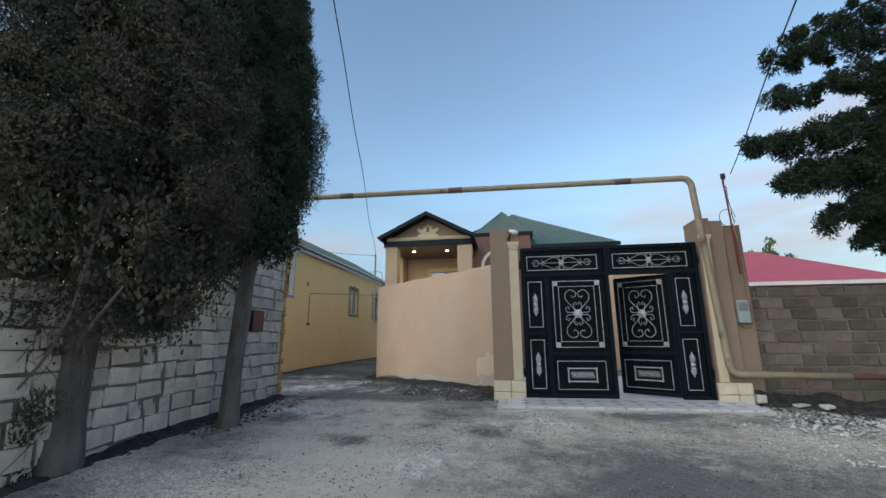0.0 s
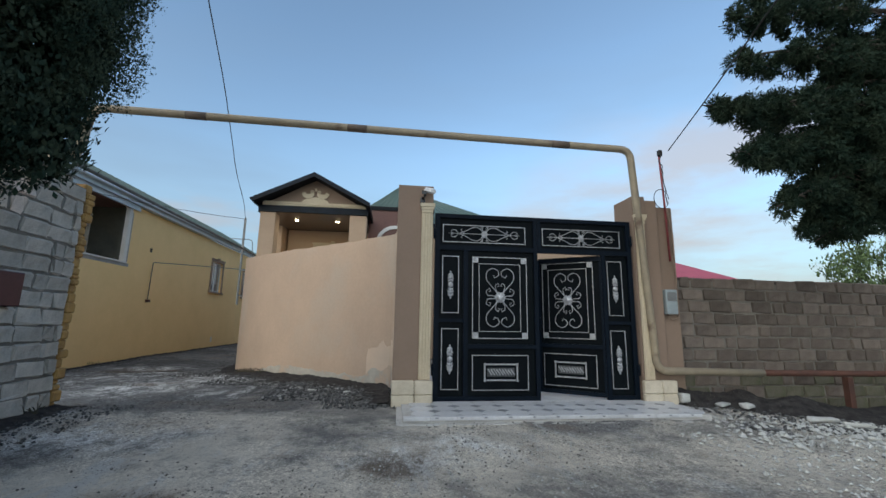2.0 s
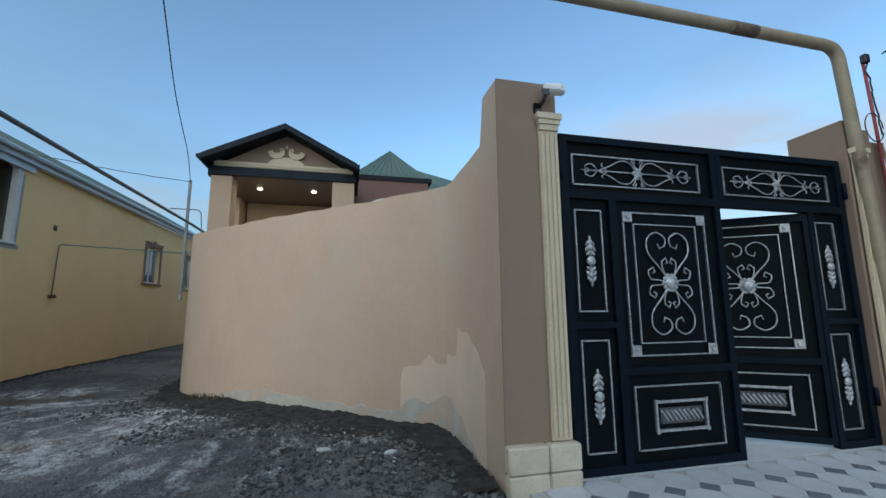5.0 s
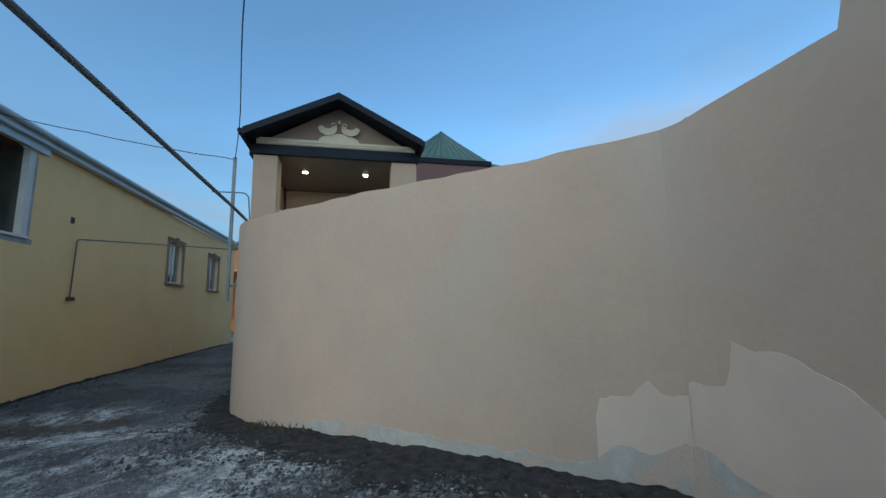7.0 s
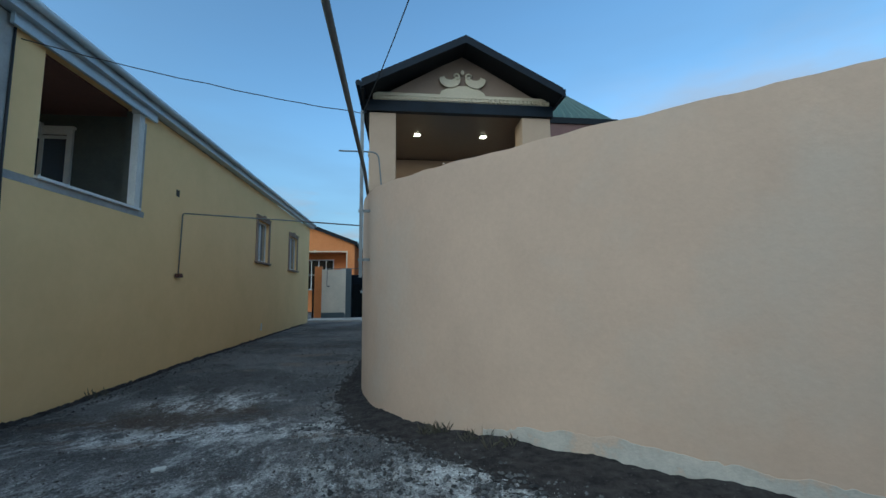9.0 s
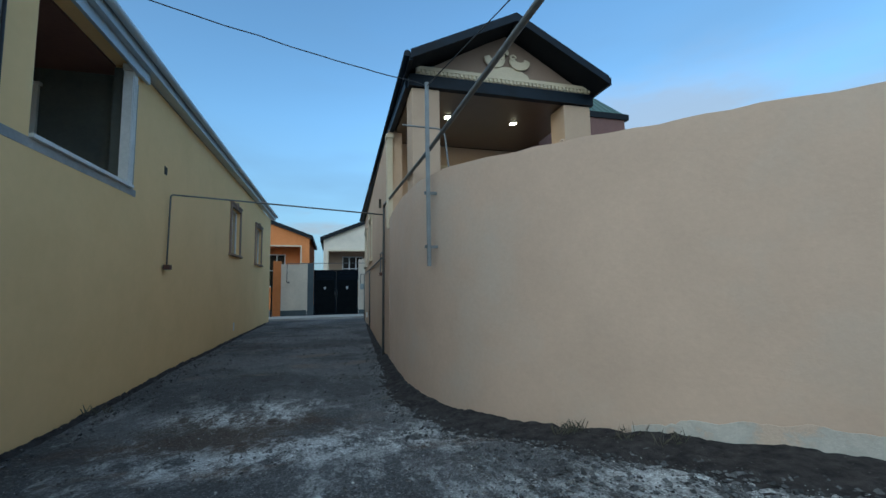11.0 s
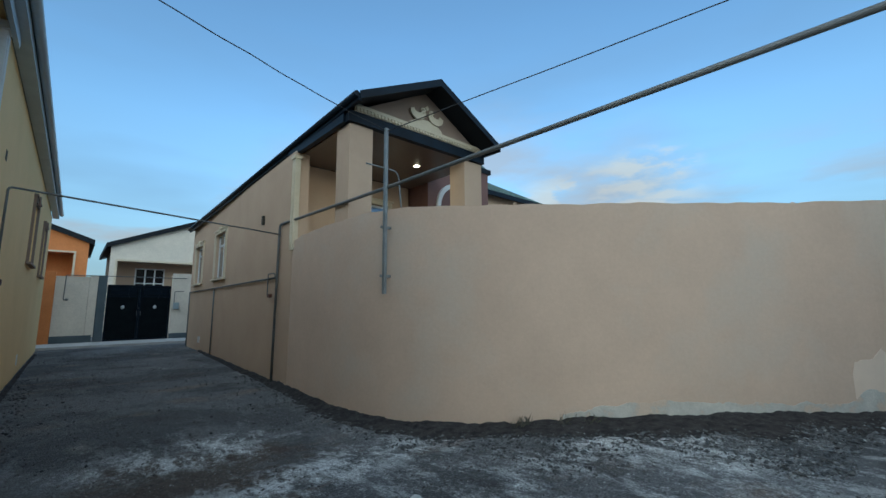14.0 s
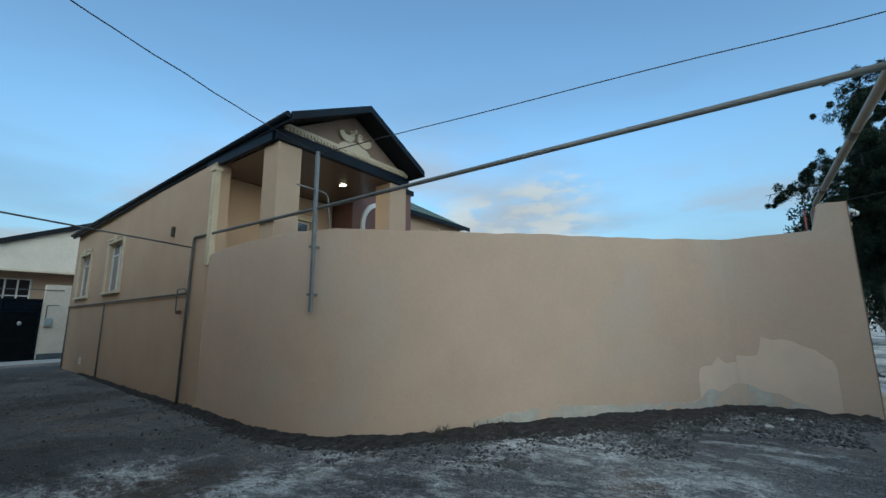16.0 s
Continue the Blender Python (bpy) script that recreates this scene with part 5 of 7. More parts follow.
def scroll_heart(root, cx, cz):
    """The tall scroll figure of a leaf: two long loops, small curls and a rosette."""
    bm = bmesh.new()
    for s in (-1, 1):
        for u in (-1, 1):
            curve_bar(bm, [(cx, cz), (cx + s * 0.09, cz + u * 0.12), (cx + s * 0.2, cz + u * 0.25), (cx + s * 0.2, cz + u * 0.37), (cx + s * 0.11, cz + u * 0.43), (cx + s * 0.02, cz + u * 0.38), (cx + s * 0.035, cz + u * 0.31), (cx + s * 0.085, cz + u * 0.29), (cx + s * 0.1, cz + u * 0.33)])
            curve_bar(bm, [(cx, cz), (cx + s * 0.1, cz + u * 0.02), (cx + s * 0.19, cz + u * 0.03), (cx + s * 0.21, cz + u * 0.1), (cx + s * 0.16, cz + u * 0.13), (cx + s * 0.145, cz + u * 0.09), (cx + s * 0.17, cz + u * 0.08)])
            curve_bar(bm, [(cx, cz), (cx + s * 0.06, cz + u * 0.1), (cx + s * 0.07, cz + u * 0.18), (cx + s * 0.03, cz + u * 0.21), (cx + s * 0.012, cz + u * 0.17), (cx + s * 0.035, cz + u * 0.16)])
    part("scrollwork", bm, "silver", root, "silver painted wrought scrollwork")
    bm = bmesh.new()
    bmesh.ops.create_icosphere(bm, subdivisions=2, radius=0.06, matrix=Matrix.Translation((cx, 0.01, cz)) @ Matrix.Diagonal((1, 0.5, 1, 1)))
    for k in range(10):
        a = 2 * math.pi * k / 10
        bmesh.ops.create_icosphere(bm, subdivisions=1, radius=0.022, matrix=Matrix.Translation((cx + 0.062 * math.cos(a), 0.015, cz + 0.062 * math.sin(a))) @ Matrix.Diagonal((1, 0.5, 1, 1)))
    part("rosette", bm, "silver", root, "silver cast rosette")


def leaf_ornament(root, cx, cz):
    """A narrow cast leaf spray with a round boss."""
    bm = bmesh.new()
    bmesh.ops.create_icosphere(bm, subdivisions=2, radius=0.042, matrix=Matrix.Translation((cx, 0.012, cz)) @ Matrix.Diagonal((1, 0.5, 1, 1)))
    for u in (-1, 1):
        for k, (off, wid, ln) in enumerate(((0.065, 0.03, 0.03), (0.105, 0.036, 0.036), (0.15, 0.026, 0.036))):
            for s in (-1, 1):
                bmesh.ops.create_icosphere(bm, subdivisions=1, radius=0.03, matrix=Matrix.Translation((cx + s * wid * 0.7, 0.016, cz + u * off)) @ Matrix.Rotation(-s * u * 0.7, 4, "Y") @ Matrix.Diagonal((0.55, 0.45, ln / 0.03, 1)))
        bmesh.ops.create_icosphere(bm, subdivisions=1, radius=0.03, matrix=Matrix.Translation((cx, 0.018, cz + u * 0.185)) @ Matrix.Diagonal((0.45, 0.4, 0.9, 1)))
        tube(bm, [(cx, 0.02, cz + u * 0.04), (cx, 0.02, cz + u * 0.18)], 0.012, 5)
    part("cast_leaf", bm, "silver", root, "silver cast leaf ornament")


def top_scroll(root, cx, cz, half):
    bm = bmesh.new()
    tube(bm, [(cx - half + 0.05, 0.018, cz), (cx + half - 0.05, 0.018, cz)], 0.006, 5)
    for s in (-1, 1):
        for u in (-1, 1):
            curve_bar(bm, [(cx + s * 0.02, cz + u * 0.02), (cx + s * 0.08, cz + u * 0.09), (cx + s * 0.17, cz + u * 0.1), (cx + s * 0.27, cz + u * 0.05), (cx + s * 0.38, cz + u * 0.005)], 0.006)
            curve_bar(bm, [(cx + s * 0.01, cz), (cx + s * 0.035, cz + u * 0.08), (cx + s * 0.06, cz + u * 0.11), (cx + s * 0.035, cz + u * 0.115), (cx + s * 0.02, cz + u * 0.09)], 0.006)
            curve_bar(bm, [(cx + s * 0.3, cz), (cx + s * 0.36, cz + u * 0.05), (cx + s * 0.345, cz + u * 0.065)], 0.006)
            curve_bar(bm, [(cx + s * 0.4, cz + u * 0.005), (cx + s * 0.45, cz + u * 0.055), (cx + s * 0.51, cz + u * 0.04), (cx + s * 0.515, cz + u * 0.012), (cx + s * 0.48, cz + u * 0.015)], 0.006)
    part("scrollwork", bm, "silver", root, "silver painted wrought scrollwork")
    bm = bmesh.new()
    for r, y in ((0.06, 0.012), (0.035, 0.004)):
        prism(bm, [(cx + r * math.cos(a), y + 0.01, cz + r * math.sin(a)) for a in (0, math.pi / 2, math.pi, 1.5 * math.pi)], [(cx + r * 0.7 * math.cos(a), y, cz + r * 0.7 * math.sin(a)) for a in (0, math.pi / 2, math.pi, 1.5 * math.pi)])
    part("rosette", bm, "silver", root, "silver diamond rosette")


def main_leaf(root, x0):
    """The wide part of a leaf, x0 its left edge: a tall scroll panel above a low cast panel."""
    panel(root, x0 + 0.0, x0 + 1.01, 0.78, 2.15, x0 + 0.065, x0 + 0.9, 0.86, 2.06)
    bm = bmesh.new()
    border(bm, x0 + 0.165, x0 + 0.8, 0.96, 1.96, 0.008, 0.02, 0.034)
    part("inner_border", bm, "silver", root, "silver inner border")
    for x in (x0 + 0.065, x0 + 0.81):
        for z in (0.86, 1.97):
            bm = bmesh.new()
            box(bm, x, x + 0.09, 0.008, 0.022, z, z + 0.09, 0.006)
            box(bm, x + 0.025, x + 0.065, 0.0, 0.0075, z + 0.025, z + 0.065, 0.006)
            part("corner_tile", bm, "silver", root, "square silver cast corner")
    scroll_heart(root, x0 + 0.485, 1.46)
    panel(root, x0 + 0.0, x0 + 1.01, 0.06, 0.72, x0 + 0.065, x0 + 0.9, 0.14, 0.63)
    bm = bmesh.new()
    border(bm, x0 + 0.24, x0 + 0.74, 0.27, 0.51, 0.02, 0.012, 0.034)
    for x in (x0 + 0.24, x0 + 0.72):
        for z in (0.26, 0.49):
            box(bm, x - 0.006, x + 0.026, 0.006, 0.012, z, z + 0.03, 0.004)
    part("cast_frame", bm, "silver", root, "small silver rectangle frame")
    bm = bmesh.new()
    part("cast_back", (lambda b: (box(b, x0 + 0.29, x0 + 0.69, 0.022, 0.034, 0.33, 0.45), b)[1])(bmesh.new()), "silver_dark", root)
    for k in range(9):
        x = x0 + 0.3 + k * 0.042
        prism(bm, [(x - 0.01, 0.021, 0.43 - 0.01 * (k % 2)), (x + 0.004, 0.021, 0.44), (x + 0.06, 0.021, 0.36), (x + 0.05, 0.021, 0.345)], [(x - 0.006, 0.01, 0.428 - 0.01 * (k % 2)), (x + 0.002, 0.01, 0.435), (x + 0.055, 0.01, 0.36), (x + 0.05, 0.01, 0.35)])
    part("cast_relief", bm, "silver", root, "silver cast twisted relief")


main_leaf(gate, 0.5)
panel(gate, 0.07, 0.43, 1.14, 2.15, 0.115, 0.365, 1.22, 2.06)
panel(gate, 0.07, 0.43, 0.06, 1.09, 0.115, 0.365, 0.15, 1.0)
leaf_ornament(gate, 0.24, 1.63)
leaf_ornament(gate, 0.24, 0.57)
panel(gate, 0.07, 1.51, 2.22, H - 0.06, 0.115, 1.39, 2.27, 2.54)
top_scroll(gate, 0.75, 2.405, 0.6)
panel(gate, 1.63, W - 0.07, 2.22, H - 0.06, 1.66, 2.93, 2.27, 2.54)
top_scroll(gate, 2.29, 2.405, 0.6)
panel(gate, 2.66, W - 0.07, 1.14, 2.15, 2.69, 2.93, 1.22, 2.06)
panel(gate, 2.66, W - 0.07, 0.06, 1.09, 2.69, 2.93, 0.15, 1.0)
leaf_ornament(gate, 2.81, 1.63)
leaf_ornament(gate, 2.81, 0.57)
# the wicket, hinged at its right edge and swung inwards
WICKET = 35.0
wicket = new("wicket_door")
wicket.parent = gate
wicket.matrix_local = pose(2.6, 0.01, 0.0, 0, 0, -WICKET) @ Matrix.Diagonal((0.955, 1, 1, 1)) @ Matrix.Translation((-1.01, 0, 0))
bm = bmesh.new()
bars(bm, ((-0.04, 0.0, 0.03, 2.13), (0.965, 1.005, 0.03, 2.13), (0.0, 0.965, 0.03, 0.09), (0.0, 0.965, 2.07, 2.13), (0.0, 0.965, 0.72, 0.78)), 0.0, 0.05)
part("door_frame", bm, "gate", wicket, "black steel wicket frame")
main_leaf(wicket, -0.035)
bm = bmesh.new()
tube(bm, bend([(0.0, -0.01, 1.0), (0.0, -0.06, 1.0), (0.0, -0.06, 1.18), (0.0, -0.01, 1.18)], 0.02), 0.01, 6)
part("door_handle", bm, "gate", wicket, "black bar handle")
for z in (0.35, 2.3):
    for x in (-0.012, W - 0.01):
        bm = bmesh.new()
        tube(bm, [(x, -0.02, z), (x, -0.02, z + 0.16)], 0.018, 8)
        part("hinge", bm, "gate", gate)

# threshold slab with hexagon-pattern tiles
bm = bmesh.new()
box(bm, -0.12, 3.74, 6.75, 7.7, 0.2, 0.49)
put("threshold_slab", bm, "concrete", label="grey concrete threshold slab before the gate", kind="structure")
bm = bmesh.new()
prism(bm, [(-0.45, 6.55, 0.25), (4.35, 6.5, 0.25), (4.5, 7.3, 0.25), (3.75, 7.69, 0.25), (-0.2, 7.6, 0.25)], [(-0.2, 6.7, 0.44), (4.0, 6.65, 0.43), (4.2, 7.2, 0.45), (3.75, 7.69, 0.46), (-0.18, 7.6, 0.46)])
put("cement_skirt", bm, "concrete", label="rough cement skirt round the threshold", kind="structure")
# courtyard paving beyond the gate
bm = bmesh.new()
box(bm, 0.3, 3.42, 7.705, 12.0, 0.3, 0.5)
put("yard_paving", bm, "tile_white", label="pale tiled yard inside the gate", kind="structure")

# ---- pipes ----
gas = thing("gas_pipe", (3.6, 7.58, 0.9), "cream painted gas pipe with rust-brown joints spanning over the lane", "pipe")
GI = Matrix.Translation((-3.6, -7.58, -0.9))


def gput(root, inv, name, bm, mat, label=""):
    ob = put(name, bm, mat, root, label)
    ob.matrix_parent_inverse = inv
    return ob


PY = 7.595
bm = bmesh.new()
tube(bm, bend([(-5.9, PY, 3.68), (-4.6, PY, 3.68), (-4.5, PY, 4.44), (3.42, PY, 4.37), (3.62, PY, 0.93), (5.35, PY, 0.9)], 0.17), 0.056, 12)
gput(gas, GI, "pipe_run", bm, "pipe", "cream painted steel pipe")
bm = bmesh.new()
tube(bm, [(5.35, PY, 0.9), (13.5, PY, 0.86)], 0.045, 10)
gput(gas, GI, "pipe_end", bm, "rust", "rust-brown pipe length")
for x in (-3.15, -0.9, 2.25):
    bm = bmesh.new()
    z = 4.44 - (x + 4.5) / 7.92 * 0.07
    tube(bm, [(x - 0.14, PY, z + 0.002), (x + 0.14, PY, z - 0.002)], 0.058, 12)
    gput(gas, GI, "weld_band", bm, "band", "brown rusted joint")
for x in (6.8, 9.8):
    bm = bmesh.new()
    box(bm, x - 0.045, x + 0.045, PY - 0.045, PY + 0.045, -0.05, 0.84)
    gput(gas, GI, "pipe_post", bm, "rust", "rust-brown steel post")
thin = thing("alley_pipe", (-4.88, 18.5, 0.2), "grey painted gas pipe along the alley and the house wall", "pipe")
TI = Matrix.Translation((4.88, -18.5, -0.2))
bm = bmesh.new()
tube(bm, bend([(-4.64, 7.7, 3.64), (-4.74, 14.5, 3.65), (-4.9, 18.5, 3.65), (-4.93, 18.5, 0.1)], 0.12), 0.028, 10)
gput(thin, TI, "pipe_run", bm, "pipe_grey")
bm = bmesh.new()
tube(bm, [(-4.9, 18.52, 2.46), (-4.53, 29.8, 2.43)], 0.022, 8)
tube(bm, [(-4.68, 24.95, 2.44), (-4.68, 24.95, 0.1)], 0.022, 8)
tube(bm, [(-4.53, 29.7, 2.43), (-4.53, 29.7, 0.1)], 0.022, 8)
gput(thin, TI, "branch_pipe", bm, "pipe_grey")
bm = bmesh.new()
tube(bm, bend([(-4.93, 18.52, 2.46), (-4.93, 18.62, 2.56), (-4.93, 19.0, 2.56), (-4.93, 19.0, 2.06), (-4.93, 18.8, 2.06)], 0.04, 4), 0.014, 6)
gput(thin, TI, "valve_loop", bm, "pipe_grey")
bm = bmesh.new()
box(bm, -4.97, -4.9, 18.76, 18.9, 2.02, 2.1, 0.01)
gput(thin, TI, "valve", bm, "rust")
cross = thing("cross_pipe", (-9.07, 18.1, 2.1), "thin gas pipe crossing the alley down a yellow wall", "pipe")
CI = Matrix.Translation((9.07, -18.1, -2.1))
bm = bmesh.new()
tube(bm, bend([(-9.09, 17.9, 2.18), (-9.09, 17.95, 3.6), (-7.0, 18.3, 3.53), (-4.93, 18.45, 3.42)], 0.06, 4), 0.016, 8)
gput(cross, CI, "pipe_run", bm, "pipe_grey")
bm = bmesh.new()
box(bm, -9.13, -9.02, 17.83, 17.97, 2.14, 2.23, 0.01)
tube(bm, [(-9.07, 17.78, 2.18), (-9.07, 18.05, 2.18)], 0.02, 6)
gput(cross, CI, "valve", bm, "rust")

# mast on the yard wall with its cables
mast = thing("cable_mast", (-4.95, 14.9, 2.0), "galvanised steel cable mast bolted to a peach wall", "mast")
MX, MY = -4.78, 14.45
MI = Matrix.Translation((4.95, -14.9, -2.0))
bm = bmesh.new()
box(bm, MX - 0.025, MX + 0.025, MY - 0.025, MY + 0.025, 2.0, 4.6)
gput(mast, MI, "pole", bm, "galv")
for z in (2.25, 3.0):
    bm = bmesh.new()
    box(bm, MX - 0.045, MX + 0.2, MY + 0.026, MY + 0.06, z, z + 0.04)
    gput(mast, MI, "bracket", bm, "galv")
bm = bmesh.new()
tube(bm, bend([(MX - 0.35, MY, 3.95), (MX + 0.25, MY + 0.02, 3.95), (MX + 0.32, MY + 0.0, 3.2), (MX + 0.3, MY - 0.18, 2.9)], 0.12), 0.012, 6)
gput(mast, MI, "cable_conduit", bm, "galv")


def sagging(a, b, sag, n=24, wob=0.0):
    a, b = Vector(a), Vector(b)
    return [a.lerp(b, t) + Vector((wob * noise.noise(Vector((t * 9, 1, 0))), 0, -4 * sag * t * (1 - t) + wob * noise.noise(Vector((t * 9, 5, 0))))) for t in (k / n for k in range(n + 1))]


def cable(name, label, pts, r):
    bm = bmesh.new()
    tube(bm, pts, r, 8)
    ob = put(name, bm, "cable", label=label, category="cable")
    return ob


d = Vector((-0.2655, 0.962, -0.06))
cable("overhead_cable", "thin black cable from a wall mast out over the lane", sagging((MX, MY, 4.55), (1.74, -9.0, 6.28), 0.03, 40, 0.05), 0.007)
cable("overhead_cable", "thin black cable from a wall mast to a yellow house", sagging((MX, MY, 4.56), (-9.07, 13.75, 5.08), 0.07, 24, 0.02), 0.007)
cable("overhead_cable", "twisted black cables from a red mast out over the street", sagging((4.12, 7.62, 4.42), (-1.3, -9.0, 6.1), 0.2, 30, 0.03), 0.008)

# red mast and meter box on the east pillar
rm = thing("red_mast", (4.05, 7.74, 2.2), "thin red painted service mast with loose cables", "mast")
RMI = Matrix.Translation((-4.05, -7.74, -2.2))
bm = bmesh.new()
tube(bm, [(4.08, 7.74, 2.6), (4.06, 7.74, 3.6), (4.03, 7.74, 4.4)], 0.016, 8)
gput(rm, RMI, "pole", bm, "red_pole")
bm = bmesh.new()
tube(bm, sagging((4.03, 7.72, 4.42), (4.1, 7.72, 3.55), 0.0, 12, 0.08), 0.008, 5)
tube(bm, [(4.0 + 0.13 * math.cos(a), 7.72, 3.62 + 0.16 * math.sin(a)) for a in np.linspace(0, 1.9 * math.pi, 16)], 0.006, 5)
box(bm, 4.0, 4.07, 7.69, 7.75, 4.36, 4.46, 0.01)
gput(rm, RMI, "loose_cable", bm, "cable")
mb = thing("meter_box", (3.98, 7.75, 1.76), "pale grey metal meter box on a brown pillar", "meter box")
bm = bmesh.new()
box(bm, -0.07, 0.12, -0.08, 0.04, 0.0, 0.38, 0.01)
part("case", bm, "box_grey", mb)
bm = bmesh.new()
tube(bm, bend([(0.0, -0.02, 0.0), (0.02, -0.02, -0.09), (0.16, -0.02, -0.05), (0.17, -0.02, 1.3), (0.1, -0.02, 1.7)], 0.05), 0.012, 6)
part("conduit", bm, "pillar", mb)
bm = bmesh.new()
box(bm, -0.05, 0.1, -0.084, -0.0805, 0.2, 0.34)
part("cover", bm, "galv", mb)

# camera on the west pillar
sc = thing("security_camera", (0.12, 7.68, 3.42), "white security camera on a gate pillar", "security camera")
bm = bmesh.new()
box(bm, -0.05, 0.02, -0.02, 0.018, -0.09, 0.0, 0.01)
tube(bm, [(-0.015, -0.01, -0.04), (-0.0, -0.07, -0.02), (0.03, -0.09, 0.07)], 0.018, 8)
part("bracket", bm, "lens", sc, "black bracket")
bm = bmesh.new()
box(bm, -0.05, 0.05, -0.12, 0.05, 0.0, 0.075, 0.02)
body = part("body", bm, "plastic_white", sc)
body.matrix_local = pose(0.05, -0.08, 0.05, 18, 0, 50)
bm = bmesh.new()
box(bm, -0.035, 0.035, -0.126, -0.121, 0.012, 0.068, 0.002)
ln = part("lens", bm, "lens", sc)
ln.matrix_local = body.matrix_local

# wall meter and cable on the yellow house
ym = thing("meter_box", (YX + 0.01, 13.56, 1.94), "white plastic meter box on a yellow wall", "meter box")
bm = bmesh.new()
box(bm, 0, 0.1, -0.15, 0.12, 0, 0.42, 0.015)
part("case", bm, "plastic_white", ym)
bm = bmesh.new()
box(bm, 0.101, 0.105, 0.0, 0.08, 0.1, 0.2)
part("window_pane", bm, "lens", ym)
cable("wall_cable", "dark cable running down a yellow wall", bend([(YX + 0.03, 13.7, 5.2), (YX + 0.035, 13.7, 3.4), (YX + 0.035, 13.76, 1.78), (YX + 0.02, 13.2, 1.6)], 0.06), 0.016)
bm = bmesh.new()
box(bm, YX + 0.001, YX + 0.006, 17.72, 17.86, 3.95, 4.1)
put("vent_hole", bm, "hole", label="small square vent hole in a yellow wall", category="vent")
bm = bmesh.new()
box(bm, YX + 0.001, YX + 0.02, 23.72, 23.82, 0.45, 0.7, 0.004)
put("wall_vent", bm, "white", label="small white vent plate low on a yellow wall", category="vent")
bm = bmesh.new()
box(bm, -4.87, -4.8, 19.78, 19.88, 3.86, 4.08)
put("vent_hole", bm, "hole", label="small vent hole in a peach house wall", category="vent")

bm = bmesh.new()
box(bm, -4.64, -4.585, 27.0, 27.1, 0.5, 0.72, 0.004)
put("wall_vent", bm, "white", label="small white vent plate low on a peach wall", category="vent")

# ---- block walls ----
def block_wall(name, label, p0, p1, z0, tops, course, length, mats, backing, thick=0.2, seed=3, gap=0.012, jag=0.011):
    """Courses of blocks on a mortar core; tops(s) gives the height of the wall at s metres along."""
    rng = random.Random(seed)
    p0, p1 = Vector((*p0, 0)), Vector((*p1, 0))
    d = (p1 - p0).normalized()
    total = (p1 - p0).length
    ang = math.degrees(math.atan2(d.y, d.x))
    n = int(total / 0.2)
    bm = bmesh.new()
    base = pose(p0.x, p0.y, 0, 0, 0, ang)
    for k in range(n):
        s0, s1 = total * k / n, total * (k + 1) / n
        box(bm, s0, s1, 0.022, thick - 0.022, z0, tops((s0 + s1) / 2) - 0.02)
    bmesh.ops.transform(bm, matrix=base, verts=bm.verts)
    wall = put(name, bm, backing, label=label, kind="structure")
    shapes = {}
    row = 0
    z = z0
    while z < 4:
        s = -length * (0.5 if row % 2 else 0.05) + rng.uniform(-0.05, 0.05)
        while s < total:
            ln = length * rng.choice((1, 1, 1, 0.9, 0.55, 1.05))
            a, b = max(s, 0), min(s + ln, total)
            if b - a > 0.08 and z + course * 0.6 < tops((a + b) / 2):
                key = (round((b - a) * 20), rng.randrange(3), rng.choice(mats(z, (a + b) / 2)))
                if key not in shapes:
                    bm = bmesh.new()
                    box(bm, gap / 2, key[0] / 20 - gap / 2, 0, thick, gap / 2, course - gap / 2, 0.016)
                    for v in bm.verts:
                        v.co += Vector([rng.uniform(-jag, jag) for _ in range(3)])
                    me = bpy.data.meshes.new("block")
                    bm.to_mesh(me)
                    bm.free()
                    me.materials.append(M[key[2]])
                    shapes[key] = me
                ob = new("block", shapes[key])
                ob.parent = wall
                ob.matrix_local = base @ pose(a, rng.uniform(-0.008, 0.008), z, 0, rng.uniform(-0.4, 0.4), 0)
            s += ln
        z += course
        row += 1
    return wall


def west_top(s):
    y = 7.62 - s
    return 3.3 if y > 5.2 else 2.06


block_wall("wall_west", "weathered grey block wall with a broken pale upper part", (-4.62, 7.62), (-4.2, 2.0), 0.28, west_top, 0.2, 0.4,
           lambda z, s: ("block_pink", "block_pink", "block") if z > 2.5 and s > 0.8 else ("block_grey",) if s < 1.9 else ("block",), "mortar", seed=5, gap=0.02, jag=0.02)
bm = bmesh.new()
rng = random.Random(4)
zz = 0.4
while zz < 3.3:
    h = rng.uniform(0.05, 0.14)
    w = rng.uniform(0.1, 0.17)
    box(bm, -4.6, -4.6 + w + 0.04, 7.63, 7.76 + rng.uniform(0, 0.04), zz, min(3.35, zz + h), 0.02)
    zz += h
put("wall_west_end", bm, "ochre", label="rough ochre-painted broken wall end", kind="structure")
block_wall("wall_east", "brown-grey block garden wall", (4.2, 8.0), (13.5, 8.35), -0.14, lambda s: 2.34 + 0.02 * math.sin(s * 3), 0.195, 0.4, lambda z, s: ("block_moss", "block_brown") if z < 0.8 else ("block_brown",), "mortar", seed=8, gap=0.018, jag=0.013)

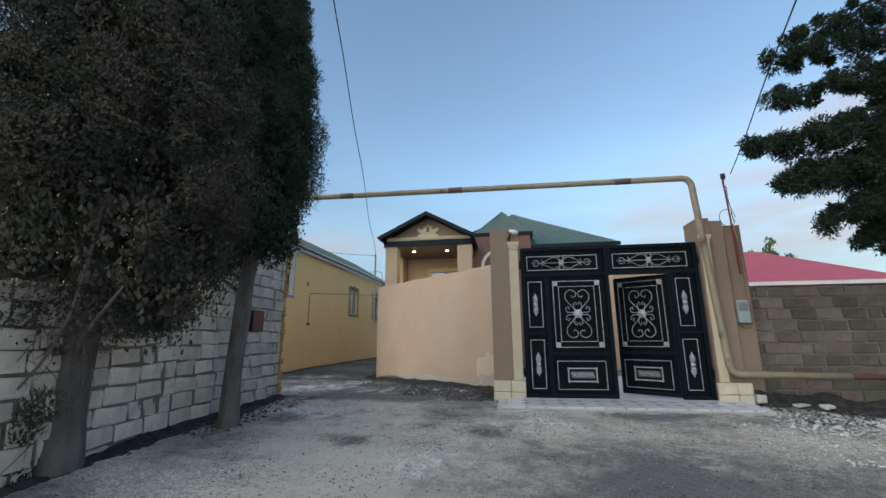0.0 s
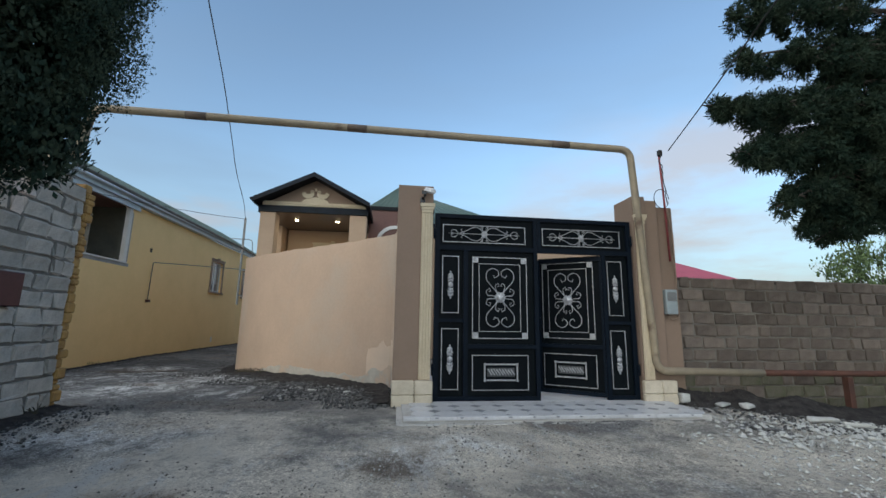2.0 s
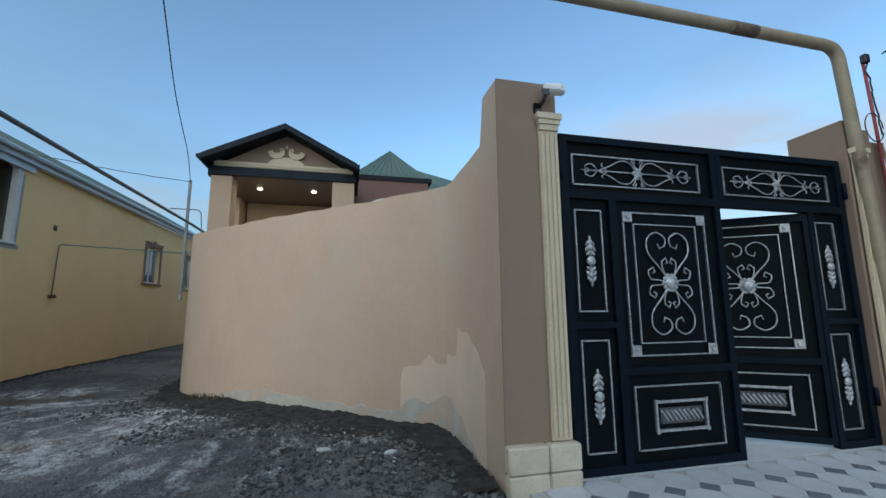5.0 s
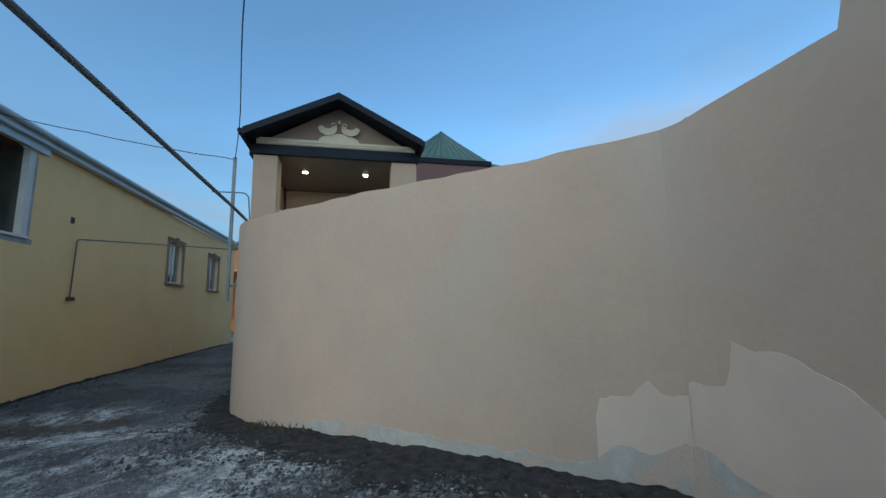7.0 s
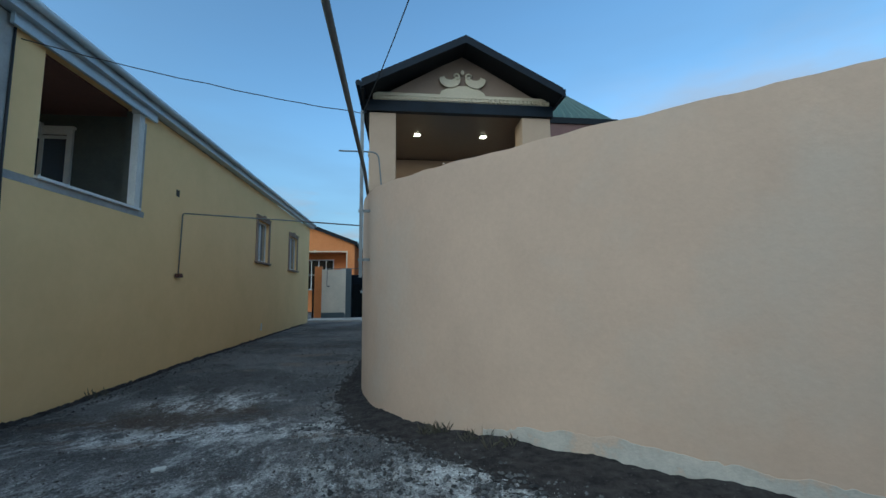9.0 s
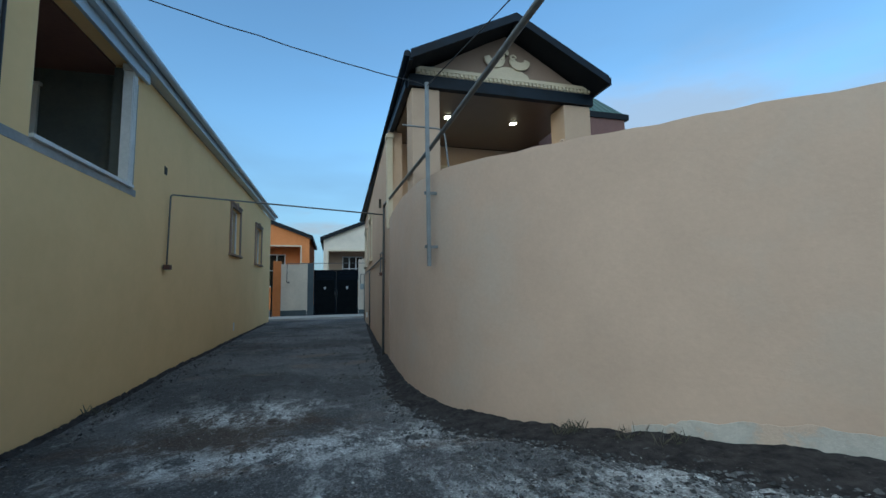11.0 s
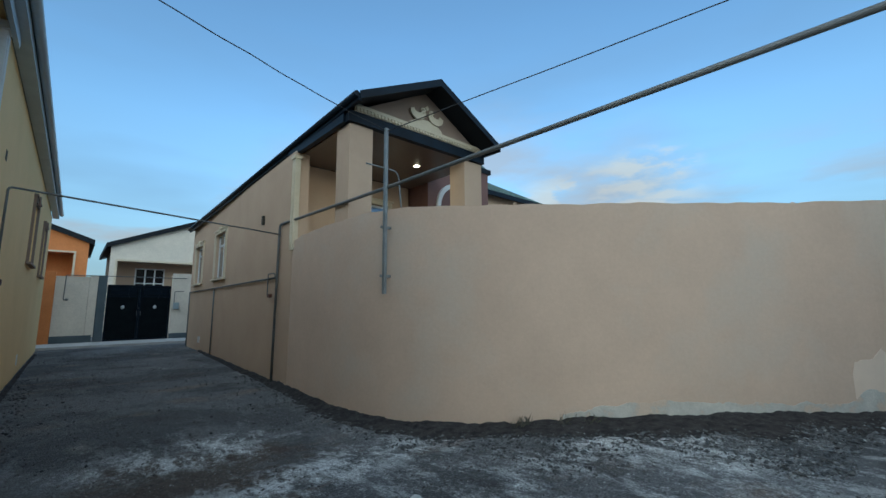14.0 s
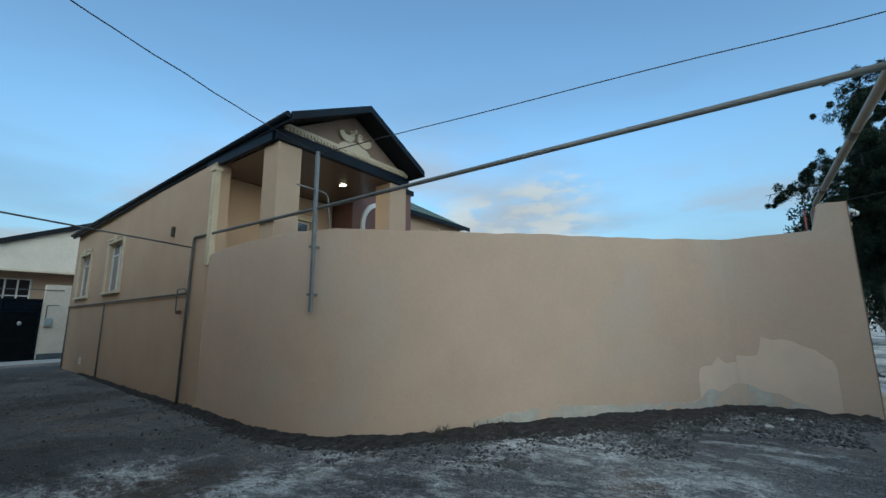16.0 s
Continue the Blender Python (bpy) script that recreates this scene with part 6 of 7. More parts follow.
# ---- loose ground things ----
def soil_bank(name, spine, widths, height, label, seed=0, mat="soil"):
    """A low bank of dark soil along a line: full height at the line, fading outwards (to the left of the way)."""
    verts, faces = [], []
    m = 22
    line = smooth_line(spine, 0.06)
    S, L = along(line)
    for i, p in enumerate(line):
        d = line[min(i + 1, len(line) - 1)] - line[max(i - 1, 0)]
        d = d / np.linalg.norm(d)
        w = float(np.interp(S[i] / S[-1], np.linspace(0, 1, len(widths)), widths)) * (1 + 0.25 * noise.noise(Vector((S[i] * 1.7, seed, 2))))
        for k in range(m):
            t = k / (m - 1)
            q = p + np.array((-d[1], d[0])) * (w * t - 0.02)
            z = ground_z(q[0], q[1]) + height * (1 - t) ** 1.3 * (0.8 + 0.5 * noise.noise(Vector((q[0] * 2.5, q[1] * 2.5, seed)))) - 0.012 * t - (0.02 if k == m - 1 else 0)
            z += (0.022 * noise.noise(Vector((q[0] * 11, q[1] * 11, seed))) + 0.02 * abs(noise.noise(Vector((q[0] * 27, q[1] * 27, seed + 4))))) * (1.1 - 0.4 * t) + 0.012 - 0.03 * t * t
            verts.append((q[0], q[1], z))
    for i in range(len(line) - 1):
        for k in range(m - 1):
            a = i * m + k
            faces.append((a, a + m, a + m + 1, a + 1))
    return raw(name, verts, faces, mat, label=label, kind="structure", smooth=True)


soil_bank("soil_bank", [(-0.3, 7.75), (-0.32, 8.6), (-0.36, 9.3), (-0.5, 9.6), (-1.38, 10.44), (-2.06, 11.02), (-2.85, 11.82), (-3.72, 12.78), (-4.22, 13.48), (-4.5, 14.1), (-4.73, 14.9), (-4.86, 15.8), (-4.88, 18.0), (-4.86, 20.0), (-4.6, 27.0)],
          [0.35, 0.8, 1.2, 1.05, 0.85, 0.65, 0.45, 0.3, 0.22, 0.18, 0.16, 0.15, 0.12], 0.055, "dark crumbly soil bank along a peach wall", 1)
soil_bank("soil_bank", [(14.0, 7.0), (9.0, 7.05), (6.9, 7.3), (5.6, 7.5), (4.6, 7.72), (4.0, 7.75)], [1.6, 1.5, 1.35, 1.15, 0.95, 0.7, 0.4], 0.2, "dark soil strip below a block wall", 4)
soil_bank("soil_bank", [(-9.08, 12.0), (-9.08, 16.0), (-9.08, 22.0), (-9.08, 30.0)][::-1], [0.1, 0.1, 0.12, 0.14, 0.14], 0.03, "gravelly soil along a yellow wall", 7)
soil_bank("soil_bank", [(-4.55, 7.75), (-4.4, 6.5), (-4.3, 5.0), (-4.2, 2.0)], [0.5, 0.6, 0.5, 0.4], 0.05, "grey gravel along a block wall", 9)


def stones(name, spots, mat, label, seed, clump=0.0):
    """Many small irregular stones: spots = (x, y, spread x, spread y, count, smallest, largest); clump gathers them into drifts."""
    rs = np.random.RandomState(seed)
    C = []
    for cx, cy, sx, sy, count, lo, hi in spots:
        for _ in range(count):
            x, y = cx + rs.uniform(-sx, sx), cy + rs.uniform(-sy, sy)
            if clump and noise.noise(Vector((x * 1.1, y * 1.1, seed))) + 0.6 * noise.noise(Vector((x * 3.3, y * 3.3, seed))) < clump * rs.uniform(-0.5, 1.0):
                continue
            r = lo + (hi - lo) * rs.uniform() ** 3.2
            C.append((x, y, ground_z(x, y) + r * 0.15 + 0.008, r))
    C = np.array(C)
    n = len(C)
    a = rs.uniform(0, 6.28, (n, 1)) + np.arange(5) * 2 * math.pi / 5 + rs.uniform(-0.3, 0.3, (n, 5))
    rr = C[:, 3:4] * rs.uniform(0.65, 1.25, (n, 5))
    V = np.empty((n, 7, 3))
    V[:, :5, 0], V[:, :5, 1] = C[:, :1] + rr * np.cos(a), C[:, 1:2] + rr * np.sin(a)
    V[:, :5, 2] = C[:, 2:3] + rs.uniform(-0.2, 0.2, (n, 5)) * C[:, 3:4]
    V[:, 5, :2] = C[:, :2] + rs.uniform(-0.4, 0.4, (n, 2)) * C[:, 3:4]
    V[:, 5, 2] = C[:, 2] + C[:, 3] * rs.uniform(0.4, 0.85, n)
    V[:, 6] = C[:, :3] - np.array((0, 0, 0.6)) * C[:, 3:4]
    local = np.array([f for k in range(5) for f in ((k, (k + 1) % 5, 5), ((k + 1) % 5, k, 6))])
    F = (np.arange(n)[:, None, None] * 7 + local).reshape(-1, 3)
    return raw(name, V.reshape(-1, 3).tolist(), F.tolist(), mat, label=label, kind="stuff", category="gravel")


# drifts of dark gravel over the alley, the lane and the soil along the walls
stones("gravel", [(-1.2, 9.2, 1.0, 1.1, 2600, 0.006, 0.034), (-2.6, 10.6, 1.1, 0.9, 2200, 0.006, 0.03), (-4.0, 12.3, 1.0, 1.1, 1800, 0.006, 0.03), (-5.0, 16.5, 0.35, 3.5, 1300, 0.006, 0.028), (-0.7, 8.3, 0.5, 0.8, 1200, 0.006, 0.036),
                  (-8.9, 17.0, 0.25, 6.0, 1100, 0.006, 0.03), (-7, 22, 1.9, 7.0, 1500, 0.008, 0.03), (-4.0, 6.2, 0.5, 1.6, 1200, 0.006, 0.028), (5.6, 7.0, 1.7, 0.8, 1800, 0.006, 0.04)],
       "dark_stone", "loose dark gravel and clods on the soil along the walls", 5)
stones("gravel", [(-1.0, 6.0, 3.6, 2.8, 9000, 0.003, 0.013), (3.2, 5.0, 3.0, 1.8, 7000, 0.003, 0.015), (-6.3, 13.0, 2.5, 3.8, 9000, 0.004, 0.018), (-4.5, 9.8, 2.6, 2.3, 8000, 0.003, 0.015), (-7.4, 10.8, 1.6, 1.2, 3500, 0.003, 0.014), (-2.4, 3.8, 2.0, 1.4, 3000, 0.003, 0.013), (-6.9, 19.5, 2.0, 3.5, 2500, 0.006, 0.02)],
       "stone", "loose grit scattered in drifts over the ground", 15, 0.5)
stones("chalk_rubble", [(5.0, 6.3, 1.5, 0.6, 900, 0.008, 0.045), (6.4, 5.9, 1.8, 0.8, 1100, 0.008, 0.05), (4.4, 5.4, 1.6, 0.8, 1300, 0.006, 0.03), (-1.2, 9.4, 0.9, 0.9, 160, 0.005, 0.022), (0.6, 5.6, 1.6, 0.8, 700, 0.004, 0.016), (-3.4, 10.2, 1.2, 0.9, 260, 0.004, 0.014), (-5.5, 12.0, 2.5, 2.5, 500, 0.004, 0.014), (-0.6, 3.9, 2.5, 1.0, 400, 0.003, 0.012)],
       "rubble", "pale chalky rubble chips", 6)
for k, (x, y, a, w, l_, h) in enumerate(((4.75, 7.3, 20, 0.09, 0.07, 0.07), (5.3, 6.75, -20, 0.16, 0.06, 0.05), (5.55, 6.55, -32, 0.13, 0.05, 0.05), (5.95, 6.35, 30, 0.07, 0.06, 0.06), (6.3, 6.25, -15, 0.2, 0.11, 0.09), (6.9, 6.1, -20, 0.26, 0.14, 0.1), (4.0, 7.58, 5, 0.07, 0.05, 0.13), (4.45, 7.4, 30, 0.14, 0.05, 0.03), (4.9, 5.9, 50, 0.05, 0.04, 0.04), (-1.55, 9.0, 12, 0.06, 0.045, 0.035), (-0.95, 8.75, 50, 0.05, 0.04, 0.035), (-6.15, 11.95, 25, 0.05, 0.035, 0.02))):
    bm = bmesh.new()
    box(bm, -w, w, -l_, l_, 0, h, min(h, l_) * 0.3)
    bmesh.ops.subdivide_edges(bm, edges=bm.edges[:], cuts=1, use_grid_fill=True)
    for v in bm.verts:
        v.co += Vector((0.3 * w * noise.noise(v.co * 11 + Vector((k, 0, 0))), 0.4 * l_ * noise.noise(v.co * 11 + Vector((0, k, 5))), 0.35 * h * noise.noise(v.co * 14 + Vector((3, k, 0)))))
    st = put("stone_lump", bm, "rubble", label="pale chalky broken stone lump lying on dark ground", category="stone", group="stones on the ground")
    st.matrix_world = pose(x, y, ground_z(x, y) + (0.03 if x > 3 else 0.0), 0, 0, a)

# threshold tiles: octagons with dark squares between, and a plain border
tiles = put("tile_bed", (lambda b: (box(b, -0.06, 3.7, 6.8, 7.69, 0.488, 0.494), b)[1])(bmesh.new()), "concrete", label="tiled threshold before the gate", kind="structure")
TS = 0.29
oct_mesh = dia_mesh = None
for i in range(13):
    for j in range(3):
        cx, cy = -0.02 + TS * (i + 0.5), 7.66 - TS * (j + 0.5)
        c = TS * 0.29
        ring = [(sx * u, sy * v) for sx, sy, u, v in ((1, -1, TS / 2, TS / 2 - c), (1, 1, TS / 2, TS / 2 - c), (1, 1, TS / 2 - c, TS / 2), (-1, 1, TS / 2 - c, TS / 2), (-1, 1, TS / 2, TS / 2 - c), (-1, -1, TS / 2, TS / 2 - c), (-1, -1, TS / 2 - c, TS / 2), (1, -1, TS / 2 - c, TS / 2))]
        if oct_mesh is None:
            bm = bmesh.new()
            prism(bm, [(x * 0.985, y * 0.985, 0) for x, y in ring], [(x * 0.97, y * 0.97, 0.012) for x, y in ring])
            oct_mesh = bpy.data.meshes.new("tile")
            bmesh.ops.recalc_face_normals(bm, faces=bm.faces)
            bm.to_mesh(oct_mesh)
            bm.free()
            oct_mesh.materials.append(M["tile_white"])
            bm = bmesh.new()
            c2 = c * 0.95
            prism(bm, [(c2, 0, 0), (0, c2, 0), (-c2, 0, 0), (0, -c2, 0)], [(c2, 0, 0.011), (0, c2, 0.011), (-c2, 0, 0.011), (0, -c2, 0.011)])
            dia_mesh = bpy.data.meshes.new("tile_inset")
            bmesh.ops.recalc_face_normals(bm, faces=bm.faces)
            bm.to_mesh(dia_mesh)
            bm.free()
            dia_mesh.materials.append(M["tile_grey"])
        ob = new("tile", oct_mesh)
        ob.parent, ob.location = tiles, (cx, cy, 0.495)
        if i < 12:
            ob = new("tile_inset", dia_mesh)
            ob.parent, ob.location = tiles, (cx + TS / 2, cy - TS / 2, 0.495)
box_w = 0.31
for i in range(12):
    bm = bmesh.new()
    box(bm, -0.12 + i * box_w + 0.003, -0.12 + (i + 1) * box_w, 6.73, 6.8, 0.47, 0.512, 0.004)
    put("tile", bm, "tile_white", tiles)
maroon = thing("wall_box", (-4.36, 6.6, 1.68), "maroon metal box fixed on a grey block wall", "box")
bm = bmesh.new()
box(bm, -0.12, 0.1, -0.16, 0.16, 0, 0.36, 0.01)
part("case", bm, "maroon", maroon)

rng = random.Random(21)
for k, (y, z, w, h) in enumerate(((7.05, 0.95, 0.5, 0.5), (7.35, 1.5, 0.22, 0.4), (6.5, 0.85, 0.4, 0.4), (6.0, 0.75, 0.5, 0.28), (5.2, 1.15, 0.5, 0.3), (4.4, 0.8, 0.4, 0.3))):
    x = -4.62 + (7.62 - y) * 0.0747 + 0.012
    bm = bmesh.new()
    ring = []
    for a in np.linspace(0, 2 * math.pi, 26)[:-1]:
        f = 1 + 0.3 * noise.noise(Vector((math.cos(a) * 1.5, math.sin(a) * 1.5, k * 3.1))) + rng.uniform(-0.05, 0.05)
        ring.append((y + w * f * math.cos(a), z + h * f * math.sin(a)))
    prism(bm, [(x - 0.02 + (y - q) * 0.0747, q, r) for q, r in ring], [(x + 0.004 + (y - q) * 0.0747, q, r) for q, r in ring])
    put("mortar_smear", bm, "mortar_render", label="smooth grey mortar smear on a block wall", kind="structure")

# ---- trees ----
def leaf_mass(name, centres, radii, per, size, mat, root, seed, label="", droop=0.0, wide=0.3, out=0.35):
    """Foliage: many short tapered sprays scattered through clumps."""
    rs = np.random.RandomState(seed)
    C = np.repeat(np.array(centres), per, axis=0)
    R = np.repeat(np.array(radii), per)[:, None]
    n = len(C)
    u = rs.normal(size=(n, 3))
    u /= np.linalg.norm(u, axis=1)[:, None]
    P = C + u * R * rs.uniform(0.72, 1.0, (n, 1)) * (0.84 + 0.3 * np.sin(u[:, :1] * 7 + C[:, :1] * 9) * np.cos(u[:, 2:] * 8 + C[:, 1:2] * 7)) * np.array((1, 1, 1.15))
    D = rs.normal(size=(n, 3)) * 0.5 + u * out + np.array((0, 0, 1.0 - 1.4 * droop))
    D /= np.linalg.norm(D, axis=1)[:, None]
    S = np.cross(D, u + rs.normal(size=(n, 3)) * 0.35)
    S /= np.linalg.norm(S, axis=1)[:, None]
    L = size * rs.uniform(0.6, 1.5, (n, 1))
    Wd = L * wide
    up = np.cross(D, S)
    V = np.stack([P - D * L * 0.5, P + S * Wd + up * Wd * 0.3, P + D * L * 0.7, P - S * Wd + up * Wd * 0.3], axis=1).reshape(-1, 3)
    me = bpy.data.meshes.new(name)
    me.vertices.add(len(V))
    me.vertices.foreach_set("co", V.ravel())
    me.loops.add(n * 4)
    me.loops.foreach_set("vertex_index", np.arange(n * 4))
    me.polygons.add(n)
    me.polygons.foreach_set("loop_start", np.arange(n) * 4)
    me.polygons.foreach_set("loop_total", np.full(n, 4))
    me.update(calc_edges=True)
    me.materials.append(M[mat])
    ob = new(name, me)
    ob.parent = root
    return tagged(ob, label, kind="stuff")


def limb(bm, pts, r0, r1, sides=9):
    line = smooth_line(pts, 0.2)
    tube(bm, line, r0, sides, r1)


def trunk_mesh(root, name, pts, r0, r1, seed=0, mat="bark"):
    bm = bmesh.new()
    line = [Vector(p) for p in smooth_line(pts, 0.12)]
    limb(bm, pts, r0, r1, 16)
    for v in bm.verts:
        k = noise.noise(Vector((v.co.x * 5, v.co.y * 5, v.co.z * 1.3 + seed)))
        v.co.x += 0.12 * r0 * 2 * k
        v.co.y += 0.12 * r0 * 2 * noise.noise(Vector((v.co.x * 6, v.co.z * 1.5, seed + 9)))
        if v.co.z < 0.35:
            f = (0.35 - v.co.z) * 0.55
            v.co.x, v.co.y = v.co.x * (1 + f), v.co.y * (1 + f)
    for f in bm.faces:
        f.smooth = True
    return part(name, bm, mat, root)


def cypress(name, x, y, trunk, r0, crown_z, height, radius, label, seed, centre=(0, 0), dry=0.0, clumps=78, lump=(0.16, 0.34)):
    root = thing(name, (x, y, ground_z(x, y)), label, "tree")
    rs = np.random.RandomState(seed)
    trunk_mesh(root, "trunk", trunk, r0, r0 * 0.45, seed)
    cs, rad = [], []
    n = int(height * radius * clumps * 0.9)
    for k in range(n):
        t = rs.uniform(0, 1) ** 0.8
        z = crown_z + (height - crown_z) * t
        prof = radius * (min(1.0, 0.45 + t * 3.2) if t < 0.2 else 1.0) * (1 - max(0.0, t - 0.35) / 0.65 * 0.8)
        a = rs.uniform(0, 2 * math.pi)
        bulge = 0.84 + 0.26 * noise.noise(Vector((math.cos(a) * 1.4, math.sin(a) * 1.4, z * 0.9 + seed)))
        rr = prof * bulge * (1.0 if k % 4 else rs.uniform(0.35, 0.9))
        cs.append((centre[0] + rr * math.cos(a), centre[1] + rr * math.sin(a), z))
        rad.append(rs.uniform(*lump))
    nd = int(n * dry)
    if nd:
        order = np.argsort([c[2] + 0.7 * c[0] for c in cs])
        dr = set(order[:nd].tolist())
        leaf_mass("dry_foliage", [c for i, c in enumerate(cs) if i in dr], [r for i, r in enumerate(rad) if i in dr], 1250, 0.024, "leaf_dry", root, seed + 1, "brownish dying cypress foliage", 0.5)
        cs, rad = [c for i, c in enumerate(cs) if i not in dr], [r for i, r in enumerate(rad) if i not in dr]
    leaf_mass("crown", cs, rad, 960, 0.0225, "leaf", root, seed + 2, "dense dark green cypress foliage")
    ins = [(centre[0] + radius * 0.5 * math.cos(k * 2.4) * (1 - 0.7 * max(0, k / 90 - 0.4)), centre[1] + radius * 0.5 * math.sin(k * 2.4) * (1 - 0.7 * max(0, k / 90 - 0.4)), crown_z + 0.35 + (height - crown_z - 0.8) * k / 90) for k in range(90)]
    leaf_mass("inner_foliage", ins, [0.42 * radius] * 90, 900, 0.05, "leaf_dry" if dry else "leaf", root, seed + 3, "shaded inner cypress foliage")
    # branches inside
    bm = bmesh.new()
    for k in range(26):
        z = crown_z + (height - crown_z) * 0.75 * k / 26
        a = rs.uniform(0, 2 * math.pi)
        rr = radius * 0.8
        limb(bm, [(0, 0, z - 0.4), (0.5 * rr * math.cos(a), 0.5 * rr * math.sin(a), z - 0.15), (centre[0] + rr * math.cos(a), centre[1] + rr * math.sin(a), z + 0.25)], 0.035, 0.01, 5)
    tagged(part("branchwork", bm, "bark", root), kind="stuff")
    return root


cypress("cypress_tree", -3.68, 5.22, [(0, 0, -0.2), (0.0, 0, 0.6), (0.05, 0, 1.6), (0.1, 0, 2.6), (0.0, 0, 5.0), (0, 0, 7.5)], 0.12, 2.15, 8.5, 0.87, "tall dark green cypress with bare grey trunk by a wall", 11, centre=(0.0, 0.1))
cypress("cypress_tree", -4.15, 3.45, [(0, 0, -0.2), (-0.02, 0, 0.8), (0.05, 0, 1.8), (0.1, 0, 4.0), (0, 0, 8.0)], 0.19, 1.35, 8.5, 1.4, "old cypress with brownish lower foliage and a thick trunk", 23, centre=(0.1, 0.1), dry=0.5, clumps=42, lump=(0.2, 0.36))


def spray_tree(name, x, y, label, trunk, branches, seed, per=420, size=0.05, mat="leaf_dark"):
    """A conifer whose limbs carry clumps of foliage: branches = (start, end, clump radius)."""
    root = thing(name, (x, y, ground_z(x, y)), label, "tree")
    rs = np.random.RandomState(seed)
    trunk_mesh(root, "trunk", trunk, 0.22, 0.1, seed, "bark_dark")
    cs, rad = [], []
    bm = bmesh.new()
    for a, b, r in branches:
        a, b = Vector(a), Vector(b)
        mid = a.lerp(b, 0.5) + Vector((0, 0, 0.15))
        limb(bm, [a, mid, b], 0.04, 0.008, 6)
        n = int((b - a).length * 7)
        for k in range(n):
            t = 0.15 + 0.85 * k / n
            p = a.lerp(mid, t * 2) if t < 0.5 else mid.lerp(b, t * 2 - 1)
            for _ in range(2):
                w = r * (1.05 - 0.8 * t)
                q = p + Vector((rs.normal() * w * 0.5, rs.normal() * w * 0.6, rs.normal() * w * 0.4 - 0.16 * (1 - t) - 0.05))
                limb(bm, [p, q], 0.01, 0.004, 4)
                cs.append(tuple(q))
                rad.append(rs.uniform(0.07, 0.19))
    tagged(part("branchwork", bm, "bark_dark", root), kind="stuff")
    leaf_mass("crown", cs, rad, per, size, mat, root, seed, "dark green conifer foliage", 0.8, 0.13, 0.7)
    return root


TX, TY = 7.2, 5.9
ENDS = [(4.17, 5.28, 2.5, 3.5, 0.4), (4.6, 5.4, 2.4, 3.4, 0.4), (5.2, 5.5, 2.6, 3.4, 0.5), (3.3, 5.0, 4.5, 4.8, 0.45), (3.8, 5.1, 4.0, 4.4, 0.45), (4.5, 5.3, 3.2, 3.9, 0.5), (3.3, 4.9, 3.2, 3.7, 0.45), (3.9, 5.0, 2.9, 3.6, 0.45), (4.4, 5.0, 4.6, 4.7, 0.5), (2.68, 4.84, 3.75, 3.9, 0.36), (3.1, 4.9, 3.25, 3.8, 0.36), (3.55, 4.9, 2.65, 3.7, 0.34), (3.6, 5.0, 3.4, 4.1, 0.4), (3.4, 5.1, 5.1, 5.3, 0.42), (3.9, 5.2, 5.6, 5.9, 0.5), (4.3, 5.1, 2.7, 3.5, 0.34), (4.7, 5.6, 2.9, 3.6, 0.4), (3.9, 4.9, 6.6, 6.6, 0.7),
        (4.5, 6.0, 4.3, 4.8, 0.4), (5.0, 5.0, 7.5, 7.0, 0.8), (4.5, 5.0, 3.7, 4.2, 0.5), (4.9, 5.6, 5.0, 5.2, 0.6), (9.5, 5.0, 4.2, 4.3, 0.8), (9.3, 6.0, 6.0, 6.0, 0.9), (7.2, 3.2, 5.0, 5.0, 0.9), (7.2, 7.2, 5.2, 5.0, 0.9)]
EB = [((0, 0, 1.5 + (z0 - 1.5) * 1.08), (x + 0.6 - TX, y + 1.02 - TY, 1.5 + (z - 1.5) * 1.08), r * 1.1) for x, y, z, z0, r in ENDS]
spray_tree("conifer_tree", TX, TY, "dark conifer with drooping ragged branches over the lane", [(0, 0, -0.2), (0, 0, 2.0), (0, 0, 5.0), (0, 0, 8.0)], EB, 31)
cypress("cypress_tree", 11.6, 5.1, [(0, 0, -0.2), (0, 0, 2.0), (0, 0, 5.0), (0, 0, 7.5)], 0.14, 2.0, 9.0, 0.6, "slender dark cypress by the street", 41)


def round_tree(name, x, y, top, radius, low, label, seed, mat="leaf_light", n=150, size=0.12, per=90):
    root = thing(name, (x, y, ground_z(x, y)), label, "tree")
    rs = np.random.RandomState(seed)
    trunk_mesh(root, "trunk", [(0, 0, -0.2), (0.05, 0, low), (0, 0, (low + top) / 2)], 0.16, 0.07, seed)
    cs, rad = [], []
    for k in range(n):
        u = rs.normal(size=3)
        u /= np.linalg.norm(u)
        f = rs.uniform(0.45, 1.0)
        cs.append((u[0] * radius * f, u[1] * radius * f, (low + top) / 2 + u[2] * (top - low) / 2 * f))
        rad.append(radius * rs.uniform(0.12, 0.26))
    leaf_mass("crown", cs, rad, per, size, mat, root, seed, "green leafy crown")
    bm = bmesh.new()
    for k in range(9):
        a = rs.uniform(0, 6.28)
        limb(bm, [(0, 0, low), (0.5 * radius * math.cos(a), 0.5 * radius * math.sin(a), (low + top) / 2), (0.8 * radius * math.cos(a), 0.8 * radius * math.sin(a), low + (top - low) * rs.uniform(0.4, 0.9))], 0.05, 0.012, 5)
    part("limb", bm, "bark", root)
    return root


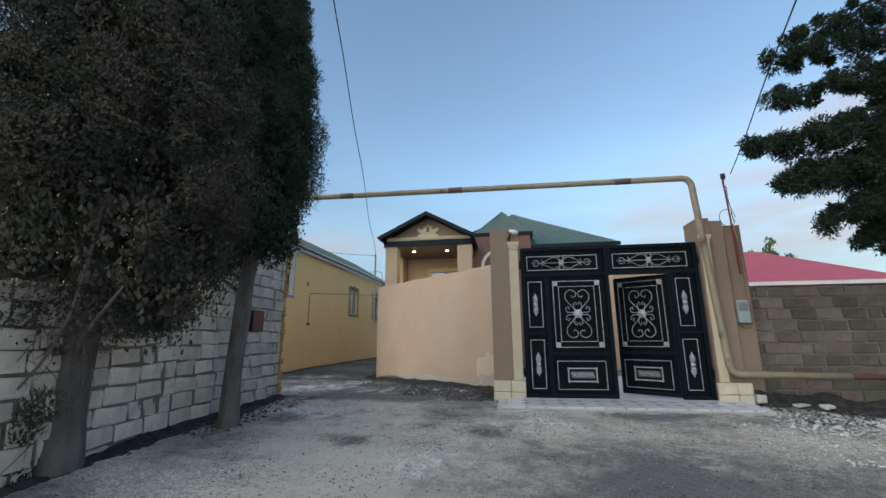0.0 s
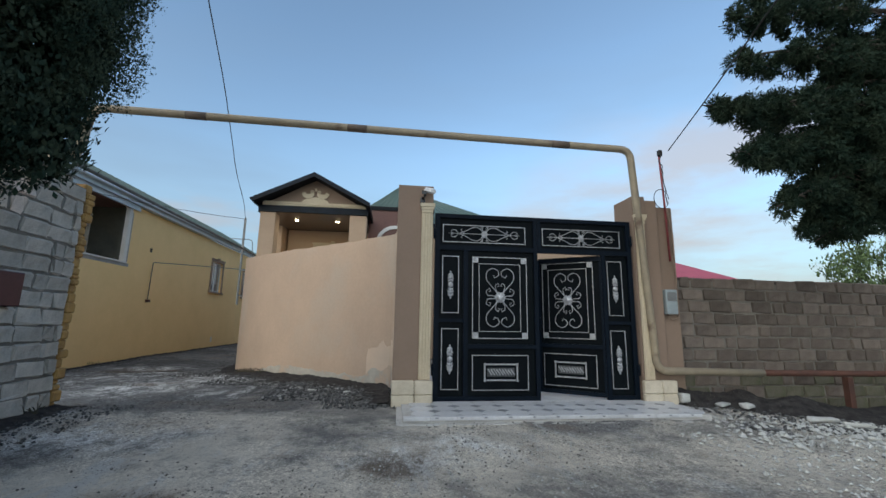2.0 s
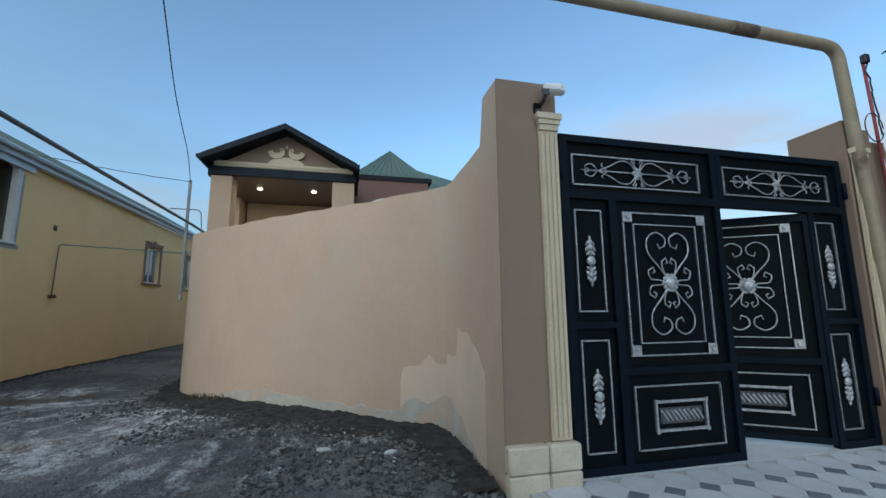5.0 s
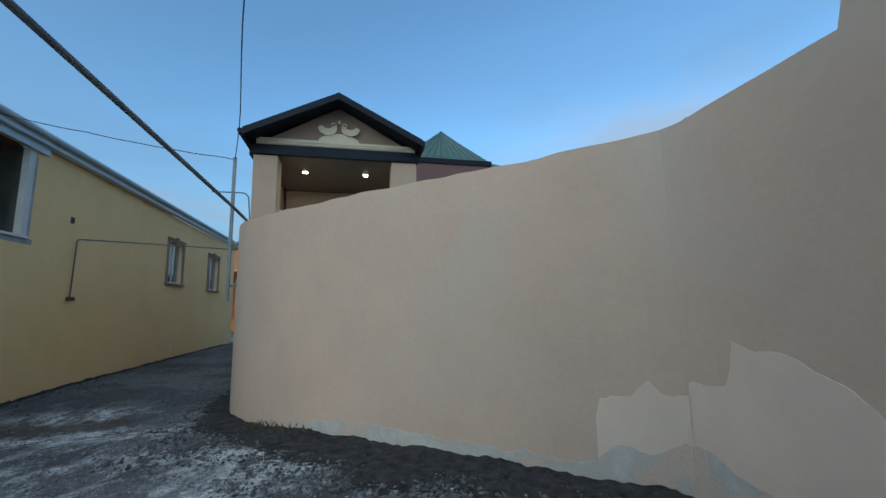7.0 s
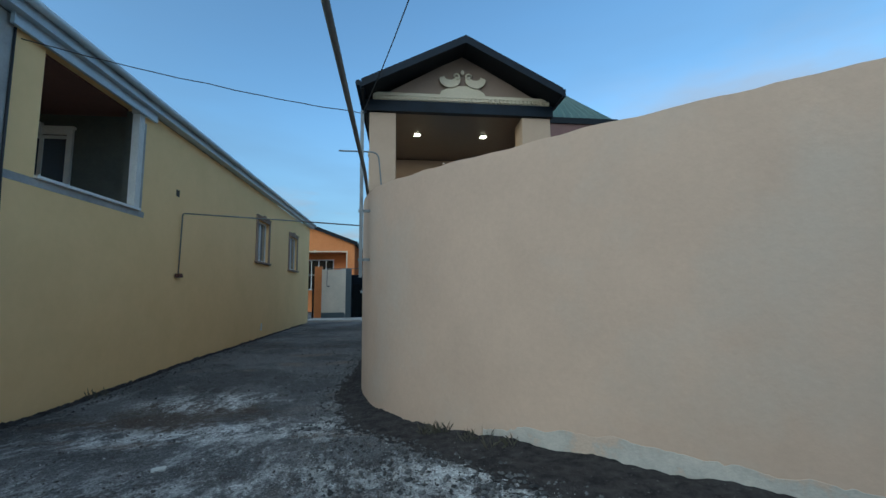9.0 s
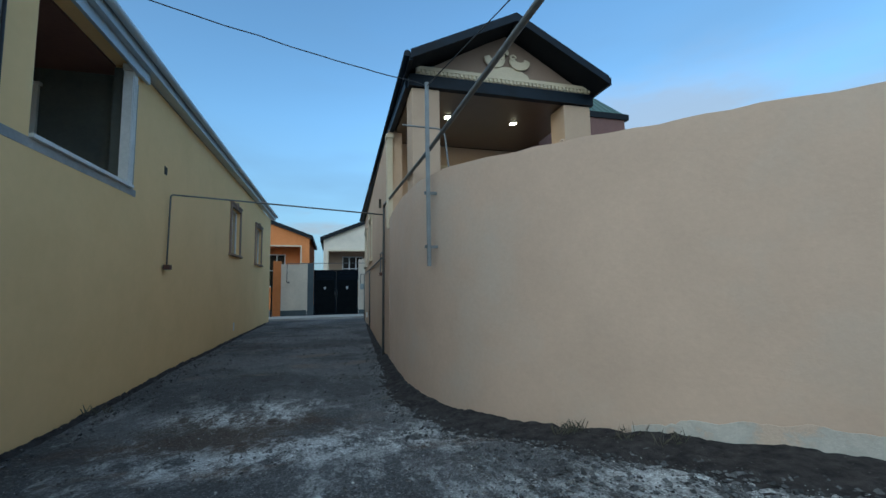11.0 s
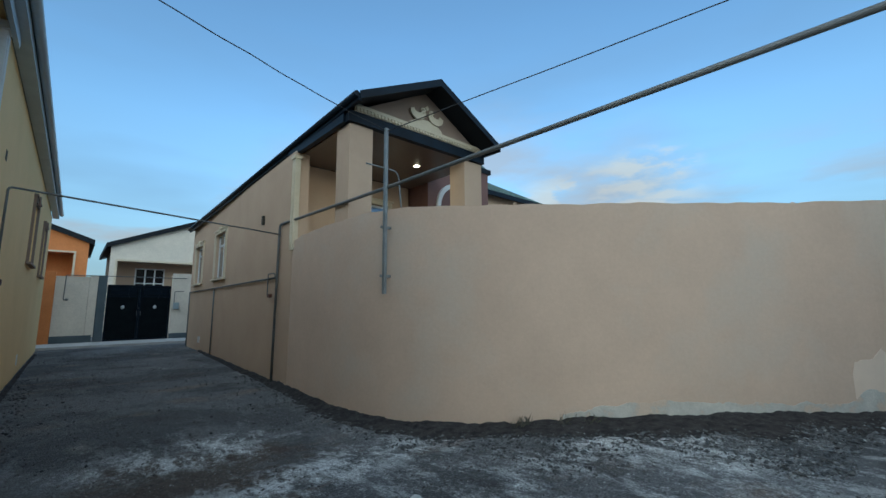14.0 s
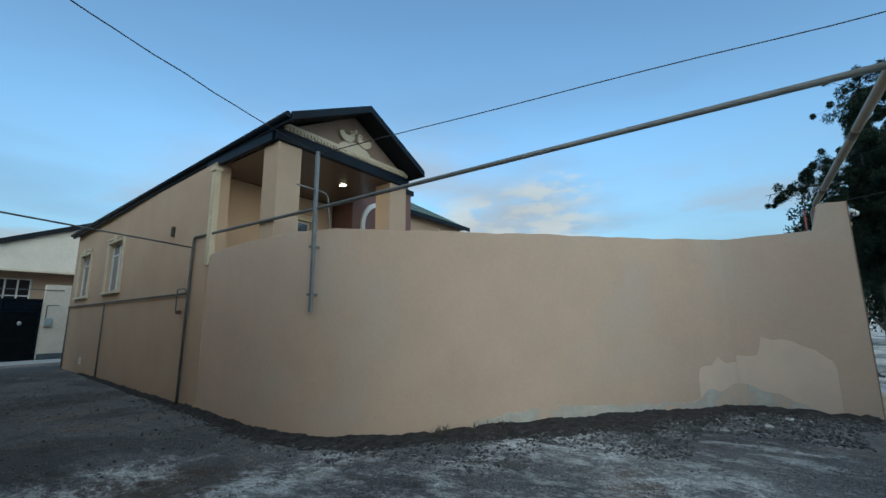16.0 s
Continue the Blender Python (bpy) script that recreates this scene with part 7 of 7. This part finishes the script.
street_tree = round_tree("street_tree", 13.6, 6.1, 6.6, 1.5, 2.2, "leafy green street tree with a whitewashed trunk foot", 51, mat="leaf", n=170, size=0.09, per=110)
bm = bmesh.new()
tube(bm, [(0, 0, 0), (0.02, 0, 1.0)], 0.22, 12, 0.19)
part("whitewash", bm, "whitewash", street_tree, "whitewashed foot of the trunk")
round_tree("far_tree", 27.0, 2.5, 6.5, 3.6, 0.6, "dark leafy tree across the street", 54, mat="leaf", n=130, size=0.22, per=80)
round_tree("far_tree", 33.0, -2.5, 7.0, 4.2, 0.6, "dark leafy tree across the street", 55, mat="leaf", n=130, size=0.22, per=80)
round_tree("far_tree", 32.0, 25.0, 8.0, 3.4, 2.0, "pale green tree beyond a block wall", 52, n=150, size=0.2, per=42)
round_tree("far_tree", 22.6, 39.0, 9.6, 2.2, 3.0, "pale green tree beyond a red roof", 53, n=90, size=0.25, per=60)

# dead limb and dry twigs hanging from the old cypress
dead = thing("dead_branch", (-3.75, 3.0, 1.0), "pale dead branch hanging among dry cypress twigs", "branch")
bm = bmesh.new()
limb(bm, [(0.2, 0, 1.9), (0.12, 0, 1.3), (0.05, -0.02, 0.75), (-0.15, -0.03, 0.35), (-0.45, -0.05, 0.0)], 0.022, 0.009, 6)
part("stem", bm, "bark", dead)
bm = bmesh.new()
rng = random.Random(12)
for k in range(60):
    a = Vector((rng.uniform(-0.6, 0.1), rng.uniform(-0.1, 0.3), rng.uniform(-0.3, 0.9)))
    b = a + Vector((rng.uniform(-0.3, 0.2), rng.uniform(-0.2, 0.2), rng.uniform(-0.4, -0.1)))
    tube(bm, [a, a.lerp(b, 0.5) + Vector((0.04, 0, 0.03)), b], 0.005, 4, 0.002)
tagged(part("twigwork", bm, "bark", dead), kind="stuff")
rs = np.random.RandomState(77)
leaf_mass("dry_foliage", [(-0.55 + 0.35 * rs.normal(), 0.1 + 0.15 * rs.normal(), 0.1 + 0.35 * rs.normal()) for k in range(22)], [0.16] * 22, 200, 0.035, "leaf_dry", dead, 78, "brown dead cypress foliage")

for k, (x, y, n) in enumerate(((-3.82, 12.76, 60), (-3.5, 12.35, 30), (-3.3, 12.1, 20), (4.5, 7.8, 26), (6.6, 7.75, 40), (-8.95, 15.5, 20), (-4.4, 7.3, 22))):
    rng = random.Random(60 + k)
    bm = bmesh.new()
    for _ in range(n):
        a = Vector((rng.uniform(-0.16, 0.16), rng.uniform(-0.08, 0.05), -0.02))
        h = rng.uniform(0.04, 0.15)
        tip = a + Vector((rng.uniform(-0.1, 0.1), rng.uniform(-0.08, 0.04), h))
        w = Vector((0.004, 0.002, 0))
        v = [bm.verts.new(c) for c in (a - w, a + w, a.lerp(tip, 0.6) + w * 0.8 + Vector((0, 0, 0.02)), tip)]
        bm.faces.new(v)
    tuft = put("grass_tuft", bm, "grass_dry", label="dry grass tuft at a wall foot", category="grass", kind="stuff")
    tuft.location = (x, y - 0.06, ground_z(x, y) + 0.05)
